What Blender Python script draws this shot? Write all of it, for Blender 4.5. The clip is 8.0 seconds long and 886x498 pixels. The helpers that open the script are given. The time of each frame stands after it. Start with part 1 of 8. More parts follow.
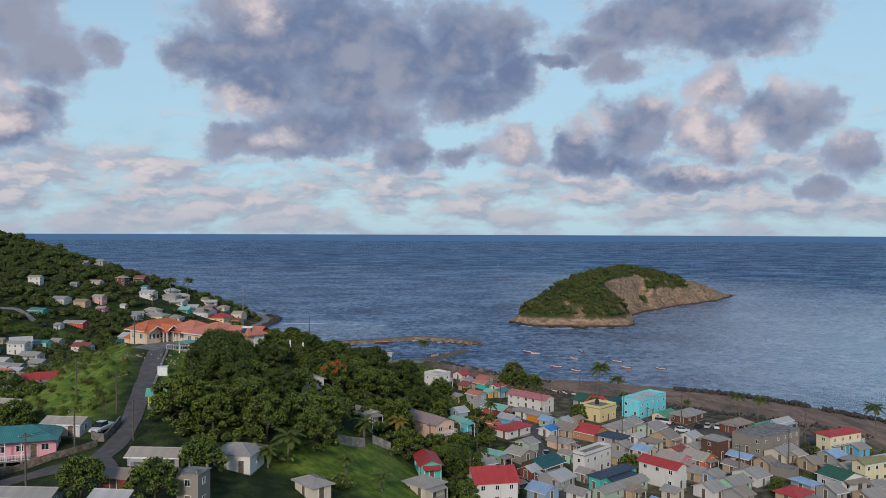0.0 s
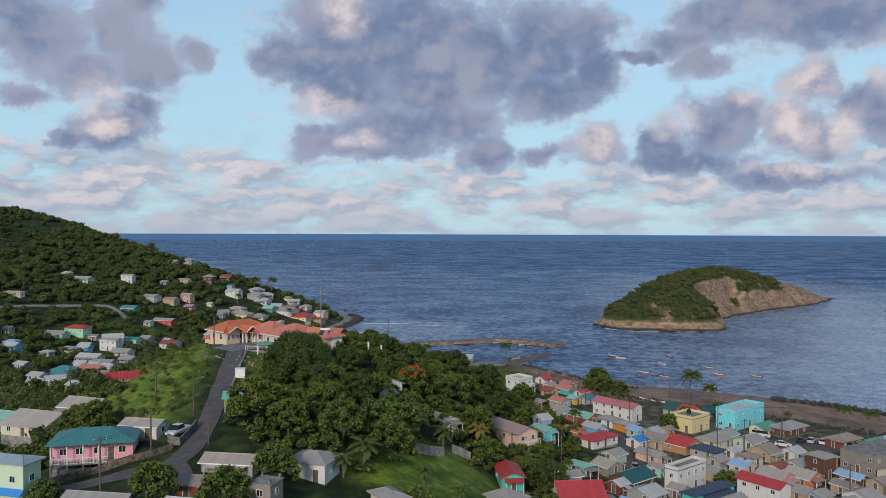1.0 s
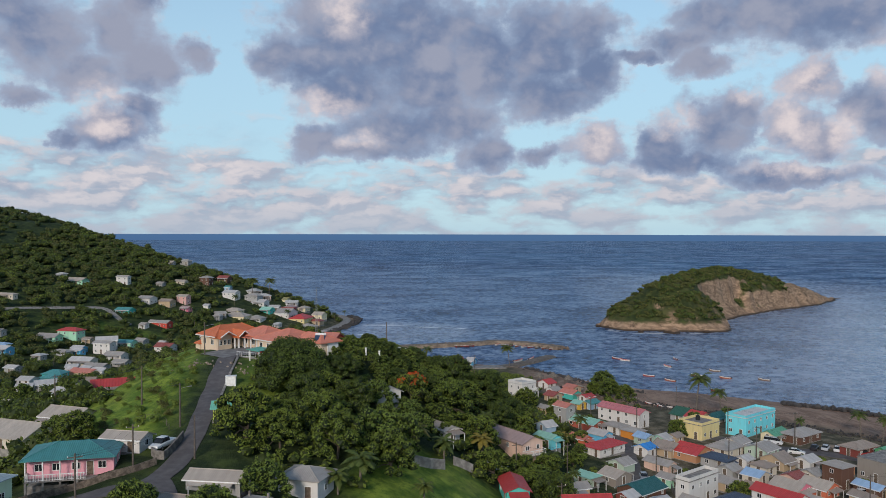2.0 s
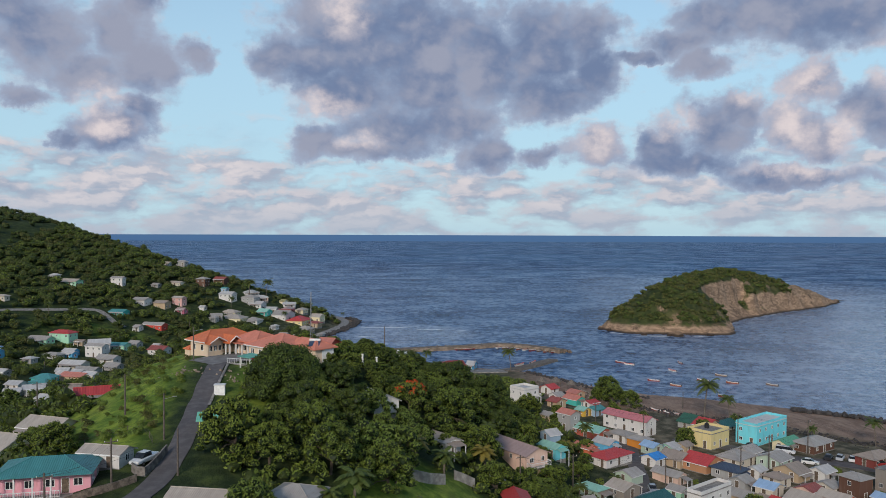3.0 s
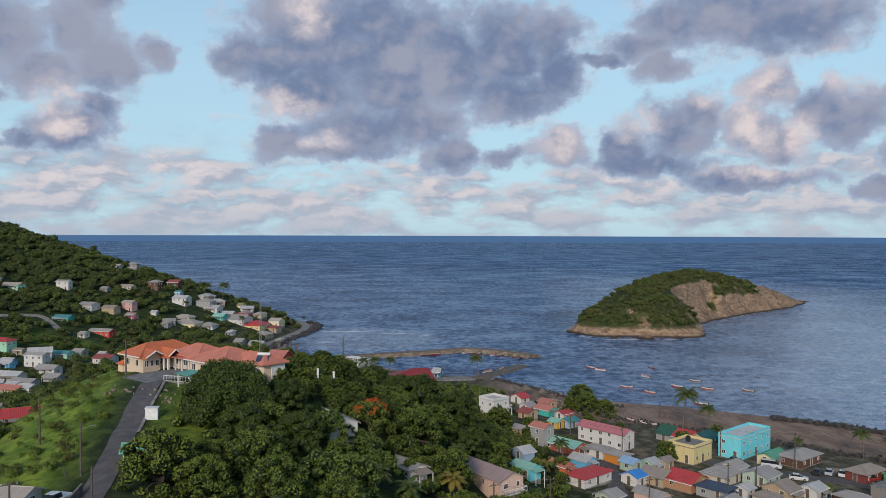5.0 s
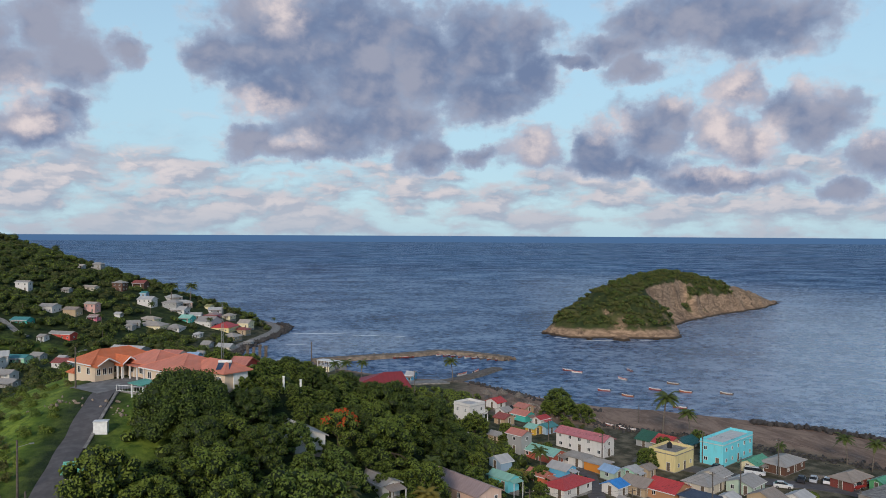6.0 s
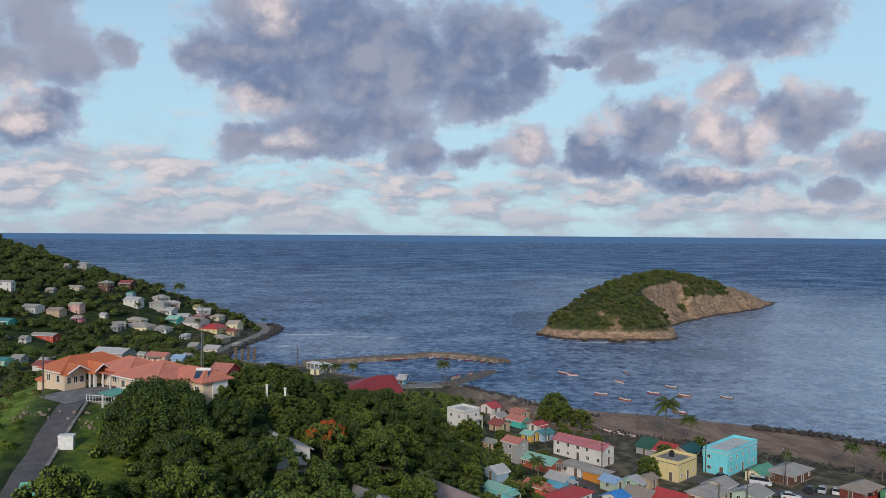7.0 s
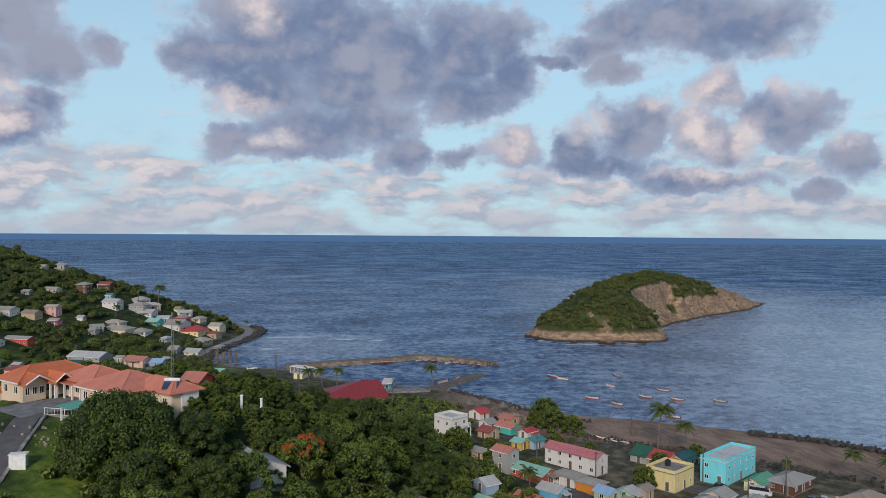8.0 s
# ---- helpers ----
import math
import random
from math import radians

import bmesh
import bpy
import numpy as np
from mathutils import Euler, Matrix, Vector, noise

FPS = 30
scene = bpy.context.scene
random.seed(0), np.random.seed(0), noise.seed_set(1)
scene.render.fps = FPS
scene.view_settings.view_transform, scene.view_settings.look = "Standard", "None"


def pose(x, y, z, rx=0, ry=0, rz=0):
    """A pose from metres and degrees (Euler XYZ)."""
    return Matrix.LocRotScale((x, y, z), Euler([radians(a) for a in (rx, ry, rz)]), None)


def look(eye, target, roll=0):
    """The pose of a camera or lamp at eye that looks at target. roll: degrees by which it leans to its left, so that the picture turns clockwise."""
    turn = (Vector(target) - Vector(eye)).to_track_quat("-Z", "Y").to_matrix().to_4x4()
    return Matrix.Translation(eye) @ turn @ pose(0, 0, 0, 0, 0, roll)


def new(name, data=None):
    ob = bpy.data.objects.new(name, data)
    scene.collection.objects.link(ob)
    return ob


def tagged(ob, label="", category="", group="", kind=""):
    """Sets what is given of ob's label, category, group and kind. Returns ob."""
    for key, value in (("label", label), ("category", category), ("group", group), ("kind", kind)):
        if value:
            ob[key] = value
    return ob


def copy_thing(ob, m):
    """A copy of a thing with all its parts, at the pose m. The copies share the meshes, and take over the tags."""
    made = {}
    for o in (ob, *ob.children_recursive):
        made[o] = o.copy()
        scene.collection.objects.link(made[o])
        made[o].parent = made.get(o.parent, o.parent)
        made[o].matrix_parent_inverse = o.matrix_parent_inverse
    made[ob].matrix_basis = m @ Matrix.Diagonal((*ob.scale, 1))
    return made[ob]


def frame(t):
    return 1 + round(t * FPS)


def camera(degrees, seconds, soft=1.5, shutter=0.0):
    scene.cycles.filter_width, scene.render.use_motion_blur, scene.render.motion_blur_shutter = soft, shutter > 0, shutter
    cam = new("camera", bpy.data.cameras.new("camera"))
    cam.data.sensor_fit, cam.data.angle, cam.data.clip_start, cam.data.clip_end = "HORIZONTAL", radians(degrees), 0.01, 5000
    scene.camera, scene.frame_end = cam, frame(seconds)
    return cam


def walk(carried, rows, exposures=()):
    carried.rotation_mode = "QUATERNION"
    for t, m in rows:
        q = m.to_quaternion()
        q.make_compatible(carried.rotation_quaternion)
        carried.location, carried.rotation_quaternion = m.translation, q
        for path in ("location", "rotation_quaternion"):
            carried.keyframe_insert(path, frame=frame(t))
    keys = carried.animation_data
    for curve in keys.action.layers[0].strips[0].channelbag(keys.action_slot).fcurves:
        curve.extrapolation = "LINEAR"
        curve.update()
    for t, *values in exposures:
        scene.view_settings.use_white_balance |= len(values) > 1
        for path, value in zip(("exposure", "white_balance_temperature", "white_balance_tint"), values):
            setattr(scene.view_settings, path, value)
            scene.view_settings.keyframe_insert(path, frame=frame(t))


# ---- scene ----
cam = camera(58.8, 8.0, soft=0.5)
PATH = [
    (0, (0.07, -3.672, 59.284), (0.253, -1.681, 59.24), 0.2),
    (0.1, (0.258, -3.011, 59.267), (0.321, -1.012, 59.221), 0.2),
    (0.2, (0.375, -2.319, 59.257), (0.37, -0.319, 59.212), 0.2),
    (0.5, (0.437, -0.218, 59.27), (0.413, 1.781, 59.225), 0.2),
    (1, (0.274, 3.312, 59.321), (0.252, 5.311, 59.276), 0.2),
    (1.5, (0.198, 6.999, 59.364), (0.175, 8.998, 59.319), 0.1),
    (3, (-0.071, 18.301, 59.444), (-0.093, 20.3, 59.401), 0.2),
    (3.5, (-0.133, 21.999, 59.485), (-0.156, 23.998, 59.444), 0.2),
    (3.7, (-0.108, 23.482, 59.465), (-0.115, 25.482, 59.422), 0.3),
    (4, (-0.072, 25.834, 59.536), (-0.049, 27.834, 59.495), 0.2),
    (4.2, (-0.09, 27.415, 59.521), (-0.048, 29.414, 59.478), 0.3),
    (4.5, (-0.146, 29.851, 59.55), (-0.104, 31.85, 59.508), 0.2),
    (6, (0.057, 41.896, 59.463), (0.192, 43.892, 59.422), 0.3),
    (6.5, (0.287, 46.057, 59.448), (0.422, 48.052, 59.406), 0.3),
    (7, (0.492, 49.966, 59.455), (0.645, 51.96, 59.413), 0.4),
    (7.5, (0.88, 54.027, 59.437), (1.065, 56.018, 59.395), 0.4),
    (8, (1.127, 58.012, 59.385), (1.313, 60.003, 59.344), 0.4),
]
walk(cam, [(t, look(eye, target, roll)) for t, eye, target, roll in PATH], [(0, -0.12, 6330, 11), (0.5, -0.03, 6330, 11), (8, -0.03, 6400, 11)])

# ---------------------------------------------------------------- world, sun
SKY = 0.150
SUN_TURN, SUN_UP = 196.0, 24.0      # degrees: bearing clockwise from +y, and height


class Nodes:
    """A short hand for node trees."""

    def __init__(self, tree):
        self.tree = tree
        tree.nodes.clear()

    def add(self, kind, ins=None, **props):
        n = self.tree.nodes.new(kind)
        for k, v in props.items():
            setattr(n, k, v)
        for k, v in (ins or {}).items():
            if isinstance(v, bpy.types.NodeSocket):
                self.tree.links.new(v, n.inputs[k])
            else:
                n.inputs[k].default_value = v
        return n

    def math(self, op, a, b=0.0, c=0.0, clamp=False):
        n = self.add("ShaderNodeMath", {0: a, 1: b, 2: c}, operation=op)
        n.use_clamp = clamp
        return n.outputs[0]

    def vec(self, op, a, b=(0, 0, 0)):
        n = self.add("ShaderNodeVectorMath", {0: a, 1: b}, operation=op)
        return n.outputs["Value"] if op in ("LENGTH", "DOT_PRODUCT") else n.outputs["Vector"]

    def noise(self, vector, scale, detail=4.0, rough=0.55, distort=0.0):
        n = self.add("ShaderNodeTexNoise", {"Vector": vector, "Scale": scale, "Detail": detail, "Roughness": rough, "Distortion": distort})
        return n.outputs["Fac"]

    def ramp(self, fac, stops):
        n = self.add("ShaderNodeValToRGB", {"Fac": fac})
        e = n.color_ramp.elements
        while len(e) < len(stops):
            e.new(0.5)
        for el, (p, c) in zip(e, stops):
            el.position, el.color = p, (*c, 1) if len(c) == 3 else c
        return n.outputs["Color"]

    def step(self, v, lo, hi, a=0.0, b=1.0):
        n = self.add("ShaderNodeMapRange", {"Value": v, "From Min": lo, "From Max": hi, "To Min": a, "To Max": b}, interpolation_type="SMOOTHSTEP")
        return n.outputs["Result"]

    def mix(self, fac, a, b, kind="MIX"):
        n = self.add("ShaderNodeMix", data_type="RGBA", blend_type=kind)
        for sock, v in ((n.inputs[0], fac), (n.inputs[6], a), (n.inputs[7], b)):
            if isinstance(v, bpy.types.NodeSocket):
                self.tree.links.new(v, sock)
            else:
                sock.default_value = v if not isinstance(v, tuple) or len(v) == 4 else (*v, 1)
        return n.outputs[2]


world = bpy.data.worlds.new("evening_sky")
scene.world = world
world.use_nodes = True
W = Nodes(world.node_tree)
way = W.add("ShaderNodeTexCoord").outputs["Generated"]
axis = W.add("ShaderNodeSeparateXYZ", {0: way})
bearing = W.math("MULTIPLY", W.math("ARCTAN2", axis.outputs[0], axis.outputs[1]), 180 / math.pi)
height = W.math("MULTIPLY", W.math("ARCSINE", axis.outputs[2]), 180 / math.pi)
spot = W.add("ShaderNodeCombineXYZ", {0: bearing, 1: height, 2: 0.0}).outputs[0]
clear = W.add("ShaderNodeTexSky", sky_type="NISHITA", sun_disc=False, sun_elevation=radians(SUN_UP), sun_rotation=radians(SUN_TURN),
              air_density=1.0, dust_density=0.6, ozone_density=2.0).outputs[0]
blue = W.mix(1.0, clear, (1.02, 1.04, 0.98), "MULTIPLY")
# cumulus heaps as bearing, height, half width, half height in degrees
warp = W.vec("SUBTRACT", W.add("ShaderNodeTexNoise", {"Vector": spot, "Scale": 0.30, "Detail": 6.0, "Roughness": 0.60}).outputs["Color"], (0.5, 0.5, 0.5))
bent = W.vec("ADD", spot, W.vec("MULTIPLY", warp, (4.0, 3.2, 0)))


def heap(field, bx, by, hx, hy):
    off = W.vec("MULTIPLY", W.vec("SUBTRACT", bent, (bx, by, 0)), (1 / hx, 1 / hy, 0))
    far = W.vec("LENGTH", off)
    return far if field is None else W.add("ShaderNodeMath", {0: field, 1: far, 2: 0.30}, operation="SMOOTH_MIN").outputs[0]


field = None
for row in (
    (-27.7, 12.6, 3.1, 2.9), (-23.1, 13.1, 2.4, 2.7), (-25.1, 10.4, 3.1, 1.6), (-21.4, 11.0, 2.6, 1.9), (-29.3, 14.2, 2.2, 2.4), (-21.5, 15.1, 1.6, 1.2), (-28.6, 8.4, 1.5, 0.8),
    (-23.4, 6.6, 2.7, 1.9), (-21.9, 8.4, 1.3, 1.0), (-26.2, 6.0, 1.0, 0.7), (-18.1, 12.3, 1.3, 1.1), (-7.3, 14.0, 5.4, 4.4), (-10.0, 12.1, 3.0, 2.4), (-12.3, 12.5, 1.9, 1.6),
    (-2.5, 13.7, 5.3, 4.2), (-7.4, 10.4, 4.4, 2.4), (-1.4, 10.6, 4.9, 3.3),
):
    field = heap(field, *row)
for row in (
    (2.5, 12.2, 4.1, 3.9), (6.5, 13.1, 3.6, 3.3), (9.5, 13.7, 2.8, 2.3), (10.1, 11.6, 2.3, 1.9),
    (6.9, 9.8, 3.8, 2.0), (-4.1, 7.4, 4.7, 2.1), (-9.4, 6.6, 2.3, 1.5), (-0.0, 7.9, 3.7, 2.1), (-6.6, 5.9, 5.1, 1.0), (2.5, 5.7, 2.1, 1.5), (6.3, 5.7, 1.9, 0.8),
    (22.4, 14.6, 6.4, 2.8), (18.1, 14.3, 3.1, 1.8), (26.8, 13.8, 4.2, 2.2), (15.9, 12.9, 2.3, 1.1),
):
    field = heap(field, *row)
for row in (
    (17.2, 11.2, 2.5, 0.9), (13.2, 12.0, 2.3, 0.5), (14.8, 6.4, 2.0, 1.9),
    (18.4, 7.1, 2.3, 2.2), (20.1, 8.6, 1.9, 1.3), (16.5, 4.8, 4.5, 1.0), (23.3, 7.0, 1.9, 2.3), (24.2, 9.7, 1.5, 1.5), (25.0, 5.8, 2.1, 1.2), (23.2, 4.0, 4.8, 0.8),
    (29.2, 7.7, 2.6, 2.2), (26.7, 8.1, 1.4, 1.4), (32.9, 5.0, 1.7, 1.5), (30.9, 2.9, 1.8, 0.8), (10.5, 5.9, 2.1, 1.4),
):
    field = heap(field, *row)
flat_spot = W.vec("MULTIPLY", spot, (1, 1.25, 1))
fluff = W.noise(flat_spot, 0.42, 9.0, 0.60)


def puffs(place, scale, detail=3.0):
    n = W.add("ShaderNodeTexVoronoi", {"Vector": place, "Scale": scale, "Detail": detail, "Roughness": 0.5, "Smoothness": 0.6}, feature="SMOOTH_F1")
    return W.math("SUBTRACT", 1.0, n.outputs["Distance"])


ragged = W.vec("ADD", flat_spot, W.vec("MULTIPLY", warp, (2.2, 2.2, 0)))
billow = puffs(ragged, 0.42)
billow_up = puffs(W.vec("ADD", ragged, (-0.45, 0.75, 0)), 0.42)
relief = W.math("SUBTRACT", billow, billow_up)
body = W.math("SUBTRACT", field, W.math("ADD", W.math("MULTIPLY", W.math("SUBTRACT", fluff, 0.5), 1.25), W.math("MULTIPLY", W.math("SUBTRACT", billow, 0.42), 0.40)))
heavy = W.step(body, 1.52, 0.98)
# the low bank of small clouds over the horizon
low_spot = W.vec("ADD", W.vec("MULTIPLY", spot, (0.50, 1.30, 1)), W.vec("MULTIPLY", warp, (1.5, 1.5, 0)))
bank_puff = W.math("MULTIPLY_ADD", W.noise(low_spot, 0.62, 8.0, 0.58), 0.6, W.math("MULTIPLY", puffs(low_spot, 0.60), 0.4))
bank_up = W.math("MULTIPLY_ADD", W.noise(W.vec("ADD", low_spot, (-0.30, 0.50, 0)), 0.62, 8.0, 0.58), 0.6, W.math("MULTIPLY", puffs(W.vec("ADD", low_spot, (-0.30, 0.50, 0)), 0.60), 0.4))
bank_noise = W.noise(W.vec("MULTIPLY", spot, (0.45, 1.3, 1)), 0.30, 7.0, 0.55)
bank_zone = W.math("MULTIPLY", W.step(height, 7.6, 4.2), W.step(height, -0.6, 1.4, 0.7, 1.0))
bank = W.math("ADD", W.math("MULTIPLY", bank_puff, 0.7), W.math("ADD", W.math("MULTIPLY", bank_noise, 0.7), W.math("MULTIPLY", bank_zone, 0.22)))
bank = W.step(bank, 0.62, 0.86, 0.0, 0.95)
wisp = W.step(W.noise(W.vec("MULTIPLY", spot, (0.5, 0.9, 1)), 0.3, 5.0, 0.6), 0.52, 0.85, 0.0, 0.3)
cover = W.math("MAXIMUM", heavy, W.math("MULTIPLY", bank, W.step(height, 10.0, 6.0)))
cover = W.math("MAXIMUM", cover, wisp)
# cloud tone: shaded blue-grey hearts, warm lit shoulders, thin edges let the sky through
tone_noise = W.noise(W.vec("MULTIPLY", spot, (1, 1.3, 1)), 0.11, 5.0, 0.50)
depth = W.step(body, 1.45, 0.50)
shine = None
for row in (
    (-7.8, 15.4, 1.6, 1.6), (-9.1, 9.0, 2.2, 0.8), (-24.2, 8.5, 1.9, 1.2), (-23.5, 6.8, 1.7, 0.8), (-3.1, 4.1, 2.5, 0.8), (15.6, 7.9, 1.7, 0.9), (23.3, 7.4, 1.5, 2.6),
    (24.2, 10.0, 1.3, 1.4), (26.2, 6.3, 1.2, 1.6), (23.9, 4.5, 3.7, 0.5), (12.5, 2.7, 1.2, 1.4), (-6.6, 6.6, 1.6, 0.6), (29.1, 10.3, 1.2, 1.4),
    (10.5, 6.3, 1.8, 1.2), (20.7, 9.4, 1.4, 0.6), (32.6, 6.1, 1.1, 0.7),
):
    shine = heap(shine, *row)
lit = W.math("MULTIPLY", W.step(shine, 1.6, 0.2, 0.0, 0.80), W.step(fluff, 0.24, 0.66))
soft = W.step(W.math("ADD", tone_noise, W.math("ADD", W.math("MULTIPLY", relief, 0.20), W.math("MULTIPLY", W.math("SUBTRACT", fluff, 0.5), 0.35))), 0.34, 0.66)
dark_tone = W.mix(soft, (0.170, 0.228, 0.365), (0.335, 0.360, 0.455))
edge_tone = W.mix(depth, (0.40, 0.49, 0.63), dark_tone)
heavy_tone = W.mix(lit, edge_tone, (0.88, 0.76, 0.72))
bank_lit = W.step(W.math("SUBTRACT", bank_puff, bank_up), -0.10, 0.13)
bank_tone = W.mix(W.math("ADD", W.math("MULTIPLY", bank_lit, 0.65), W.step(bank_noise, 0.40, 0.66, 0.0, 0.35)), (0.320, 0.385, 0.495), (0.72, 0.660, 0.665))
tone = W.mix(heavy, bank_tone, heavy_tone)
haze = W.step(height, 34, 4, 0.0, 0.85)
murk = W.step(height, 3.0, -0.3, 0.0, 0.75)
tone = W.mix(murk, tone, (0.41, 0.475, 0.565))
clear_bg = W.add("ShaderNodeBackground", {"Color": blue, "Strength": SKY})
veil_bg = W.add("ShaderNodeBackground", {"Color": (0.440, 0.660, 0.790, 1), "Strength": 1.0})
cloud_bg = W.add("ShaderNodeBackground", {"Color": tone, "Strength": 1.0})
low_sky = W.add("ShaderNodeMixShader", {0: haze, 1: clear_bg.outputs[0], 2: veil_bg.outputs[0]})
all_sky = W.add("ShaderNodeMixShader", {0: cover, 1: low_sky.outputs[0], 2: cloud_bg.outputs[0]})
# past the sheet of water the ocean goes on to the true horizon
ocean_bg = W.add("ShaderNodeBackground", {"Color": (0.075, 0.155, 0.300, 1), "Strength": 1.0})
whole = W.add("ShaderNodeMixShader", {0: W.step(height, -0.20, -0.24), 1: all_sky.outputs[0], 2: ocean_bg.outputs[0]})
W.add("ShaderNodeOutputWorld", {"Surface": whole.outputs[0]})

sun = new("sun", bpy.data.lights.new("sun", "SUN"))
sun.data.energy, sun.data.angle, sun.data.color = 2.5, radians(12), (1.0, 0.87, 0.74)
sun.matrix_world = look((0, 0, 0), (-math.sin(radians(SUN_TURN)) * math.cos(radians(SUN_UP)), -math.cos(radians(SUN_TURN)) * math.cos(radians(SUN_UP)), -math.sin(radians(SUN_UP))))

# ---------------------------------------------------------------- materials
MATS = {}


def surface(name, make, rough=0.7, metal=0.0, spec=0.4):
    """A material: make(N, P) gives a colour and a bump height, or None."""
    if name in MATS:
        return MATS[name]
    m = bpy.data.materials.new(name)
    m.use_nodes = True
    n = Nodes(m.node_tree)
    p = n.add("ShaderNodeTexCoord").outputs["Object"]
    got = make(n, p)
    colour, bump, dist = (*got, None, None)[:3]
    b = n.add("ShaderNodeBsdfPrincipled", {"Roughness": rough, "Metallic": metal, "Specular IOR Level": spec})
    if isinstance(colour, tuple):
        b.inputs["Base Color"].default_value = (*colour[:3], 1)
    else:
        m.node_tree.links.new(colour, b.inputs["Base Color"])
    if bump is not None:
        up = n.add("ShaderNodeBump", {"Height": bump, "Strength": 0.8, "Distance": dist or 0.02})
        m.node_tree.links.new(up.outputs[0], b.inputs["Normal"])
    n.add("ShaderNodeOutputMaterial", {"Surface": b.outputs[0]})
    MATS[name] = m
    return m


def tint(c, k):
    return tuple(min(1.0, v * k) for v in c[:3])


def paint(name, c, dirt=0.35):
    """Painted render or boards: weather stains in streaks, fine grain."""
    def make(n, p):
        streak = n.noise(n.vec("MULTIPLY", p, (1.2, 1.2, 0.16)), 1.6, 5, 0.65)
        blot = n.noise(p, 0.45, 4, 0.6)
        grain = n.noise(p, 14, 3)
        rnd = n.add("ShaderNodeObjectInfo").outputs["Random"]
        col = n.mix(n.step(streak, 0.48, 0.8, 0, dirt), c, tint((0.20, 0.175, 0.14), 1.0))
        col = n.mix(n.step(blot, 0.5, 0.78, 0, dirt * 0.6), col, tint(c, 0.55))
        col = n.mix(n.math("MULTIPLY", rnd, 0.12), col, tint(c, 0.6))
        return col, n.math("ADD", grain, n.math("MULTIPLY", streak, 0.4)), 0.01
    return surface("paint_" + name, make, 0.72)


def sheet_roof(name, c, rust=0.35, gloss=0.5):
    """Corrugated metal roofing with seams, fading and rust; ribs run down the slope (local v)."""
    def make(n, p):
        sx = n.add("ShaderNodeSeparateXYZ", {0: p})
        rib = n.math("SINE", n.math("MULTIPLY", sx.outputs[0], 22.0))
        patch = n.noise(p, 0.55, 5, 0.65)
        fleck = n.noise(n.vec("MULTIPLY", p, (2.2, 0.5, 1)), 1.7, 6, 0.7)
        rnd = n.add("ShaderNodeObjectInfo").outputs["Random"]
        panel = n.noise(n.vec("MULTIPLY", p, (1.1, 0.12, 0.0)), 1.0, 0)
        col = n.mix(n.step(patch, 0.35, 0.75, 0, 0.55), c, tint(c, 1.35))
        col = n.mix(n.step(panel, 0.42, 0.58, 0, 0.22), col, tint(c, 0.62))
        col = n.mix(n.step(fleck, 0.56, 0.78, 0, rust), col, (0.13, 0.062, 0.032))
        col = n.mix(n.math("MULTIPLY", rnd, 0.25), col, tint(c, 0.55))
        return col, n.math("ADD", rib, n.math("MULTIPLY", fleck, 0.8)), 0.018
    return surface("roof_" + name, make, gloss, 0.0, 0.45)


def plain(name, c, rough=0.6, metal=0.0, vary=0.25, scale=3.0):
    def make(n, p):
        a = n.noise(p, scale, 5, 0.6)
        return n.mix(n.step(a, 0.35, 0.75, 0, 1), tint(c, 1 - vary), tint(c, 1 + vary)), a, 0.008
    return surface(name, make, rough, metal)


def leaf(name, c, c2):
    def make(n, p):
        isl = n.add("ShaderNodeNewGeometry").outputs["Random Per Island"]
        rnd = n.add("ShaderNodeObjectInfo").outputs["Random"]
        col = n.mix(isl, c, c2)
        blot = n.noise(p, 0.35, 3, 0.6)
        col = n.mix(n.step(blot, 0.35, 0.7, 0, 0.6), col, tint(c, 0.62))
        col = n.mix(n.math("MULTIPLY", rnd, 0.5), col, (c2[0] * 0.85, c2[1] * 0.80, c2[2] * 0.6))
        return (col,)
    return surface("leaf_" + name, make, 0.62, 0.0, 0.25)


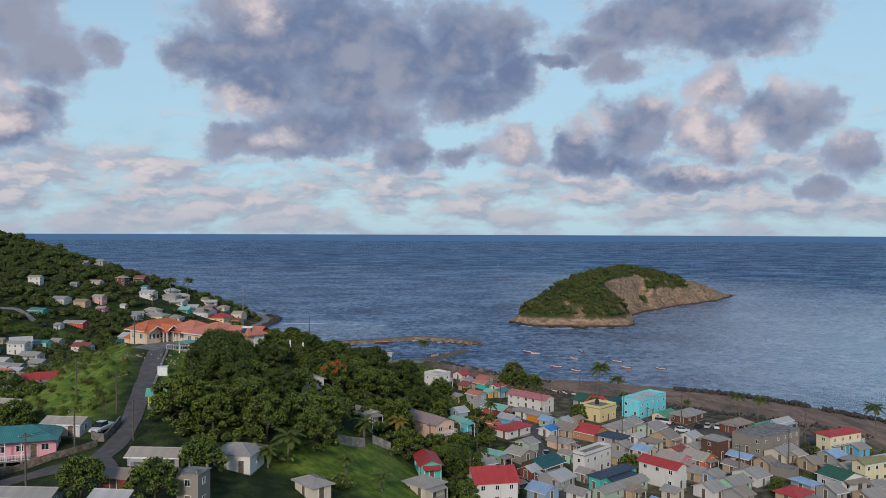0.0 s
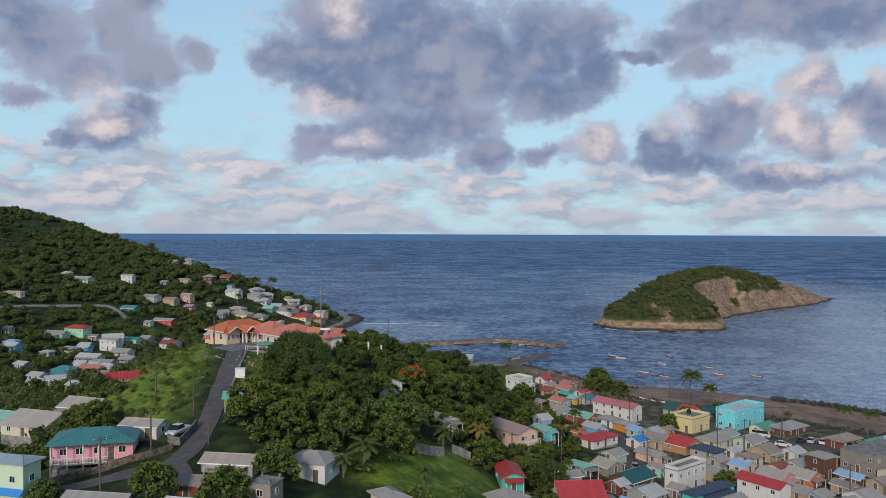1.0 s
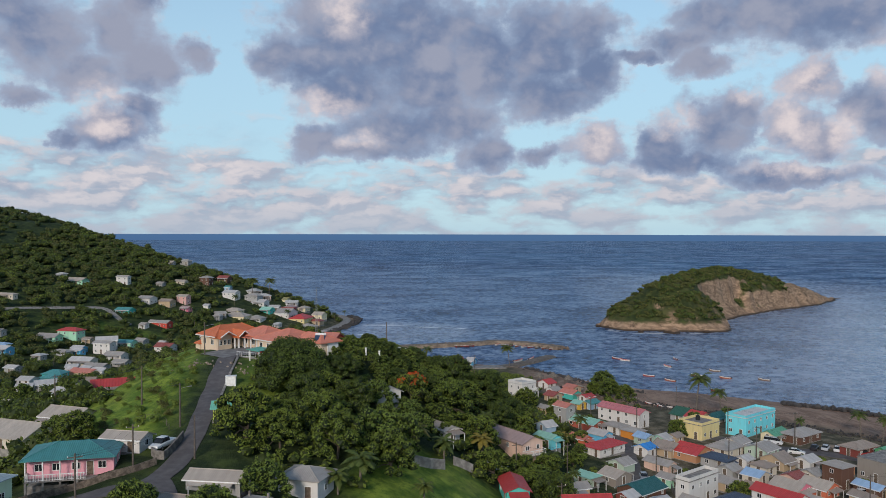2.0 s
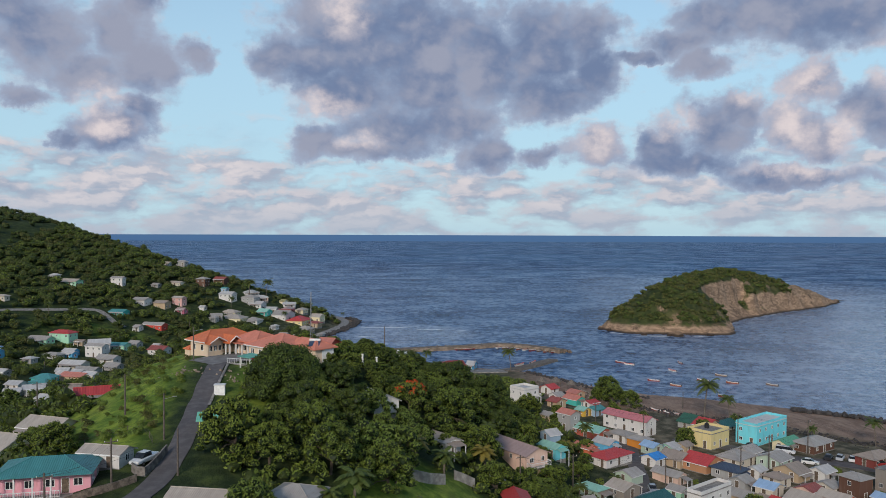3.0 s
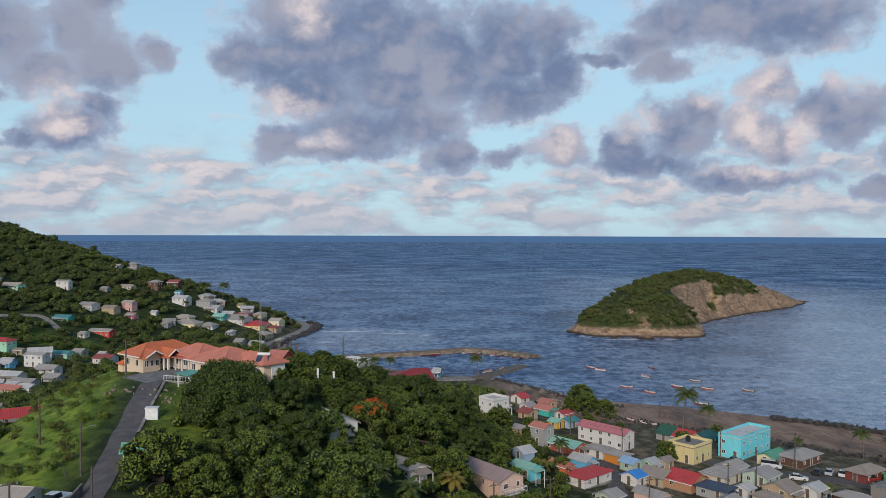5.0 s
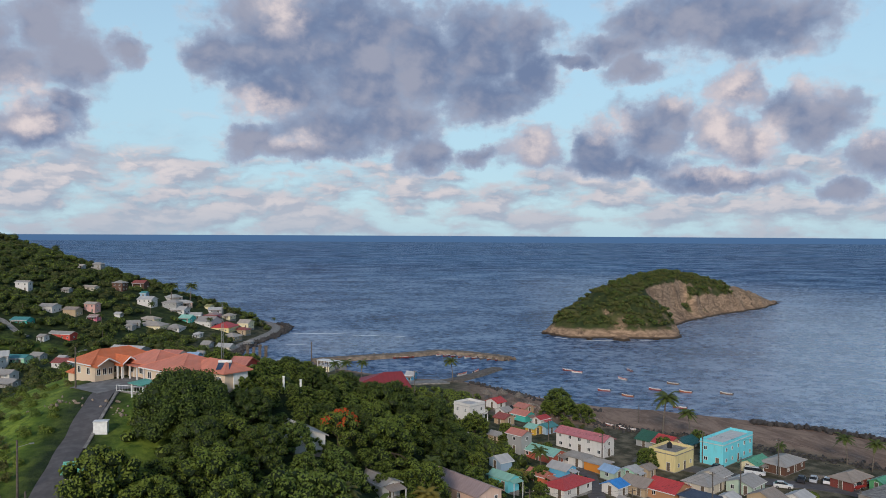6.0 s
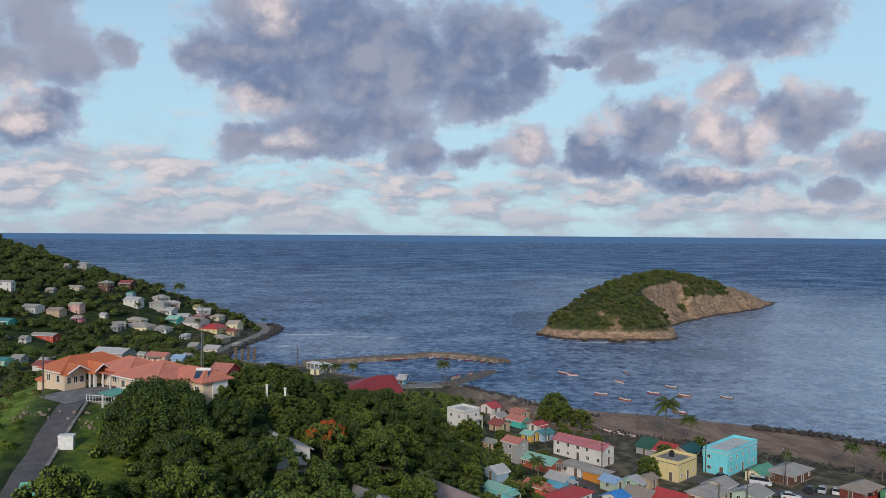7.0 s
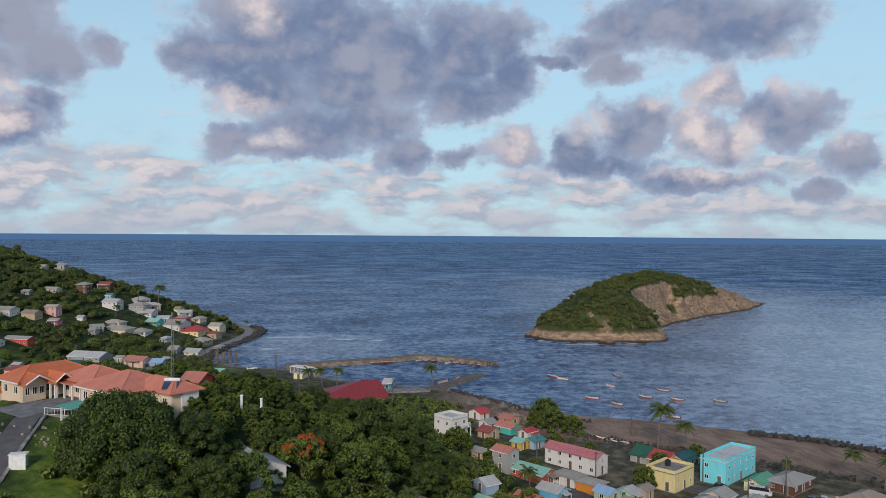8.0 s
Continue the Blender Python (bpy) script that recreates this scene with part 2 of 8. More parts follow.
def make_ground(n, p):
    zone = n.add("ShaderNodeVertexColor", layer_name="cover").outputs[0]
    z = n.add("ShaderNodeSeparateColor", {0: zone})
    big, mid, fine = n.noise(p, 0.045, 5, 0.6), n.noise(p, 0.30, 6, 0.65), n.noise(p, 2.4, 5, 0.7)
    wood = n.mix(n.step(mid, 0.35, 0.7), (0.014, 0.026, 0.008), (0.038, 0.056, 0.017))
    wood = n.mix(n.step(fine, 0.55, 0.75, 0, 0.6), wood, (0.075, 0.060, 0.035))
    grass = n.mix(n.step(mid, 0.34, 0.68), (0.085, 0.150, 0.016), (0.245, 0.310, 0.042))
    grass = n.mix(n.step(n.noise(p, 0.95, 6, 0.7), 0.46, 0.66, 0, 0.75), grass, (0.050, 0.098, 0.013))
    grass = n.mix(n.step(fine, 0.42, 0.72, 0, 0.5), grass, (0.060, 0.110, 0.014))
    grass = n.mix(n.step(big, 0.52, 0.72, 0, 0.5), grass, (0.185, 0.165, 0.050))
    earth = n.mix(n.step(mid, 0.36, 0.66), (0.11, 0.085, 0.060), (0.24, 0.195, 0.145))
    earth = n.mix(n.step(fine, 0.5, 0.7, 0, 0.6), earth, (0.050, 0.052, 0.030))
    streak = n.noise(n.vec("MULTIPLY", p, (0.16, 0.05, 1)), 1.3, 6, 0.7, 0.8)
    sand = n.mix(n.step(streak, 0.36, 0.66), (0.190, 0.122, 0.086), (0.330, 0.228, 0.165))
    sand = n.mix(n.step(fine, 0.55, 0.72, 0, 0.35), sand, (0.050, 0.036, 0.028))
    col = n.mix(n.math("ADD", z.outputs[1], n.math("MULTIPLY", n.math("SUBTRACT", mid, 0.5), 0.6), clamp=True), wood, grass)
    col = n.mix(n.math("ADD", z.outputs[2], n.math("MULTIPLY", n.math("MULTIPLY", n.math("SUBTRACT", mid, 0.5), 1.4), n.step(z.outputs[2], 0, 0.2)), clamp=True), col, earth)
    col = n.mix(z.outputs[0], col, sand)
    return col, n.math("ADD", mid, n.math("MULTIPLY", fine, 0.35)), 0.35


def make_rock(n, p):
    up = n.add("ShaderNodeSeparateXYZ", {0: n.add("ShaderNodeNewGeometry").outputs["Normal"]}).outputs[2]
    high = n.add("ShaderNodeSeparateXYZ", {0: p}).outputs[2]
    big, mid, fine = n.noise(p, 0.06, 5, 0.6), n.noise(p, 0.24, 6, 0.65), n.noise(p, 1.1, 6, 0.7)
    strata = n.noise(n.vec("MULTIPLY", p, (0.11, 0.11, 0.34)), 1.0, 6, 0.68, 1.2)
    crack = n.noise(n.vec("MULTIPLY", p, (0.3, 0.3, 0.09)), 1.0, 6, 0.7, 0.8)
    rock = n.mix(n.step(strata, 0.35, 0.68), (0.170, 0.112, 0.072), (0.400, 0.275, 0.180))
    rock = n.mix(n.step(mid, 0.50, 0.70, 0, 0.7), rock, (0.095, 0.062, 0.042))
    rock = n.mix(n.step(fine, 0.55, 0.75, 0, 0.5), rock, (0.36, 0.27, 0.19))
    rock = n.mix(n.step(crack, 0.56, 0.68, 0, 0.85), rock, (0.060, 0.042, 0.030))
    rock = n.mix(n.step(high, 1.5, 0.5, 0, 0.9), rock, (0.028, 0.022, 0.018))
    green = n.mix(n.step(mid, 0.36, 0.66), (0.018, 0.030, 0.010), (0.062, 0.074, 0.022))
    green = n.mix(n.step(big, 0.5, 0.7, 0, 0.5), green, (0.095, 0.080, 0.036))
    cover = n.math("ADD", up, n.math("MULTIPLY", n.math("SUBTRACT", mid, 0.5), 0.45))
    cover = n.math("MULTIPLY", n.step(cover, 0.40, 0.56), n.step(n.math("ADD", high, n.math("MULTIPLY", mid, 4.0)), 5.5, 8.0))
    east = n.add("ShaderNodeSeparateXYZ", {0: p}).outputs[0]
    cover = n.math("MULTIPLY", cover, n.step(n.math("ADD", east, n.math("MULTIPLY", mid, 26.0)), 277, 268, 0.1, 1.0))
    scree = n.vec("LENGTH", n.vec("MULTIPLY", n.vec("SUBTRACT", p, (194, 558, 0)), (1, 1, 0)))
    cover = n.math("MULTIPLY", cover, n.math("MAXIMUM", n.step(n.math("ADD", scree, n.math("MULTIPLY", mid, 8.0)), 24, 30), n.step(n.math("ADD", high, n.math("MULTIPLY", mid, 5.0)), 24.5, 27.5)))
    return n.mix(cover, rock, green), n.math("ADD", mid, n.math("MULTIPLY", fine, 0.5)), 0.6


def make_sea(n, p):
    foam = n.add("ShaderNodeVertexColor", layer_name="foam").outputs[0]
    f = n.add("ShaderNodeSeparateColor", {0: foam})
    swell = n.noise(n.vec("MULTIPLY", p, (0.022, 0.060, 1)), 1.0, 4, 0.55, 0.5)
    chop = n.noise(n.vec("MULTIPLY", p, (0.085, 0.15, 1)), 1.0, 6, 0.62, 0.6)
    small = n.noise(n.vec("MULTIPLY", p, (0.8, 1.5, 1)), 1.0, 4, 0.6)
    drift = n.noise(n.vec("MULTIPLY", p, (0.0016, 0.004, 1)), 1.0, 5, 0.55, 0.8)
    deep = n.mix(n.step(drift, 0.35, 0.68), (0.014, 0.066, 0.172), (0.032, 0.115, 0.250))
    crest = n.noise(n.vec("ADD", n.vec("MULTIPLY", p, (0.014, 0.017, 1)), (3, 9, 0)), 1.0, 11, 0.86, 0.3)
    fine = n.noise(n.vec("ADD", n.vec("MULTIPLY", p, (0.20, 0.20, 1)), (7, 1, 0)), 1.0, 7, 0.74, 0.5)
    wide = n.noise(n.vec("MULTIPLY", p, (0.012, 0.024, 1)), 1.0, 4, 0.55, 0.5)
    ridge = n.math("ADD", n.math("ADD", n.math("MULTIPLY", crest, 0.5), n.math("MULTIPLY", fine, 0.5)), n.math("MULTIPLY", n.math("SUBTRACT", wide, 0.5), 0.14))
    # light on wave crests and dark in troughs, painted into the colour
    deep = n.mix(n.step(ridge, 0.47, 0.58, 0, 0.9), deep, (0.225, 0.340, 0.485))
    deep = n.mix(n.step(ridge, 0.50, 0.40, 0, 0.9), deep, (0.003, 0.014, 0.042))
    # pale sky reflection on the smooth bay, painted into the water colour
    sheen = n.math("MULTIPLY", f.outputs[1], n.step(n.math("ADD", fine, n.math("MULTIPLY", crest, 0.6)), 0.66, 0.92, 0.15, 1.0))
    deep = n.mix(sheen, deep, (0.430, 0.445, 0.490))
    lace = n.noise(n.vec("ADD", n.vec("MULTIPLY", p, (0.16, 0.42, 1)), (5, 2, 0)), 1.0, 7, 0.7, 1.2)
    white = n.math("MULTIPLY", n.step(lace, 0.48, 0.66, 0, 0.8), f.outputs[0])
    white = n.math("ADD", white, n.math("MULTIPLY", n.step(f.outputs[2], 0.12, 0.5, 0, 0.95), n.step(lace, 0.36, 0.50)), clamp=True)
    caps = n.math("MULTIPLY", n.step(n.noise(n.vec("MULTIPLY", p, (0.06, 0.16, 1)), 1.0, 6, 0.75), 0.75, 0.78), 0.35)
    col = n.mix(n.math("MAXIMUM", white, caps), deep, (0.66, 0.70, 0.74))
    h = n.math("ADD", n.math("MULTIPLY", swell, 1.7), n.math("ADD", chop, n.math("MULTIPLY", small, 0.20)))
    return col, h, 2.2


def sea_surface():
    """Water whose tilted waves send back only a part of the low sky."""
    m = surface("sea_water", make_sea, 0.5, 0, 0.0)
    tree = m.node_tree
    b = next(k for k in tree.nodes if k.type == "BSDF_PRINCIPLED")
    out = next(k for k in tree.nodes if k.type == "OUTPUT_MATERIAL")
    gloss = tree.nodes.new("ShaderNodeBsdfGlossy")
    gloss.inputs["Roughness"].default_value = 0.14
    gloss.inputs["Color"].default_value = (0.92, 0.96, 1, 1)
    tree.links.new(b.inputs["Normal"].links[0].from_socket, gloss.inputs["Normal"])
    both = tree.nodes.new("ShaderNodeMixShader")
    sheen = tree.nodes.new("ShaderNodeVertexColor")
    sheen.layer_name = "foam"
    split = tree.nodes.new("ShaderNodeSeparateColor")
    tree.links.new(sheen.outputs[0], split.inputs[0])
    share = tree.nodes.new("ShaderNodeMath")
    share.operation = "MULTIPLY_ADD"
    tree.links.new(split.outputs[1], share.inputs[0])
    share.inputs[1].default_value, share.inputs[2].default_value = 0.56, SEA_GLOSS
    tree.links.new(share.outputs[0], both.inputs[0])
    tree.links.new(b.outputs[0], both.inputs[1])
    tree.links.new(gloss.outputs[0], both.inputs[2])
    tree.links.new(both.outputs[0], out.inputs["Surface"])
    return m


SEA_GLOSS = 0.10
MATS_GROUND = surface("ground_cover", make_ground, 0.9, 0, 0.2)
MATS_ROCK = surface("island_rock", make_rock, 0.9, 0, 0.2)
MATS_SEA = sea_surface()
ASPHALT = plain("asphalt", (0.105, 0.096, 0.096), 0.85, 0, 0.22, 0.6)
CONCRETE = plain("concrete", (0.25, 0.235, 0.215), 0.85, 0, 0.35, 0.9)
BLOCKWORK = plain("raw_blockwork", (0.19, 0.17, 0.15), 0.9, 0, 0.4, 1.2)
STONE = plain("sea_stone", (0.055, 0.050, 0.048), 0.85, 0, 0.5, 0.7)
TRIM = plain("white_trim", (0.72, 0.72, 0.70), 0.55, 0, 0.1, 2.0)
GLASS = plain("dark_glass", (0.022, 0.026, 0.030), 0.08, 0, 0.4, 1.5)
LOUVRE = plain("grey_louvre", (0.30, 0.31, 0.31), 0.4, 0, 0.2, 2.0)
BARK = plain("bark", (0.085, 0.068, 0.050), 0.9, 0, 0.4, 2.5)
PALM_BARK = plain("palm_bark", (0.15, 0.125, 0.10), 0.9, 0, 0.3, 2.0)
WOOD = plain("weathered_wood", (0.14, 0.105, 0.075), 0.85, 0, 0.4, 2.0)
POLE = plain("pole_timber", (0.115, 0.095, 0.078), 0.85, 0, 0.3, 2.0)
WIRE = plain("wire_black", (0.03, 0.03, 0.03), 0.6)
TYRE = plain("tyre", (0.022, 0.022, 0.022), 0.8)
STEEL = plain("dull_steel", (0.35, 0.35, 0.35), 0.4, 0.7)
TANK = plain("tank_black", (0.020, 0.020, 0.022), 0.45)
LEAF_DARK = leaf("dark", (0.034, 0.058, 0.011), (0.104, 0.146, 0.026))
LEAF_MID = leaf("mid", (0.064, 0.102, 0.015), (0.172, 0.222, 0.036))
LEAF_LIGHT = leaf("light", (0.074, 0.122, 0.020), (0.160, 0.215, 0.042))
LEAF_PALM = leaf("palm", (0.040, 0.068, 0.016), (0.100, 0.125, 0.030))
LEAF_PALM_DRY = leaf("palm_dry", (0.11, 0.10, 0.022), (0.22, 0.18, 0.040))
LEAF_RED = leaf("flame_red", (0.30, 0.030, 0.010), (0.55, 0.085, 0.020))
LEAF_SCRUB = leaf("scrub", (0.052, 0.068, 0.018), (0.135, 0.135, 0.042))
# darker leaf green with the shade of far crowns painted in
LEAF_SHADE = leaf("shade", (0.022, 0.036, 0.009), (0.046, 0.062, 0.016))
# near-black leaf colour: the shade inside a crown, painted on added cores
LEAF_INNER_SHADE = leaf("inner", (0.008, 0.017, 0.004), (0.017, 0.031, 0.007))

# ---------------------------------------------------------------- the lie of the land
COAST = [(1500, -2400), (600, -700), (330, -150), (270, 0), (215, 110), (180, 185), (164, 228), (157, 238), (147, 255), (134, 272), (110, 288), (90, 300),
         (72, 307), (58, 318), (43, 336), (33, 351), (26, 357), (11, 361), (-5, 371), (-20, 384), (-30, 398), (-38, 403), (-55, 409), (-72, 424),
         (-72, 450), (-66, 484), (-62, 514), (-63, 535), (-66, 548), (-80, 568), (-100, 600), (-122, 645), (-170, 730), (-300, 870), (-700, 1150), (-2000, 1600)]
LAND = np.array(COAST + [(-9000, 2500), (-9000, -9000), (2000, -9000)], float)


def shore(x, y):
    """Metres from the waterline: over land above nought."""
    x, y = np.asarray(x, float), np.asarray(y, float)
    if x.size == 1:
        a, b = LAND, np.roll(LAND, -1, 0)
        d, px, py = b - a, x.ravel()[0], y.ravel()[0]
        k = np.clip(((px - a[:, 0]) * d[:, 0] + (py - a[:, 1]) * d[:, 1]) / (d * d).sum(1), 0, 1)
        far = np.hypot(px - a[:, 0] - k * d[:, 0], py - a[:, 1] - k * d[:, 1]).min()
        cross = ((a[:, 1] > py) != (b[:, 1] > py)) & (px < d[:, 0] * (py - a[:, 1]) / np.where(d[:, 1] == 0, 1e-9, d[:, 1]) + a[:, 0])
        return np.full(x.shape, far if cross.sum() % 2 else -far)
    near, inside = np.full(x.shape, 1e9), np.zeros(x.shape, bool)
    for (ax, ay), (bx, by) in zip(LAND, np.roll(LAND, -1, 0)):
        dx, dy = bx - ax, by - ay
        k = np.clip(((x - ax) * dx + (y - ay) * dy) / (dx * dx + dy * dy), 0, 1)
        near = np.minimum(near, np.hypot(x - ax - k * dx, y - ay - k * dy))
        cross = (ay > y) != (by > y)
        inside ^= cross & (x < dx * (y - ay) / (dy if dy else 1e-9) + ax)
    return np.where(inside, near, -near)


def ripple(x, y, size, seed=0.0):
    """A cheap smooth unevenness of about one either way."""
    a, b = x / size + seed, y / size - 1.7 * seed
    return (np.sin(a * 2.1 + 1.3 * np.sin(b * 1.7)) + np.sin(b * 2.6 + 1.1 * np.sin(a * 1.3 + 2)) + np.sin((a + b) * 3.9 + 4) * 0.5) / 2.5


def ground_z(x, y):
    x, y = np.asarray(x, float), np.asarray(y, float)
    d = shore(x, y)
    flat = np.interp(d, [-400, -60, -12, 0, 14, 30, 60], [-30, -8, -2, 0.05, 1.0, 1.9, 2.4])
    # the wooded ridge with the hall on its crest
    crest_x = np.interp(y, [60, 100, 150, 170, 200, 250], [-34, -37, -43, -44, -50, -60])
    crest_z = np.interp(y, [-200, 40, 90, 120, 140, 155, 165, 172, 195, 203, 216, 232, 255, 280, 300, 325], [9, 17, 22, 24.8, 27.4, 29.8, 32, 33.2, 33.2, 31.5, 26.5, 20.5, 13, 7.5, 4, 0])
    wide = np.interp(y, [100, 185, 215, 260], [1.0, 1.0, 1.18, 1.35])
    side = (x - crest_x) / np.where(x > crest_x, wide, 1.0)
    steep = np.interp(side, [-150, -95, -70, -40, -18, -8, 0, 8, 22, 34, 44, 57, 72, 95], [0, 0.1, 0.28, 0.58, 0.88, 0.985, 1, 0.985, 0.88, 0.73, 0.56, 0.25, 0.07, 0])
    broad = np.interp(side, [-150, -95, -70, -40, -18, -8, 0, 20, 30, 37, 45, 55, 63, 74, 92], [0, 0.1, 0.28, 0.58, 0.88, 0.985, 1, 0.985, 0.93, 0.78, 0.60, 0.40, 0.24, 0.07, 0])
    k = np.clip((y - 160) / 18, 0, 1)
    form = steep * (1 - k) + broad * k
    ridge = (crest_z - 2.2) * form
    # the headland
    u = -0.8 * x + 0.6 * y
    head = np.interp(u, [250, 345, 365, 410, 480, 560, 640, 760, 3000], [0, 1.5, 4, 17, 37, 62, 72, 70, 90])
    head = np.minimum(head, np.maximum(0, 0.38 * (d - 12)))
    head = np.where(y > 240, head, head * np.clip((y - 100) / 140, 0, 1))
    west = 12 * np.clip((-x - 190) / 150, 0, 1) * np.clip((400 - y) / 100, 0, 1)
    rough = ripple(x, y, 23, 0.7) * 0.5 + ripple(x, y, 7, 2.1) * 0.16
    rise = np.maximum(np.maximum(ridge, head), west)
    return flat + rise * np.clip(d / 25, 0, 1) + rough * np.clip((d - 16) / 20, 0, 1) * np.clip(rise / 4, 0.15, 1)


def gz(x, y):
    return float(ground_z(np.array([x]), np.array([y]))[0])

# ---------------------------------------------------------------- helpers for meshes
def part(name, bm, material, parent=None, label="", at=None, smooth=False):
    me = bpy.data.meshes.new(name)
    bm.to_mesh(me)
    bm.free()
    return piece(name, me, material, parent, label, at, smooth)


def piece(name, me, material, parent=None, label="", at=None, smooth=False):
    if not me.materials:
        me.materials.append(material)
    if smooth:
        me.shade_smooth()
    ob = new(name, me)
    ob.parent = parent
    if at is not None:
        ob.matrix_local = at
    if label:
        ob["label"] = label
    return ob


def box(bm, x0, y0, z0, x1, y1, z1, m=None, bevel=0.0):
    vs = [bm.verts.new((x, y, z)) for z in (z0, z1) for x, y in ((x0, y0), (x1, y0), (x1, y1), (x0, y1))]
    for f in ((3, 2, 1, 0), (4, 5, 6, 7), (0, 1, 5, 4), (1, 2, 6, 5), (2, 3, 7, 6), (3, 0, 4, 7)):
        bm.faces.new([vs[i] for i in f])
    if m is not None:
        bmesh.ops.transform(bm, matrix=m, verts=vs)
    if bevel:
        bmesh.ops.bevel(bm, geom=list({e for v in vs for e in v.link_edges}), offset=bevel, segments=1, affect="EDGES")
    return vs


def tube(bm, a, b, r0, r1, sides=6, caps=True):
    a, b = Vector(a), Vector(b)
    q = (b - a).to_track_quat("Z", "Y")
    rings = []
    for c, r in ((a, r0), (b, r1)):
        rings.append([bm.verts.new(c + q @ Vector((r * math.cos(k * 2 * math.pi / sides), r * math.sin(k * 2 * math.pi / sides), 0))) for k in range(sides)])
    for k in range(sides):
        bm.faces.new((rings[0][k], rings[0][(k + 1) % sides], rings[1][(k + 1) % sides], rings[1][k]))
    if caps:
        bm.faces.new(rings[0][::-1])
        bm.faces.new(rings[1])


def sheet(name, xs, ys, zs, material, cover=None, layer="cover"):
    """A grid mesh with a height for each vertex, and a colour layer that tells its ground cover."""
    nx, ny = len(xs), len(ys)
    gx, gy = np.meshgrid(xs, ys)
    co = np.stack([gx, gy, zs], -1).reshape(-1, 3)
    i = (np.arange(ny - 1)[:, None] * nx + np.arange(nx - 1)).ravel()
    faces = np.stack([i, i + 1, i + nx + 1, i + nx], -1)
    me = bpy.data.meshes.new(name)
    me.from_pydata(co.tolist(), [], faces.tolist())
    if cover is not None:
        at = me.color_attributes.new(layer, "FLOAT_COLOR", "POINT")
        at.data.foreach_set("color", np.concatenate([cover.reshape(-1, 3), np.ones((nx * ny, 1))], 1).ravel().astype(np.float32))
    me.materials.append(material)
    me.shade_smooth()
    return new(name, me)


def spaced(inner0, inner1, stepped, outer0, outer1):
    a = np.arange(inner0, inner1 + 0.01, stepped)
    lo = inner0 - np.geomspace(stepped * 2, inner0 - outer0, 18)[::-1]
    hi = inner1 + np.geomspace(stepped * 2, outer1 - inner1, 18)
    return np.concatenate([lo, a, hi])


def soft_in(v, lo, hi, edge):
    return np.clip((v - lo) / edge, 0, 1) * np.clip((hi - v) / edge, 0, 1)


# ---------------------------------------------------------------- ground and water
xs, ys = spaced(-420, 260, 2.6, -16500, 16500), spaced(20, 760, 2.6, -2500, 17500)
gx, gy = np.meshgrid(xs, ys)
zz, dd = ground_z(gx, gy), shore(gx, gy)
crest = np.interp(gy, [60, 100, 150, 170, 200, 250], [-34, -37, -43, -46, -54, -62])
sand = np.clip((40 - dd) / 6, 0, 1) * np.clip((gx + gy * 0 - 20) / 20, 0, 1) * np.clip(1.2 - (gy - 330) / 25, 0, 1)
sand = np.maximum(sand, np.clip((5 - dd) / 3, 0, 1))
meadow = soft_in(gx - crest, -46, -3, 5) * soft_in(gy, 128, 208, 8)
meadow = np.maximum(meadow, soft_in(gx - crest, 2, 15, 3) * soft_in(gy, 146, 176, 6) * 0.75)
meadow = np.maximum(meadow, 0.95 * soft_in(gx, -17, 13, 4) * soft_in(gy, 118, 152, 6))
meadow = np.maximum(meadow, 0.6 * soft_in(gx, -190, -140, 10) * soft_in(gy, 392, 412, 6))
meadow = np.maximum(meadow, 0.35 * soft_in(gx, -300, -170, 20) * soft_in(gy, 300, 420, 15) * np.clip(ripple(gx, gy, 30, 3.0), 0, 1))
meadow = np.maximum(meadow, 0.7 * soft_in(gx, -110, -50, 10) * soft_in(gy, 360, 420, 10))
meadow = np.maximum(meadow, 0.5 * soft_in(gx, -34, -12, 4) * soft_in(gy, 184, 208, 5))
earth = np.clip(1 - (dd - 20) / 70, 0, 1) * np.clip((gx - 15) / 20, 0, 1) * 0.75
earth = np.maximum(earth, 0.55 * np.clip((gx - 30) / 20, 0, 1) * np.clip((300 - gy) / 40, 0, 1))
earth = np.maximum(earth, 0.5 * np.clip(1 - dd / 40, 0, 1))
ground = sheet("ground", xs, ys, zz, MATS_GROUND, np.stack([sand, meadow, earth], -1))
tagged(ground, "green hillside and valley with grass, bare earth and dark sand", "ground", kind="structure")

xs, ys = spaced(-160, 360, 3.2, -16000, 16000), spaced(180, 760, 3.2, -2500, 17000)
gx, gy = np.meshgrid(xs, ys)
dd = -shore(gx, gy)
lap = np.clip(1 - np.abs(dd - 1.5) / 4.5, 0, 1) * (0.55 + 0.45 * ripple(gx, gy, 9))
rollers = np.zeros_like(gx)
# where the painted sky sheen lies; the same mask raises the gloss
water_sheen = np.clip(1.15 - dd / 600, 0, 1.0) * (0.14 + 0.86 * np.clip((gx - 60 - 0.12 * (gy - 300)) / 190, 0, 1) ** 0.8)
water_sheen = np.maximum(water_sheen, np.clip(1.3 - np.hypot((gx - 150) / 45, (gy - 335) / 30), 0, 0.5))
water_sheen = np.maximum(water_sheen, np.clip(1.2 - np.hypot((gx + 30) / 45, (gy - 475) / 50), 0, 0.4))
lace = np.maximum(np.maximum(lap * 0.9, rollers), 0.20 * np.clip(1.2 - np.hypot((gx + 25) / 45, (gy - 490) / 70), 0, 1))
lace = np.maximum(lace, 0.30 * np.clip(1.2 - np.hypot((gx - 140) / 24, (gy - 352) / 22), 0, 1))
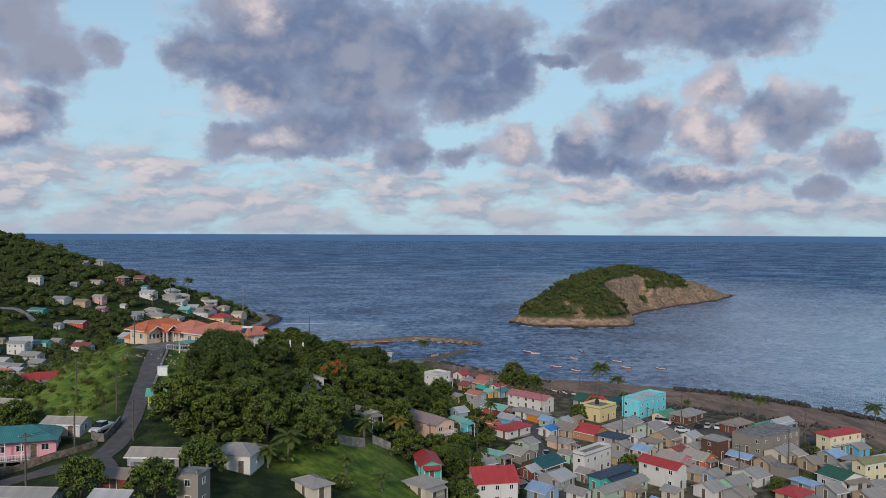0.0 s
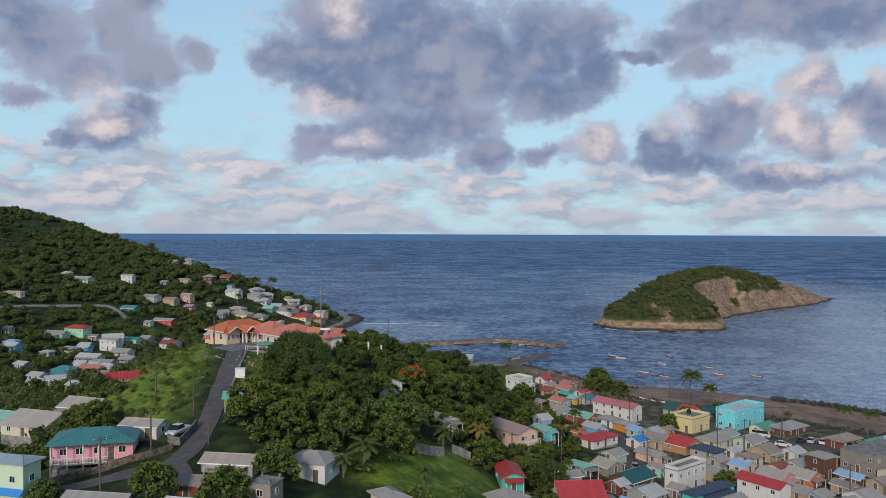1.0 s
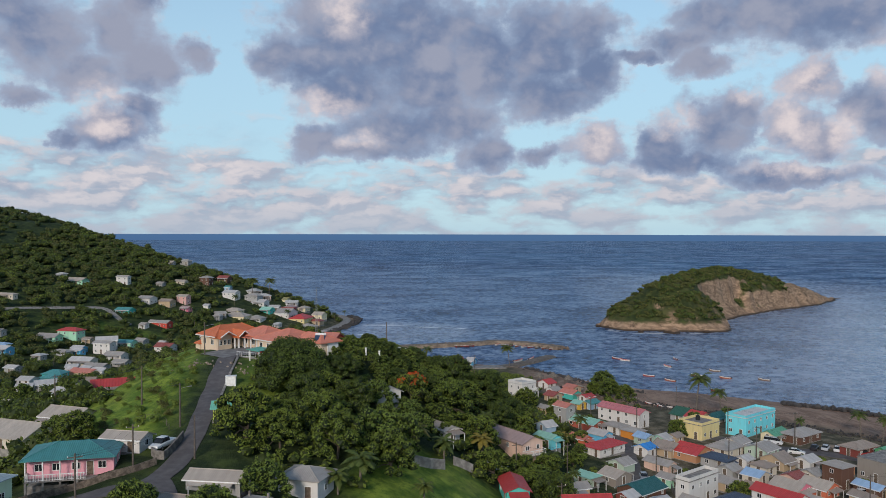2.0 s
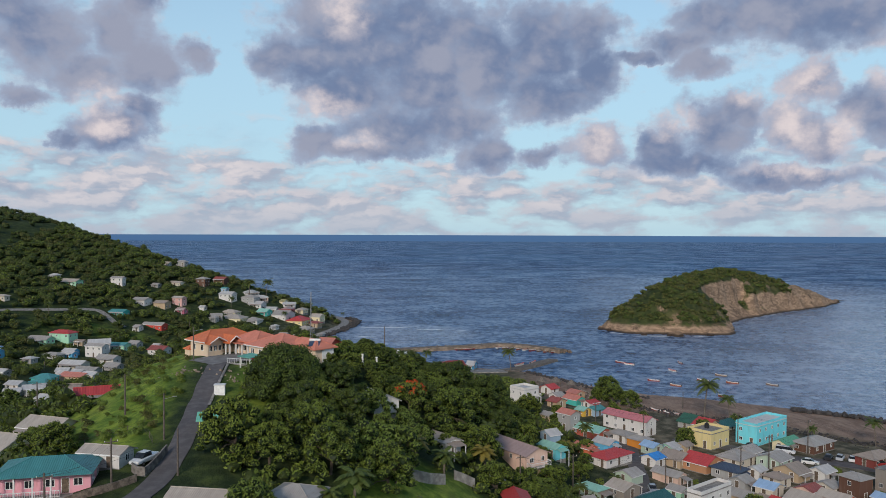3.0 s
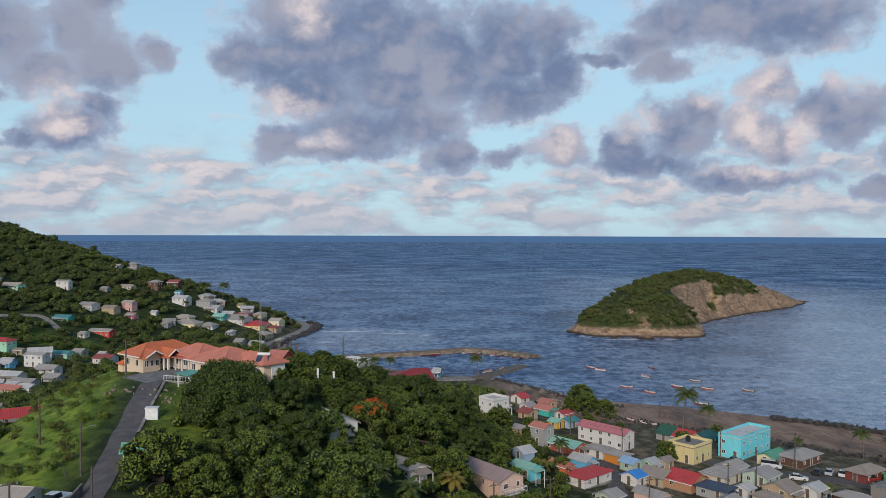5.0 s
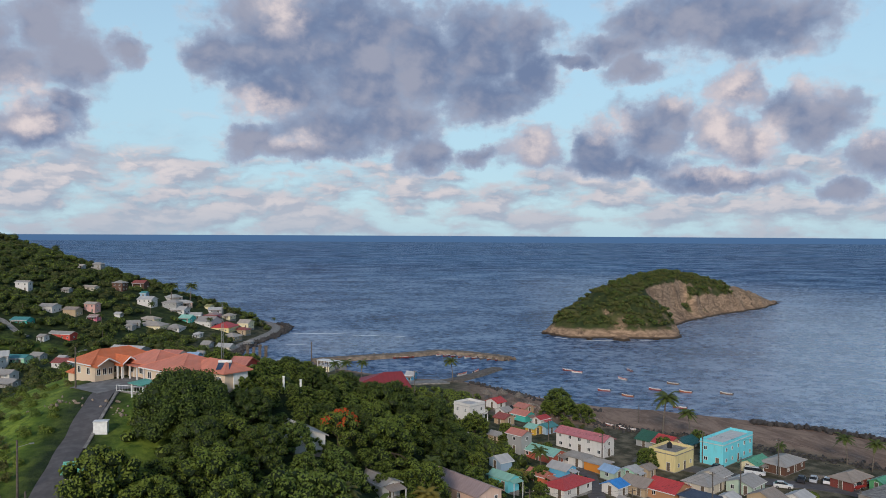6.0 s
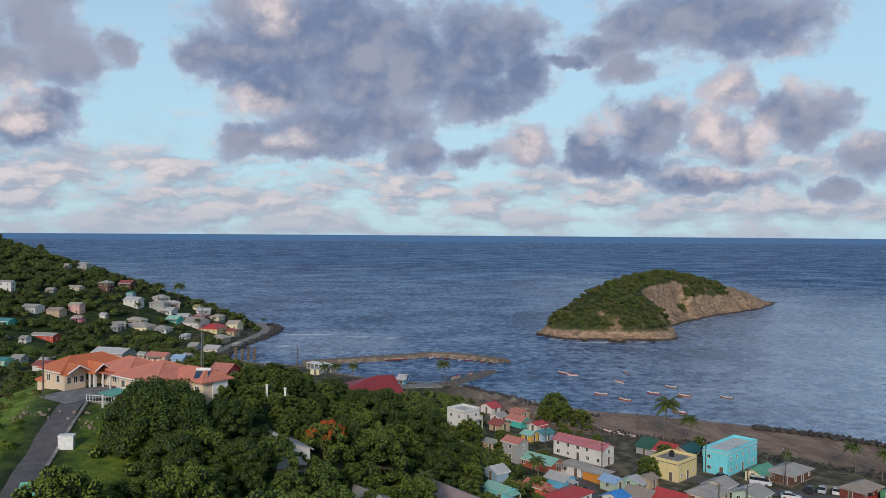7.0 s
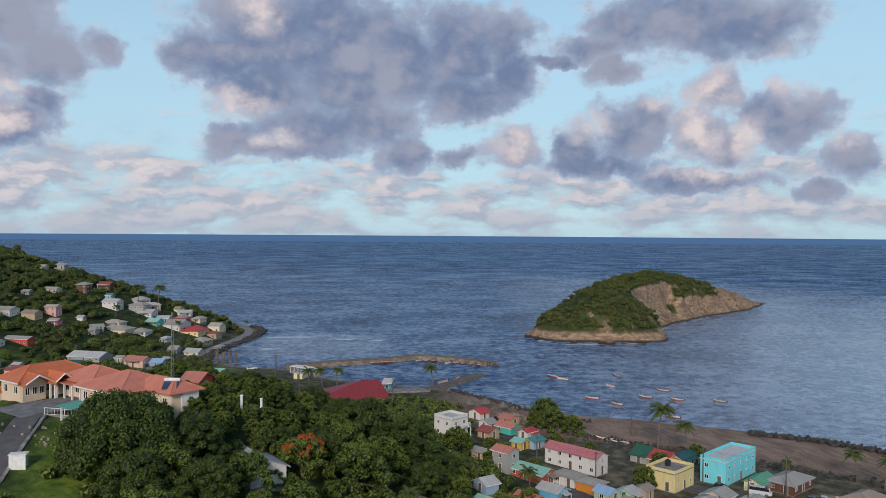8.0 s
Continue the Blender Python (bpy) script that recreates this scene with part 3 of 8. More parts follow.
for cx, cy, rx, ry, turn in ((-40, 506, 24, 2.0, -0.06), (-14, 497, 10, 2.0, -0.10), (6, 491, 4, 1.6, 0.05), (-50, 462, 9, 1.6, -0.15), (118, 471, 17, 2.2, -0.1), (140, 470, 10, 1.6, 0.2), (97, 484, 9, 1.8, -1.0), (236, 597, 9, 1.6, 0.8), (262, 626, 7, 1.4, 0.8)):
    ox, oy = gx - cx, gy - cy
    rollers = np.maximum(rollers, np.clip(1.35 - np.hypot((ox * math.cos(turn) + oy * math.sin(turn)) / rx, (oy * math.cos(turn) - ox * math.sin(turn)) / ry), 0, 1))
sea = sheet("water", xs, ys, np.zeros_like(gx), MATS_SEA, np.stack([np.clip(lace, 0, 1), water_sheen, np.clip(rollers * 1.2 - 0.3, 0, 1)], -1), "foam")
tagged(sea, "wind-rippled dark blue sea reaching the horizon", "sea", kind="structure")

# ---------------------------------------------------------------- the island
SPINE = np.array([(94, 506, 2.5), (107, 512, 10.5), (118, 515, 17.6), (138, 516, 29), (158, 546, 31.5), (195, 592, 33.5), (228, 620, 29), (258, 640, 21.5), (293, 665, 12.5), (333, 702, 0.5)], float)
FRONT = np.array([7, 27, 36, 38, 24, 25, 21, 17, 12, 4], float)
BITE = np.array([0, 0, 0, 0, 0.9, 1, 0.15, 0, 0, 0], float)      # how far the cliff is eaten back towards the spine
CRAG = np.array([0, 0, 0, 0, 0.9, 1, 1, 0.85, 0.5, 0], float)
SPUR = np.array([(138, 516, 29), (144, 507, 26), (149, 500, 18), (153, 494, 8)], float)


def island_z(x, y):
    wob = ripple(x, y, 16, 1.1) * 2.4 + ripple(x, y, 6, 3.3) * 1.5
    top = np.full(x.shape, -4.0)
    for i in range(len(SPINE) - 1):
        (ax, ay, az), (bx, by, bz) = SPINE[i], SPINE[i + 1]
        dx, dy = bx - ax, by - ay
        k = np.clip(((x - ax) * dx + (y - ay) * dy) / (dx * dx + dy * dy), 0, 1)
        ox, oy = x - ax - k * dx, y - ay - k * dy
        far, front = np.hypot(ox, oy), (ox * dy - oy * dx) > 0
        wide = FRONT[i] + k * (FRONT[i + 1] - FRONT[i])
        steep = np.clip((CRAG[i] + k * (CRAG[i + 1] - CRAG[i])), 0, 1)
        bite = np.clip(BITE[i] + k * (BITE[i + 1] - BITE[i]), 0, 1) if i != 5 else np.clip(1 - (k - 0.14) * 9, 0.1, 1)
        wide = np.where(front, wide, np.maximum(wide, 24) * 0.9) + wob * 0.6
        t = far / np.maximum(wide, 2)
        cut = np.interp(t, [0, 0.20, 0.38, 0.47, 0.56, 0.70, 0.86, 1.0, 1.12], [1, 0.96, 0.85, 0.74, 0.32, 0.20, 0.08, 0.0, -0.3])
        crag = np.interp(t, [0, 0.25, 0.5, 0.70, 0.76, 0.84, 0.93, 1.0, 1.12], [1, 0.92, 0.76, 0.58, 0.50, 0.18, 0.06, 0.0, -0.3])
        crag = crag * (1 - bite) + cut * bite
        knoll = np.interp(t, [0, 0.25, 0.5, 0.72, 0.86, 0.93, 0.97, 1.0, 1.1], [1, 0.95, 0.78, 0.54, 0.31, 0.18, 0.10, 0.0, -0.3])
        hill = np.interp(t, [0, 0.4, 0.8, 1.0, 1.12], [1, 0.80, 0.36, 0.02, -0.3])
        z = (az + k * (bz - az)) * np.where(front, crag * steep + knoll * (1 - steep), hill)
        z = np.where(t > 1.1, -4, z)
        top = np.where(z > top, z, top)
    for (ax, ay, az), (bx, by, bz) in zip(SPUR, SPUR[1:]):
        dx, dy = bx - ax, by - ay
        k = np.clip(((x - ax) * dx + (y - ay) * dy) / (dx * dx + dy * dy), 0, 1)
        t = np.hypot(x - ax - k * dx, y - ay - k * dy) / (19 + wob * 0.5)
        top = np.maximum(top, (az + k * (bz - az)) * np.interp(t, [0, 0.3, 0.6, 0.85, 1.0, 1.1], [1, 0.90, 0.66, 0.30, 0.0, -0.3]))
    top = np.minimum(top, 1.05 * (0.87 * (x - 91.5) - 0.5 * (y - 506)) + wob * 0.4)
    top = np.minimum(top, 1.5 * (0.88 * (x - 91.5) + 0.475 * (y - 503)) + wob * 0.5)
    top = np.maximum(top, -4)
    return top + np.where(top > 1.5, ripple(x, y, 3.1, 2.2) * 0.7 + ripple(x, y, 9, 5) * 0.9, 0)


xs, ys = np.arange(82, 352, 1.4), np.arange(456, 730, 1.4)
gx, gy = np.meshgrid(xs, ys)
zi = np.maximum(island_z(gx, gy), -4)
island = sheet("island", xs, ys, zi, MATS_ROCK)
for x, y, r in ((130, 471.5, 3.4), (127, 473, 2.2), (112, 475, 1.8), (333, 703, 2.6), (326, 692, 2.0), (150, 474, 1.8), (92, 502, 2.2), (96, 495, 1.7), (216, 583, 1.9), (222, 587, 1.5)):
    g = random.Random(int(x * y))
    bm = bmesh.new()
    bmesh.ops.create_icosphere(bm, subdivisions=2, radius=r)
    for v in bm.verts:
        v.co = Vector((v.co.x * 1.3, v.co.y, v.co.z * 0.75)) * g.uniform(0.8, 1.12)
    rock = part("rock", bm, MATS_ROCK, None, at=pose(x, y, 0.5, 0, 0, g.uniform(0, 360)))
    tagged(rock, "tan boulder fallen at the foot of the islet", "rock")
tagged(island, "rocky islet with tan cliffs and scrub-green back", "island", kind="structure")

# ---------------------------------------------------------------- plants
def leaf_cloud(rng, centres, radii, each, size, flat=0.8):
    """Bent leaf sprays on the shells of many clumps: arrays of corners and faces."""
    pts, nrm = [], []
    for c, r in zip(centres, radii):
        n = max(6, int(each * r * r))
        v = rng.normal(size=(n, 3))
        v /= np.linalg.norm(v, axis=1)[:, None]
        v[:, 2] = np.where(v[:, 2] < -0.35, -v[:, 2], v[:, 2])
        shell = r * rng.uniform(0.62, 1.06, (n, 1))
        pts.append(np.array(c) + v * shell * (1, 1, flat))
        nrm.append(v)
    p, v = np.concatenate(pts), np.concatenate(nrm)
    v = v + rng.normal(size=v.shape) * 0.55
    v /= np.linalg.norm(v, axis=1)[:, None]
    a = np.cross(v, rng.normal(size=v.shape))
    a /= np.linalg.norm(a, axis=1)[:, None] + 1e-9
    b = np.cross(v, a)
    s = size * rng.uniform(0.65, 1.3, (len(p), 1))
    quads = np.stack([p - a * s, p - b * s * 0.55 + v * s * 0.18, p + a * s, p + b * s * 0.55 + v * s * 0.18], 1)
    return quads.reshape(-1, 3)


def leaf_mesh(name, co, material):
    me = bpy.data.meshes.new(name)
    n = len(co) // 4
    me.from_pydata(co.tolist(), [], np.arange(n * 4).reshape(-1, 4).tolist())
    me.materials.append(material)
    return me


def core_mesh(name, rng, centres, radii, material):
    """The inside of a crown, its shade put into a dark colour: one lumpy body for each clump."""
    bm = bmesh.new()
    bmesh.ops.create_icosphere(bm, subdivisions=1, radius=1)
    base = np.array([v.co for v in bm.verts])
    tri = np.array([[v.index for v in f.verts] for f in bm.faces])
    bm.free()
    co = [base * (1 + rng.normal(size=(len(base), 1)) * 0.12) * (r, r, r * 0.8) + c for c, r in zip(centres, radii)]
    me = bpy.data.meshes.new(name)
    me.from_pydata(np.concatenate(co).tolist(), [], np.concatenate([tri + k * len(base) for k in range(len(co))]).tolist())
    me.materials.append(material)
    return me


def make_tree(seed, high, wide, material, clumps=44, each=62, size=0.25, label="", name="tree", low=0.10, flower=None):
    """A tapered, forked trunk and a crown of many leafy clumps with gaps between them."""
    rng = np.random.default_rng(seed)
    root = new(name)
    bm = bmesh.new()
    fork = Vector((rng.normal() * 0.25, rng.normal() * 0.25, high * rng.uniform(0.22, 0.30)))
    tube(bm, (0, 0, -0.6), fork, high * 0.036, high * 0.026, 8)
    centres, radii = [], []
    for k in range(clumps):
        turn = k * 2.39996 + rng.normal() * 0.25
        up = ((k + 0.5) / clumps) ** 0.85
        out = wide * (0.86 * math.sqrt(max(0.0, 1 - (up * 0.98) ** 2.4)) * rng.uniform(0.78, 1.12) + 0.06)
        c = (out * math.cos(turn), out * math.sin(turn), high * (low + (0.88 - low) * up) + rng.normal() * 0.15)
        centres.append(c)
        radii.append(wide * rng.uniform(0.17, 0.28))
        if k % 5 == 0:
            mid = fork.lerp(Vector(c), 0.5) + Vector((0, 0, high * 0.05))
            tube(bm, fork, mid, high * 0.016, high * 0.010, 5, False)
            tube(bm, mid, c, high * 0.010, high * 0.004, 5, False)
    for f in (0.45, 0.66):
        centres.append((0, 0, high * f))
        radii.append(wide * 0.42)
    part("trunk", bm, BARK, root)
    crown = piece("crown", leaf_mesh("crown", leaf_cloud(rng, centres, radii, each, size), material), material, root)
    # added dark core that paints the shade between the leaves
    piece("inner_crown", core_mesh("inner_crown", rng, centres, [r * 0.80 for r in radii], LEAF_INNER_SHADE), LEAF_INNER_SHADE, crown)
    if flower:
        some = [i for i in range(clumps) if centres[i][2] > high * 0.5][::2]
        co = leaf_cloud(rng, [Vector(centres[i]) + Vector((0, 0, radii[i] * 0.3)) for i in some], [radii[i] * 0.95 for i in some], 46, 0.22)
        piece("blossom", leaf_mesh("blossom", co, flower), flower, root, "scarlet blossom")
    return tagged(root, label, "tree")


def make_bush(seed, high, wide, material, label, each=60, size=0.22):
    rng = np.random.default_rng(seed)
    n = 9
    centres = [(wide * 0.55 * math.cos(k * 2.4) * rng.uniform(0.3, 1.1), wide * 0.55 * math.sin(k * 2.4) * rng.uniform(0.3, 1.1), high * rng.uniform(0.15, 0.7)) for k in range(n)]
    radii = [wide * rng.uniform(0.3, 0.48) for _ in range(n)]
    me = leaf_mesh("bush", leaf_cloud(rng, centres, radii, each, size, 0.8), material)
    return tagged(new("bush", me), label, "bush")


def make_palm(seed, high, fronds, reach, material, label, lean=0.5):
    rng = np.random.default_rng(seed)
    root = new("palm")
    bm = bmesh.new()
    at, pts = Vector((0, 0, -0.4)), []
    for k in range(7):
        f = k / 6
        pts.append(Vector((lean * f * f * 1.6, lean * 0.4 * math.sin(f * 2.2), -0.4 + (high + 0.4) * f)))
    for k in range(6):
        tube(bm, pts[k], pts[k + 1], 0.20 - 0.012 * k, 0.188 - 0.012 * k, 8, k == 5)
    part("trunk", bm, PALM_BARK, root)
    top = pts[-1]
    co = []
    for k in range(fronds):
        turn, rise = k * 2.39996, 1.0 - 1.45 * k / fronds + rng.normal() * 0.08
        d = Vector((math.cos(turn), math.sin(turn), 0))
        side = Vector((-d.y, d.x, 0))
        length = reach * rng.uniform(0.8, 1.1)
        line = []
        for j in range(15):
            s = j / 14
            line.append(top + d * (length * (s - 0.16 * s * s) * (0.82 + 0.18 * (1 - abs(rise)))) + Vector((0, 0, length * (rise * s * 0.85 - (0.36 + 0.30 * max(rise, 0)) * s * s))))
        for j in range(1, 15):
            s = j / 14
            blade = reach * 0.19 * math.sin(math.pi * min(1, 0.12 + s * 0.86)) ** 0.7
            along = (line[j] - line[j - 1]).normalized()
            for sgn in (-1, 1):
                for sub in (0.0, 0.5):
                    base = line[j - 1].lerp(line[j], sub)
                    tip = base + side * sgn * blade * 0.9 + along * blade * 0.5 + Vector((0, 0, -blade * rng.uniform(0.2, 0.5)))
                    wv = along * 0.11
                    co += [base - wv, base + wv, tip + wv * 0.3, tip - wv * 0.3]
            wv = side * 0.03
            co += [line[j - 1] - wv, line[j - 1] + wv, line[j] + wv, line[j] - wv]
    piece("fronds", leaf_mesh("fronds", np.array([tuple(v) for v in co]), material), material, root)
    return tagged(root, label, "palm tree")


KEEP = []          # discs that stay clear of trees: x, y, radius


CACHE = {}


def table(rows, key):
    """The rows as an array, made anew when some were added."""
    if CACHE.get(key, (0, 0))[0] != len(rows):
        CACHE[key] = (len(rows), np.array(rows, float).reshape(-1, 3))
    return CACHE[key][1]


def clear_of(x, y, r):
    k = table(KEEP, "keep")
    return bool(((x - k[:, 0]) ** 2 + (y - k[:, 1]) ** 2 > (r + k[:, 2]) ** 2).all())


def plant(model, x, y, turn=0.0, size=1.0, sink=0.0):
    ob = copy_thing(model, pose(x, y, gz(x, y) - sink, 0, 0, turn))
    ob.scale = (size, size, size)
    return ob

# ---------------------------------------------------------------- houses
WALLS = {"cyan": (0.17, 0.62, 0.70), "cream": (0.70, 0.62, 0.40), "brown": (0.115, 0.055, 0.035), "yellow": (0.68, 0.56, 0.27), "ivory": (0.58, 0.52, 0.42),
         "brick": (0.38, 0.095, 0.060), "stone": (0.33, 0.33, 0.32), "ochre": (0.62, 0.38, 0.055), "slateblue": (0.28, 0.40, 0.52), "white": (0.62, 0.60, 0.57),
         "teal": (0.07, 0.46, 0.40), "tan": (0.44, 0.33, 0.21), "orange": (0.55, 0.21, 0.030), "blue": (0.12, 0.42, 0.66), "sage": (0.40, 0.50, 0.40),
         "blush": (0.64, 0.45, 0.36), "adobe": (0.44, 0.22, 0.11), "redbrown": (0.20, 0.045, 0.035), "green": (0.10, 0.34, 0.15), "block": (0.26, 0.23, 0.20),
         "coral": (0.58, 0.15, 0.075), "mintwall": (0.34, 0.62, 0.44), "palegreen": (0.55, 0.66, 0.48), "pinkwall": (0.62, 0.36, 0.32), "rose": (0.62, 0.18, 0.26),
         "redwall": (0.50, 0.065, 0.045), "pink": (0.72, 0.34, 0.40)}
ROOFS = {"white": (0.62, 0.58, 0.55), "green": (0.10, 0.33, 0.20), "grey": (0.34, 0.315, 0.285), "dirty": (0.29, 0.265, 0.235), "pink": (0.52, 0.18, 0.19),
         "mint": (0.26, 0.50, 0.41), "salmon": (0.50, 0.185, 0.135), "teal": (0.07, 0.25, 0.25), "red": (0.46, 0.055, 0.052), "rust": (0.29, 0.075, 0.058),
         "pale": (0.47, 0.46, 0.445), "azure": (0.045, 0.26, 0.66), "greyrust": (0.30, 0.245, 0.20), "navy": (0.050, 0.068, 0.105), "darkteal": (0.022, 0.105, 0.105),
         "olive": (0.29, 0.27, 0.12), "darkgreen": (0.035, 0.115, 0.072), "skyblue": (0.30, 0.44, 0.62), "pinkgrey": (0.37, 0.27, 0.25), "beige": (0.42, 0.365, 0.305),
         "bluegrey": (0.30, 0.37, 0.40), "orange": (0.56, 0.155, 0.050)}
SAY = {"cyan": "bright cyan", "ivory": "off-white", "stone": "grey", "brick": "brick-red", "slateblue": "pale blue", "blush": "peach", "adobe": "clay-brown",
       "redbrown": "dark red-brown", "block": "bare concrete block", "mintwall": "mint green", "palegreen": "pale green", "pinkwall": "pink", "rose": "deep pink",
       "redwall": "red", "ochre": "mustard", "coral": "coral red", "dirty": "stained concrete", "pale": "light grey", "azure": "bright blue", "greyrust": "rusty grey",
       "darkteal": "dark teal", "darkgreen": "dark green", "skyblue": "light blue", "pinkgrey": "faded pink", "bluegrey": "blue-grey"}


def lattice(bm, xs, zs, holes, y0, y1):
    """One connected frame: a grid of cells less its holes, given depth."""
    cells = [(i, j) for i in range(len(xs) - 1) for j in range(len(zs) - 1) if (i, j) not in holes]
    verts = {}
    for y in (y0, y1):
        for i, j in cells:
            for p in ((i, j), (i + 1, j), (i + 1, j + 1), (i, j + 1)):
                if (*p, y) not in verts:
                    verts[(*p, y)] = bm.verts.new((xs[p[0]], y, zs[p[1]]))
    for i, j in cells:
        ring = ((i, j), (i + 1, j), (i + 1, j + 1), (i, j + 1))
        bm.faces.new([verts[(*p, y0)] for p in ring])
        bm.faces.new([verts[(*p, y1)] for p in ring[::-1]])
        for (p, q), nb in zip(zip(ring, ring[1:] + ring[:1]), ((i, j - 1), (i + 1, j), (i, j + 1), (i - 1, j))):
            if nb not in cells:
                bm.faces.new((verts[(*q, y0)], verts[(*p, y0)], verts[(*p, y1)], verts[(*q, y1)]))


def window_mesh():
    bm = bmesh.new()
    lattice(bm, (-0.5, -0.43, -0.03, 0.03, 0.43, 0.5), (0, 0.07, 0.93, 1), ((1, 1), (3, 1)), -0.06, 0.02)
    me = bpy.data.meshes.new("window")
    bm.to_mesh(me)
    bm.free()
    me.materials.append(TRIM)
    return me


def pane_mesh():
    bm = bmesh.new()
    box(bm, -0.44, -0.015, 0.06, 0.44, 0.012, 0.94)
    me = bpy.data.meshes.new("pane")
    bm.to_mesh(me)
    bm.free()
    me.materials.append(GLASS)
    return me


def door_mesh():
    bm = bmesh.new()
    lattice(bm, (-0.52, -0.44, 0.44, 0.52), (0, 2.02, 2.1), ((1, 0),), -0.05, 0.02)
    me = bpy.data.meshes.new("door")
    bm.to_mesh(me)
    bm.free()
    me.materials.append(TRIM)
    return me


def leaf_door_mesh():
    bm = bmesh.new()
    box(bm, -0.44, -0.02, 0.02, 0.44, 0.015, 2.02)
    for z0, z1 in ((0.2, 0.9), (1.05, 1.85)):
        box(bm, -0.30, -0.035, z0, 0.30, -0.02, z1)
    me = bpy.data.meshes.new("door_leaf")
    bm.to_mesh(me)
    bm.free()
    me.materials.append(WOOD)
    return me


WINDOW, PANE, DOOR, DOOR_LEAF = window_mesh(), pane_mesh(), door_mesh(), leaf_door_mesh()


def add_window(root, x, y, z, turn, w=1.0, h=1.1):
    ob = piece("window", WINDOW, TRIM, root, at=pose(x, y, z, 0, 0, turn) @ Matrix.Diagonal((w, 1, h, 1)))
    piece("pane", PANE, GLASS, ob, at=Matrix.Identity(4))
    return ob


def add_door(root, x, y, z, turn):
    ob = piece("door", DOOR, TRIM, root, at=pose(x, y, z, 0, 0, turn))
    piece("leaf", DOOR_LEAF, WOOD, ob, at=Matrix.Identity(4))


def openings(root, rng, w, d, h, storeys, blank=(), z0=0.0, win=(0.85, 0.95)):
    """Windows in rows on all four sides and a door on the long one."""
    faces = (((0, -d / 2), 0, w), ((w / 2, 0), 90, d), ((0, d / 2), 180, w), ((-w / 2, 0), 270, d))
    for s in range(storeys):
        sill = z0 + s * (h - z0) / storeys + min(0.95, (h - z0) / storeys * 0.36)
        for k, ((cx, cy), turn, run) in enumerate(faces):
            if (s, k) in blank:
                continue
            n = max(1, int(run / 2.7))
            for i in range(n):
                off = (i + 0.5 - n / 2) * run / n + rng.uniform(-0.12, 0.12)
                if rng.random() < 0.12:
                    continue
                ux, uy = math.cos(radians(turn)), math.sin(radians(turn))
                if s == 0 and k in (0, 3) and i == n // 2:
                    add_door(root, cx + ux * off, cy + uy * off, z0 + 0.02, turn)
                else:
                    add_window(root, cx + ux * off, cy + uy * off, sill, turn, win[0] * rng.uniform(0.85, 1.2), min(win[1], (h - z0) / storeys * 0.48))


def block(root, w, d, z0, z1, material, name="wall", at=None, label=""):
    bm = bmesh.new()
    box(bm, -w / 2, -d / 2, z0, w / 2, d / 2, z1, None, 0.03)
    return part(name, bm, material, root, label, at)


def gable_wall(root, w, d, z0, z1, rise, material, at=None):
    """Walls with gable ends; the ridge runs along local x."""
    bm = bmesh.new()
    prof = [(-d / 2, z0), (d / 2, z0), (d / 2, z1), (0, z1 + rise), (-d / 2, z1)]
    a = [bm.verts.new((-w / 2, y, z)) for y, z in prof]
    b = [bm.verts.new((w / 2, y, z)) for y, z in prof]
    bm.faces.new(a[::-1])
    bm.faces.new(b)
    for i in range(5):
        bm.faces.new((a[i], a[(i + 1) % 5], b[(i + 1) % 5], b[i]))
    bmesh.ops.recalc_face_normals(bm, faces=bm.faces)
    return part("wall", bm, material, root, "", at)


def gable_roof(root, w, d, z, rise, material, at=None, over=0.4, thick=0.10, label=""):
    bm = bmesh.new()
    hw, hd = w / 2 + over, d / 2 + over
    drop = rise * over / (d / 2)
    for sgn in (-1, 1):
        prof = [(0, z + rise + thick), (sgn * hd, z - drop + thick), (sgn * hd, z - drop + 0.01), (0, z + rise + 0.01)]
        a = [bm.verts.new((-hw, y, q)) for y, q in prof]
        b = [bm.verts.new((hw, y, q)) for y, q in prof]
        bm.faces.new(a)
        bm.faces.new(b[::-1])
        for i in range(4):
            bm.faces.new((a[i], b[i], b[(i + 1) % 4], a[(i + 1) % 4]))
    bmesh.ops.recalc_face_normals(bm, faces=bm.faces)
    roof = part("roof", bm, material, root, label, at)
    bm = bmesh.new()
    tube(bm, (-hw, 0, z + rise + thick), (hw, 0, z + rise + thick), 0.09, 0.09, 6)
    part("ridge_cap", bm, material, roof)
    edge = TRIM if rng_trim.random() < 0.45 else material
    for sgn in (-1, 1):
        bm = bmesh.new()
        box(bm, -hw, sgn * hd - 0.025, z - drop - 0.09, hw, sgn * hd + 0.025, z - drop + thick)
        part("fascia", bm, edge, roof)
    return roof


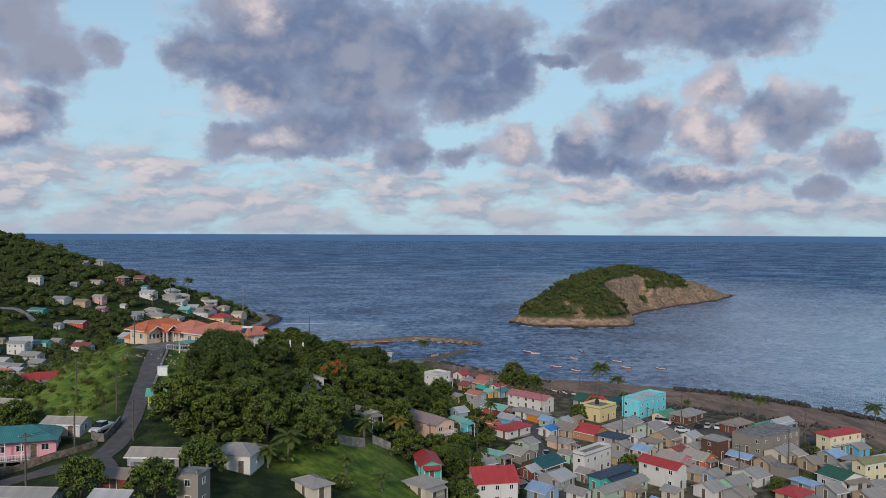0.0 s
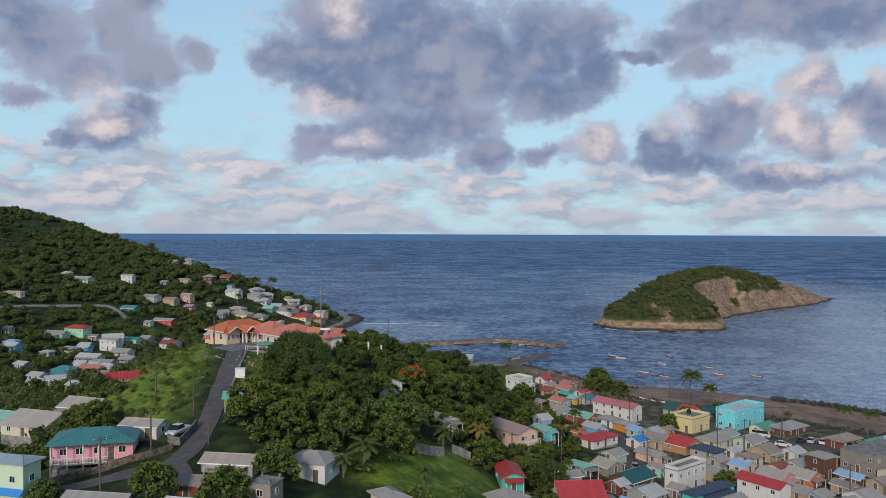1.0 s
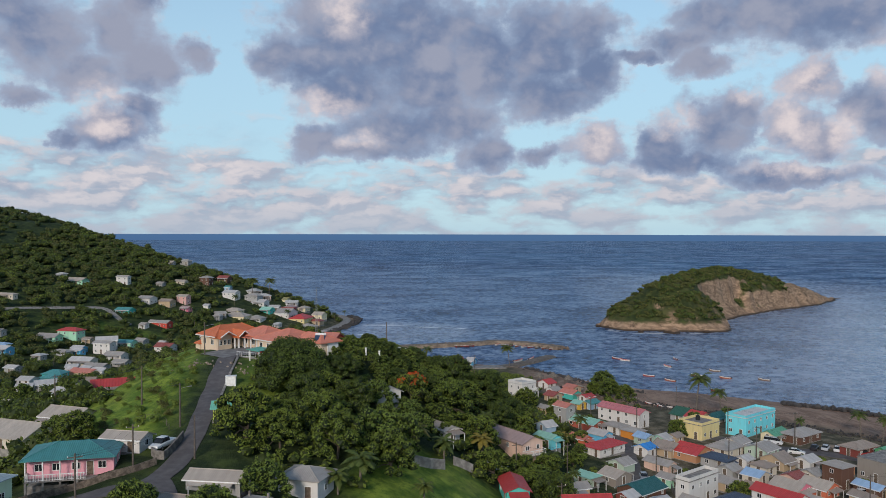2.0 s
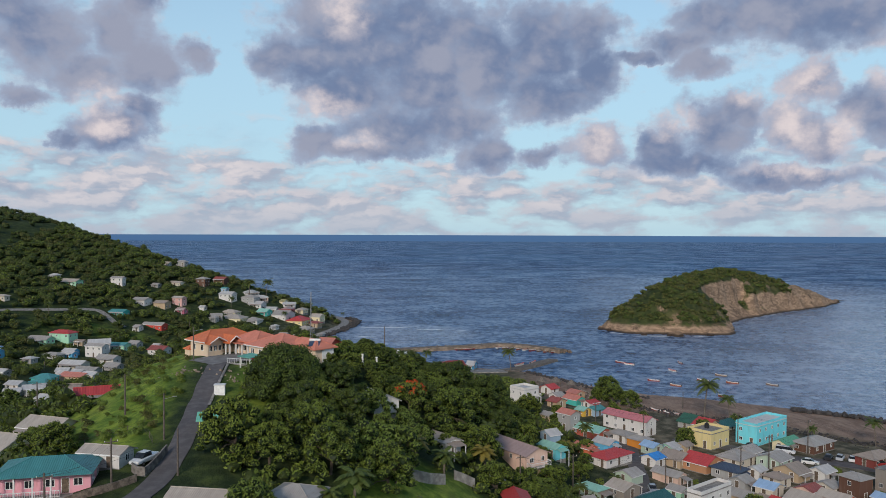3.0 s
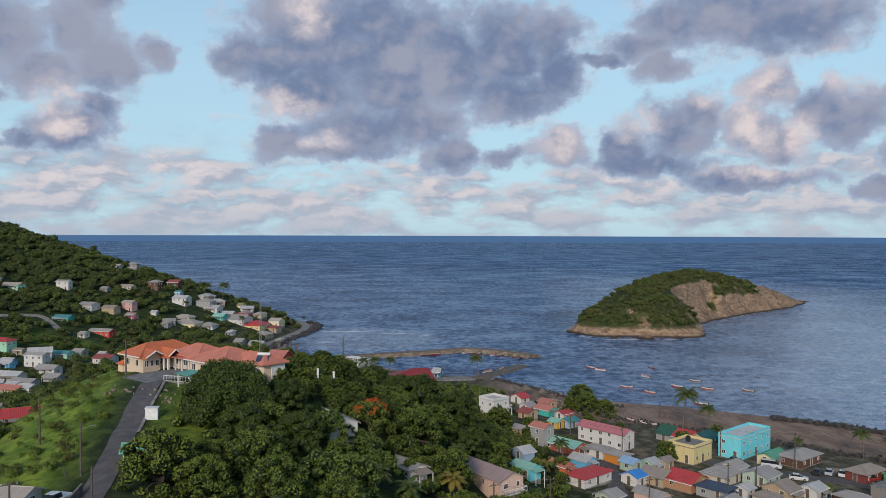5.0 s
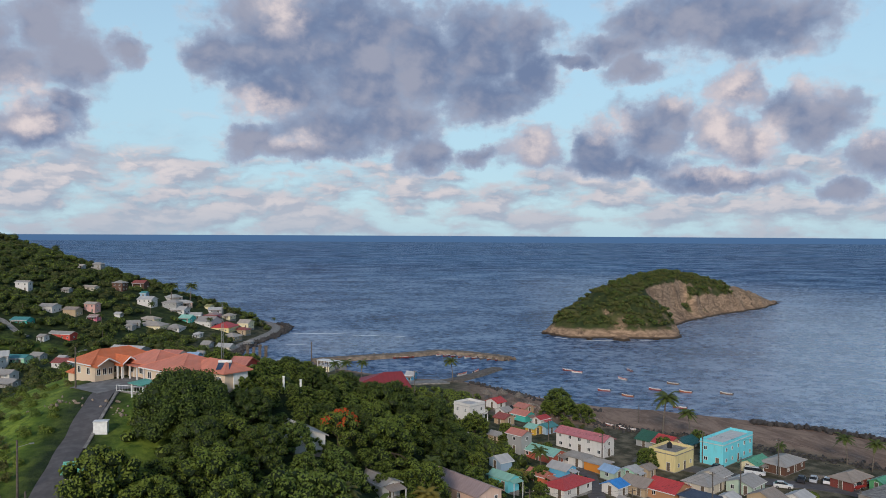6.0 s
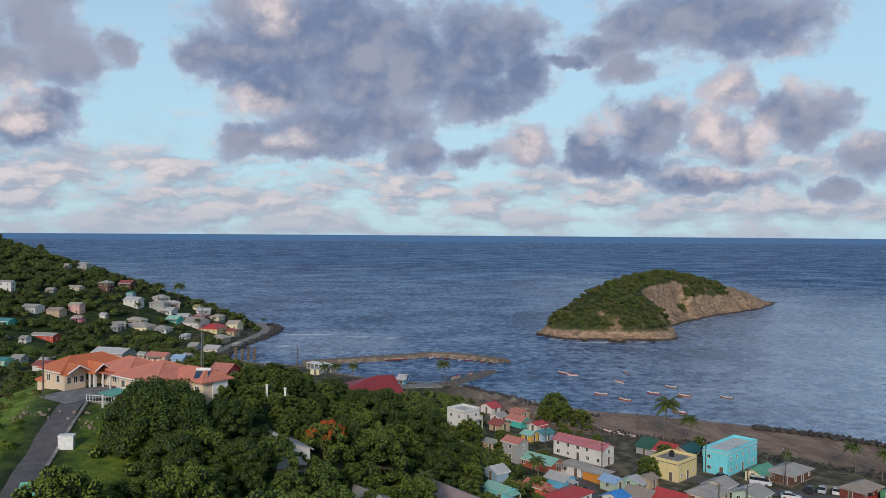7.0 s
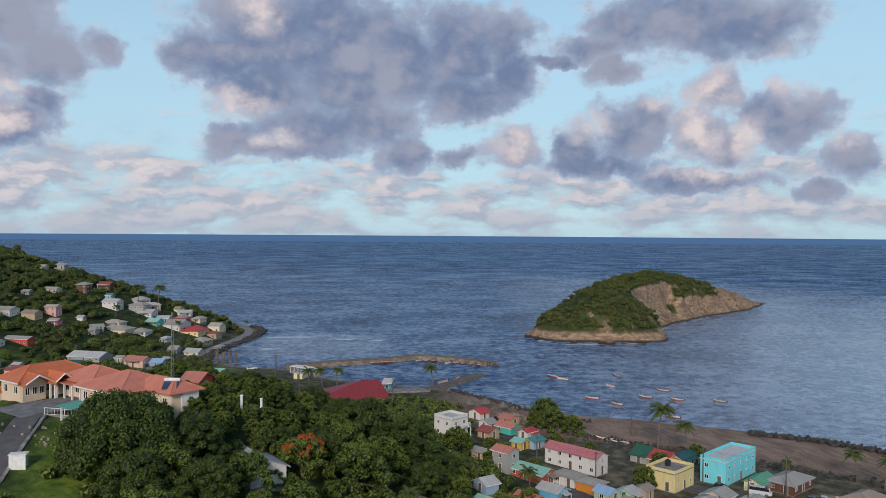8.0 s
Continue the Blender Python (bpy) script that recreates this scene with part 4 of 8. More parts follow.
def hip_roof(root, w, d, z, rise, material, at=None, over=0.45, thick=0.12, label=""):
    """A hipped roof whose ridge runs along the longer side, with eaves boards."""
    bm = bmesh.new()
    hw, hd = w / 2 + over, d / 2 + over
    run = max(0.0, hw - hd)
    base = [(-hw, -hd), (hw, -hd), (hw, hd), (-hw, hd)]
    if hw >= hd:
        r0, r1 = (-run - 0.02, 0), (run + 0.02, 0)
    else:
        run = hd - hw
        r0, r1 = (0, -run - 0.02), (0, run + 0.02)
    for up in (0.0,):
        lo = [bm.verts.new((x, y, z)) for x, y in base]
        mid = [bm.verts.new((x, y, z + thick)) for x, y in base]
        p, q = bm.verts.new((*r0, z + rise + thick)), bm.verts.new((*r1, z + rise + thick))
        bm.faces.new(lo[::-1])
        for i in range(4):
            bm.faces.new((lo[i], lo[(i + 1) % 4], mid[(i + 1) % 4], mid[i]))
        if hw >= hd:
            bm.faces.new((mid[0], mid[1], q, p))
            bm.faces.new((mid[2], mid[3], p, q))
            bm.faces.new((mid[1], mid[2], q))
            bm.faces.new((mid[3], mid[0], p))
        else:
            bm.faces.new((mid[1], mid[2], q, p))
            bm.faces.new((mid[3], mid[0], p, q))
            bm.faces.new((mid[0], mid[1], p))
            bm.faces.new((mid[2], mid[3], q))
    bmesh.ops.recalc_face_normals(bm, faces=bm.faces)
    roof = part("roof", bm, material, root, label, at)
    for (x, y), r in zip(base, (r0, r1, r1, r0) if hw >= hd else (r0, r0, r1, r1)):
        bm = bmesh.new()
        tube(bm, (x, y, z + thick), (*r, z + rise + thick), 0.07, 0.07, 5)
        part("hip_cap", bm, material, roof)
    return roof


def flat_roof(root, rng, w, d, z, material, wall, parapet):
    block(root, w + 0.3, d + 0.3, z, z + 0.16, material, "roof")
    if parapet:
        for x0, y0, x1, y1 in ((-w / 2, -d / 2, w / 2, -d / 2 + 0.16), (-w / 2, d / 2 - 0.16, w / 2, d / 2), (-w / 2, -d / 2 + 0.16, -w / 2 + 0.16, d / 2 - 0.16), (w / 2 - 0.16, -d / 2 + 0.16, w / 2, d / 2 - 0.16)):
            bm = bmesh.new()
            box(bm, x0, y0, z + 0.16, x1, y1, z + 0.85, None, 0.02)
            part("parapet", bm, wall, root)
    else:
        for sx in (-1, 1):
            for sy in (-1, 1):
                bm = bmesh.new()
                box(bm, sx * (w / 2 - 0.3) - 0.13, sy * (d / 2 - 0.3) - 0.13, z + 0.16, sx * (w / 2 - 0.3) + 0.13, sy * (d / 2 - 0.3) + 0.13, z + 0.75)
                part("pillar_stub", bm, BLOCKWORK, root)


def railing(root, x0, y0, x1, y1, z, high=0.95, material=None, gap=0.28, name="railing"):
    bm = bmesh.new()
    a, b = Vector((x0, y0, z)), Vector((x1, y1, z))
    tube(bm, a + Vector((0, 0, high)), b + Vector((0, 0, high)), 0.05, 0.05, 5)
    tube(bm, a + Vector((0, 0, 0.12)), b + Vector((0, 0, 0.12)), 0.035, 0.035, 5)
    n = max(2, int((b - a).length / gap))
    for i in range(n + 1):
        p = a.lerp(b, i / n)
        r = 0.06 if i % 6 == 0 else 0.025
        tube(bm, p, p + Vector((0, 0, high)), r, r, 4, False)
    return part(name, bm, material or TRIM, root)


def balcony_on(root, w, d, z, deep, wall, base=0.0, side=-1):
    bm = bmesh.new()
    y0, y1 = (-d / 2 - deep, -d / 2) if side < 0 else (d / 2, d / 2 + deep)
    box(bm, -w / 2, y0, z - 0.16, w / 2, y1, z, None, 0.02)
    part("balcony", bm, CONCRETE, root)
    yo = y0 + 0.06 if side < 0 else y1 - 0.06
    railing(root, -w / 2 + 0.06, yo, w / 2 - 0.06, yo, z)
    railing(root, -w / 2 + 0.06, yo, -w / 2 + 0.06, -d / 2 if side < 0 else d / 2, z)
    railing(root, w / 2 - 0.06, yo, w / 2 - 0.06, -d / 2 if side < 0 else d / 2, z)
    n = max(2, int(w / 3.2) + 1)
    for i in range(n):
        bm = bmesh.new()
        x = -w / 2 + 0.12 + (w - 0.24) * i / (n - 1)
        box(bm, x - 0.11, yo - 0.11, base, x + 0.11, yo + 0.11, z - 0.16)
        part("pillar", bm, wall, root)


rng_trim = random.Random(11)
rng_house = random.Random(5)
ROOF_TOPS = []


def porch(root, w, y, z, deep, material):
    """A lean-to roof on thin posts before the front wall."""
    bm = bmesh.new()
    slope = math.atan2(0.35, deep)
    box(bm, -w / 2, -deep / math.cos(slope), -0.03, w / 2, 0, 0.03, pose(0, y - 0.01, z, math.degrees(slope)))
    part("porch_roof", bm, material, root, "lean-to porch roof of metal sheets")
    for sx in (-1, 1):
        bm = bmesh.new()
        box(bm, sx * (w / 2 - 0.15) - 0.06, y - deep + 0.08, -1.5, sx * (w / 2 - 0.15) + 0.06, y - deep + 0.2, z - 0.36)
        part("porch_post", bm, TRIM, root)


def house(x, y, z, turn, w, d, h, wall, roof, form="gable", ridge="x", storeys=1, parapet=False, balcony=False, tank=False, awning=False):
    rng = rng_house
    root = new("house")
    root.matrix_world = pose(x, y, z, 0, 0, turn)
    wm = paint(wall, WALLS[wall], 0.6 if wall == "block" else 0.35)
    rm = CONCRETE if (form == "flat" and roof == "dirty") else sheet_roof(roof, ROOFS[roof], 0.6 if roof in ("grey", "greyrust", "beige") else 0.25)
    across = pose(0, 0, 0, 0, 0, 90)
    rise = (d if ridge == "x" else w) * rng.uniform(0.17, 0.23)
    bw, bd, at = (w, d, None) if ridge == "x" else (d, w, across)
    block(root, w + 0.12, d + 0.12, -3.0, 0.14, CONCRETE, "plinth")
    if form == "gable":
        gable_wall(root, bw, bd, 0.14, h, rise, wm, at)
        gable_roof(root, bw, bd, h, rise, rm, at)
    elif form == "hip":
        block(root, w, d, 0.14, h, wm)
        hip_roof(root, w, d, h, min(w, d) * rng.uniform(0.20, 0.26), rm)
    else:
        block(root, w, d, 0.14, h, wm)
        flat_roof(root, rng, w, d, h, rm, wm, parapet)
    openings(root, rng, w, d, h, storeys, z0=0.14)
    if balcony:
        balcony_on(root, w * 0.96, d, h / storeys + 0.1, 1.3, wm)
    if form != "flat" and storeys == 1 and min(w, d) > 3.0 and rng_trim.random() < 0.55:
        porch(root, w * rng_trim.uniform(0.45, 0.95), -d / 2, h - 0.15, rng_trim.uniform(1.3, 2.2), rm if rng_trim.random() < 0.5 else sheet_roof("greyrust", ROOFS["greyrust"], 0.6))
    if awning:
        bm = bmesh.new()
        box(bm, -w / 2 - 0.2, -1.1, 0, w / 2 + 0.2, 0, 0.08, pose(0, -d / 2 - 0.02, h * 0.53, 40))
        part("awning", bm, sheet_roof("azure", ROOFS["azure"], 0.1), root, "bright blue sloping awning")
    if tank or rng.random() < 0.10:
        ROOF_TOPS.append((x, y, z + h + 0.16 if form == "flat" else None))
    KEEP.append((x, y, max(w, d) * 0.55 + 0.6))
    far = math.hypot(x, y)
    KEEP.append((x - x / far * (max(w, d) * 0.5 + 3.0), y - y / far * (max(w, d) * 0.5 + 3.0), 3.0))
    words = {1: "single-storey", 2: "two-storey", 3: "three-storey"}[storeys]
    shape = {"gable": "gabled metal", "hip": "hipped metal", "flat": "flat"}[form]
    say = SAY.get(wall, wall)
    rsay = SAY.get(roof, roof)
    return tagged(root, f"{words} {say} house with {rsay} {shape} roof", "house", "village houses")

# ---------------------------------------------------------------- roads, harbour, sea defences
def smooth_line(pts, every=2.0):
    """Catmull-Rom through the points, as an array of places about that far apart."""
    p = np.array([pts[0], *pts, pts[-1]], float)
    out = []
    for i in range(1, len(p) - 2):
        n = max(2, int(np.linalg.norm(p[i + 1] - p[i]) / every))
        for t in np.arange(n) / n:
            out.append(0.5 * (2 * p[i] + (p[i + 1] - p[i - 1]) * t + (2 * p[i - 1] - 5 * p[i] + 4 * p[i + 1] - p[i + 2]) * t**2 + (3 * p[i] - p[i - 1] - 3 * p[i + 1] + p[i + 2]) * t**3))
    out.append(p[-2])
    return np.array(out)


def strip(name, pts, half, material, label, lift=0.10, across=5, every=1.3):
    """A paved way that lies on the ground, with a skirt at its edges."""
    line = smooth_line(pts, every)
    d = np.gradient(line, axis=0)
    d /= np.linalg.norm(d, axis=1)[:, None]
    side = np.stack([d[:, 1], -d[:, 0]], -1)
    offs = np.linspace(-half, half, across)
    rows = []
    for k, o in enumerate(offs):
        q = line + side * o * (1 + 0.05 * np.sin(np.arange(len(line)) * 0.9 + k))[:, None]
        rows.append(np.concatenate([q, (ground_z(q[:, 0], q[:, 1]) + lift)[:, None]], 1))
    rows = [rows[0] - (0, 0, 0.6)] + rows + [rows[-1] - (0, 0, 0.6)]
    co = np.stack(rows, 1)
    n, m = co.shape[:2]
    i = (np.arange(n - 1)[:, None] * m + np.arange(m - 1)).ravel()
    me = bpy.data.meshes.new(name)
    me.from_pydata(co.reshape(-1, 3).tolist(), [], np.stack([i, i + 1, i + m + 1, i + m], -1).tolist())
    me.materials.append(material)
    for p in line[::3]:
        KEEP.append((p[0], p[1], half + 0.4))
    return tagged(new(name, me), label, "road", kind="structure")


def dyke(name, pts, half, top, material, label, slope=1.6, foot=-3.0):
    """A sea wall or jetty: flat top, battered sides."""
    line = smooth_line(pts, 2.5)
    d = np.gradient(line, axis=0)
    d /= np.linalg.norm(d, axis=1)[:, None]
    side = np.stack([d[:, 1], -d[:, 0]], -1)
    prof = [(-half - slope, foot), (-half, top), (-half + 0.5, top + 0.02), (half - 0.5, top + 0.02), (half, top), (half + slope, foot)]
    rows = []
    for o, z in prof:
        q = line + side * o
        z = z + (ripple(q[:, 0], q[:, 1], 3.0) * 0.12 if z > 0 else 0 * q[:, 0])
        rows.append(np.concatenate([q, np.broadcast_to(z, (len(q),))[:, None]], 1))
    co = np.stack(rows, 1)
    n, m = co.shape[:2]
    i = (np.arange(n - 1)[:, None] * m + np.arange(m - 1)).ravel()
    faces = np.stack([i, i + 1, i + m + 1, i + m], -1).tolist() + [list(range(m)), list(range((n - 1) * m, n * m))[::-1]]
    me = bpy.data.meshes.new(name)
    me.from_pydata(co.reshape(-1, 3).tolist(), [], faces)
    me.materials.append(material)
    return tagged(new(name, me), label, "sea wall", kind="structure")


def rocks(name, pts, count, spread, size, label, seed=1, z=None, material=None):
    """Tumbled boulders along a line, joined as one heap."""
    rng = np.random.default_rng(seed)
    bm = bmesh.new()
    bmesh.ops.create_icosphere(bm, subdivisions=1, radius=1)
    base = np.array([v.co for v in bm.verts])
    tri = np.array([[v.index for v in f.verts] for f in bm.faces])
    bm.free()
    line = smooth_line(pts, 1.0)
    co, fc = [], []
    for k in range(count):
        p = line[rng.integers(len(line))] + rng.normal(size=2) * spread
        r = size * rng.uniform(0.5, 1.4)
        v = base * rng.uniform(0.6, 1.2, 3) * (1 + rng.normal(size=(len(base), 1)) * 0.14) * r
        a = rng.uniform(0, 6.3)
        v = v @ np.array([[math.cos(a), -math.sin(a), 0], [math.sin(a), math.cos(a), 0], [0, 0, 1]])
        floor = gz(*p) if z is None else z
        co.append(v + (p[0], p[1], max(floor, -0.3) + r * 0.25))
        fc.append(tri + k * len(base))
    me = bpy.data.meshes.new(name)
    me.from_pydata(np.concatenate(co).tolist(), [], np.concatenate(fc).tolist())
    me.materials.append(material or STONE)
    return tagged(new(name, me), label, "rocks", kind="stuff")


strip("road", [(-46.6, 176.5), (-46.0, 170), (-44.8, 161), (-43.2, 150.5), (-41.6, 139.6), (-40.4, 128.2), (-41.3, 119.6), (-44.8, 116.4), (-53.5, 114.2), (-63, 116), (-74, 121), (-90, 128)],
      1.75, ASPHALT, "narrow worn asphalt road climbing the ridge")
strip("road", [(-41.3, 119.8), (-37, 112), (-33, 98), (-30, 80)], 1.7, ASPHALT, "worn asphalt road down the near slope", 0.14)
strip("road", [(47, 232), (46.8, 225), (44.5, 206), (43, 193), (42, 183), (42, 170), (42, 150), (44, 120)], 1.9, ASPHALT, "narrow asphalt village lane between the houses")
strip("road", [(62, 236), (78, 224), (86, 217.5), (98, 212), (108, 204), (122, 200)], 2.6, ASPHALT, "asphalt street with parked cars behind the beach")
strip("road", [(-226, 390), (-209, 408.7), (-198, 417), (-186, 427), (-172.9, 418), (-166, 414)], 1.5, CONCRETE, "pale concrete track across the headland slope")
strip("road", [(-110, 345), (-92, 372), (-84, 398), (-81, 421), (-77, 450), (-71, 484), (-68, 510), (-70, 532), (-79, 552), (-96, 580)], 2.4, CONCRETE, "pale coast road round the point", 0.8)
strip("pavement", [(-50.5, 175), (-47, 178.5), (-43, 181), (-40, 177)], 4.6, plain("yard_concrete", (0.20, 0.195, 0.19), 0.85, 0, 0.25, 0.6), "grey concrete forecourt of the hall", 0.16, 9)
strip("quay", [(6, 346), (14, 347), (22, 350)], 4.5, CONCRETE, "pale concrete quay apron at the foot of the jetty", 0.5, 7)
strip("verge", [(-44.2, 173), (-43.3, 166), (-42.4, 158), (-41.6, 152)], 0.22, CONCRETE, "pale concrete kerb beside the road", 0.22, 3)

dyke("breakwater", [(-34, 402), (-22, 408), (-7, 413), (13, 421), (24, 426.5), (39, 420.5), (55, 406)], 2.6, 1.7, plain("breakwater_stone", (0.20, 0.155, 0.115), 0.9, 0, 0.45, 0.5), "brown stone breakwater round the fishing harbour")
dyke("jetty", [(16, 350), (26, 355), (36, 366), (47, 382)], 2.4, 0.9, plain("jetty_concrete", (0.145, 0.125, 0.105), 0.9, 0, 0.4, 0.7), "low grey concrete jetty")
rocks("rocks", [(-30, 405), (-7, 415), (13, 423), (24, 429), (39, 423), (56, 406)], 420, 1.5, 0.75, "boulders along the outer side of the breakwater", 2, 0.4, plain("brown_boulder", (0.17, 0.125, 0.090), 0.9, 0, 0.5, 0.8))
rocks("rocks", [(114, 279), (131, 268), (147, 249)], 340, 0.8, 0.66, "dark boulder groyne lying along the beach", 3, 0.75)
rocks("rocks", [(150, 244), (160, 226), (172, 200)], 200, 1.0, 0.6, "dark boulders on the beach", 13, 0.75)
rocks("rocks", [(33, 350), (45, 332), (56, 312), (68, 297)], 320, 1.5, 0.55, "dark stones along the waterline", 4)
rocks("rocks", [(-74, 426), (-74, 450), (-67, 484), (-62, 514), (-63, 536), (-70, 553)], 520, 1.3, 0.9, "dark boulders armouring the point", 5, 0.3)
rocks("rocks", [(62, 276), (70, 267), (82, 259), (98, 247), (112, 234), (125, 222), (138, 204)], 620, 2.0, 0.42, "dark rubble along the top of the beach", 6)
rocks("rocks", [(46, 305), (55, 290), (62, 280)], 300, 2.6, 0.45, "pale rubble and debris above the beach", 7, None, plain("pale_rubble", (0.24, 0.20, 0.165), 0.9, 0, 0.6, 1.1))
rocks("rocks", [(-52.5, 167), (-52.6, 169), (-41.5, 167), (-40.5, 165)], 46, 1.0, 0.26, "pale outcrop stones in the grass", 8, None, plain("pale_outcrop", (0.26, 0.21, 0.16), 0.9, 0, 0.5, 1.1))

# ---------------------------------------------------------------- the orange-roofed hall on the crest
def hall():
    root = new("hall")
    floor = 33.25
    root.matrix_world = pose(-41.3, 178.7, floor, 0, 0, -41)
    wall, orange, salmon = paint("hall_cream", (0.66, 0.52, 0.38), 0.2), sheet_roof("hall_orange", (0.60, 0.165, 0.062), 0.12), sheet_roof("hall_salmon", (0.60, 0.205, 0.128), 0.12)
    rng = random.Random(3)

    def wing(cx, cy, w, d, h, rise, mat, label):
        at = pose(cx, cy, 0)
        block(root, w, d, -4, h, wall, "wall", at)
        hip_roof(root, w, d, h, rise, mat, at, 0.8, 0.16, label)
        for k, (ox, oy, turn, run) in enumerate(((0, -d / 2, 0, w), (w / 2, 0, 90, d), (-w / 2, 0, 270, d))):
            n = int(run / 2.4)
            for i in range(n):
                off = (i + 0.5 - n / 2) * run / n
                ux, uy = math.cos(radians(turn)), math.sin(radians(turn))
                add_window(root, cx + ox + ux * off, cy + oy + uy * off, 0.9, turn, 1.1, 1.25)
    wing(-13.8, 2.2, 6.2, 11.6, 2.8, 2.0, orange, "bright orange hipped roof")
    wing(-5.6, 5.8, 8.4, 6.6, 2.8, 1.9, salmon, "salmon hipped roof")
    wing(3.6, 5.6, 10.4, 9.6, 2.75, 2.2, salmon, "salmon hipped roof")
    wing(10.2, 7.2, 9.0, 4.4, 2.85, 1.6, salmon, "salmon hipped roof")
    # gabled bays towards the forecourt
    for gy, gw, deep, openporch in ((-2.0, 3.7, 0.9, False), (1.35, 2.6, 2.2, True)):
        at = pose(-10.9 + deep / 2, gy, 0)
        gable_roof(root, deep + 3.0, gw, 2.75, 1.15, orange, at, 0.3, 0.12)
        if not openporch:
            gable_wall(root, deep + 0.4, gw - 0.2, -2, 2.75, 1.1, wall, at)
            for off in (-1.1, 0, 1.1):
                add_window(root, -10.9 + deep + 0.2, gy + off, 0.9, 90, 0.7, 1.2)
        else:
            for sy in (-1, 1):
                for sx in (0.35, 1.0):
                    bm = bmesh.new()
                    x, y = -10.9 + deep * sx + 0.9, gy + sy * (gw / 2 - 0.12)
                    box(bm, x - 0.13, y - 0.13, -1, x + 0.13, y + 0.13, 2.75)
                    part("column", bm, TRIM, root)
        for sy in (-1, 1):
            bm = bmesh.new()
            x = -10.9 + deep + 1.75
            tube(bm, (x, gy, 3.98), (x, gy + sy * (gw / 2 + 0.22), 2.80), 0.12, 0.12, 4)
            part("bargeboard", bm, TRIM, root)
    for k in range(4):
        bm = bmesh.new()
        x = -8.6 + k * 2.2
        box(bm, x - 0.11, 0.75, -1, x + 0.11, 0.97, 2.6)
        part("column", bm, TRIM, root)
    bm = bmesh.new()
    box(bm, -9.4, 0.45, 2.55, -1.4, 2.6, 2.68)
    part("verandah_roof", bm, salmon, root)
    for x0, x1, y, z in ((-2.4, 9.6, 0.0, 2.66), (-18, -9.9, -4.42, 2.70)):
        bm = bmesh.new()
        box(bm, x0, y - 0.06, z, x1, y + 0.02, z + 0.2)
        part("fascia", bm, TRIM, root)
    at = pose(-17.9, -2.6, -1.6)
    block(root, 1.9, 2.4, -4, 2.2, wall, "annex", at)
    hip_roof(root, 1.9, 2.4, 2.2, 0.8, orange, at, 0.3)
    # lean-to with a green roof
    for px, py in ((5.4, -6.0), (8.6, -6.0), (5.4, -3.6), (8.6, -3.6)):
        bm = bmesh.new()
        box(bm, px - 0.1, py - 0.1, -2.5, px + 0.1, py + 0.1, 1.95)
        part("lean_to_post", bm, TRIM, root)
    bm = bmesh.new()
    box(bm, 5.0, -6.4, 1.95, 9.0, -3.2, 2.07, pose(0, 0, 0.35, 4))
    part("lean_to_roof", bm, sheet_roof("lean_to_green", (0.10, 0.36, 0.27), 0.2), root, "green sheet roof of the lean-to")
    bm = bmesh.new()
    box(bm, 14.75, 6.6, -1.0, 14.92, 9.5, 2.75)
    part("end_wall", bm, TRIM, root)
    panel = new("solar_heater")
    panel.parent = root
    panel.matrix_local = pose(13.25, 5.9, 3.78, 24, 0, 40)
    tilt = Matrix.Identity(4)
    for k in range(2):
        bm = bmesh.new()
        box(bm, -1.1 + k * 1.15, -0.95, 0, -0.05 + k * 1.15, 0.95, 0.09)
        part("panel", bm, plain("solar_glass", (0.035, 0.06, 0.11), 0.1, 0, 0.2), panel, "dark blue solar panel", tilt)
    bm = bmesh.new()
    tube(bm, (-1.1, 1.15, 0.25), (1.1, 1.15, 0.25), 0.26, 0.26, 10)
    part("tank", bm, TRIM, panel)
    for p in ((-50, 184), (-44, 180), (-38, 182), (-34, 180), (-30, 178), (-30, 172), (-26, 176), (-36, 174), (-48, 190), (-38, 190), (-46, 173), (-51, 176), (-40, 170), (-55, 188), (-51, 192), (-47, 195), (-21, 177), (-16, 181), (-18, 172), (-24, 170)):
        KEEP.append((*p, 5.0))
    return tagged(root, "long cream hall with orange and salmon hipped roofs", "hall")


hall()


def green_hut():
    root = new("roadside_shelter")
    x, y = -38.3, 141.6
    root.matrix_world = pose(x, y, gz(x, y), 0, 0, 8)
    lime = paint("lime", (0.52, 0.60, 0.13), 0.25)
    for sx in (-1, 1):
        for sy in (-1, 1):
            bm = bmesh.new()
            box(bm, sx * 1.3 - 0.07, sy * 1.1 - 0.07, -0.5, sx * 1.3 + 0.07, sy * 1.1 + 0.07, 2.4)
            part("post", bm, lime, root)
    for z in (0.9, 2.3):
        bm = bmesh.new()
        box(bm, -1.36, -1.16, z - 0.06, 1.36, -1.06, z + 0.06)
        part("beam", bm, lime, root)
    block(root, 2.9, 2.5, -1.5, 0.35, CONCRETE, "base")
    bm = bmesh.new()
    box(bm, -1.2, 0.7, 0.35, 1.2, 1.05, 0.8)
    part("bench", bm, CONCRETE, root)
    gable_roof(root, 3.0, 2.6, 2.4, 0.75, sheet_roof("shelter_green", (0.14, 0.42, 0.32), 0.45), None, 0.3)
    KEEP.append((x, y, 3.2))
    KEEP.append((x - 1, y - 6, 3.0))
    return tagged(root, "small lime-yellow roadside shelter with patched green roof", "shelter")


green_hut()


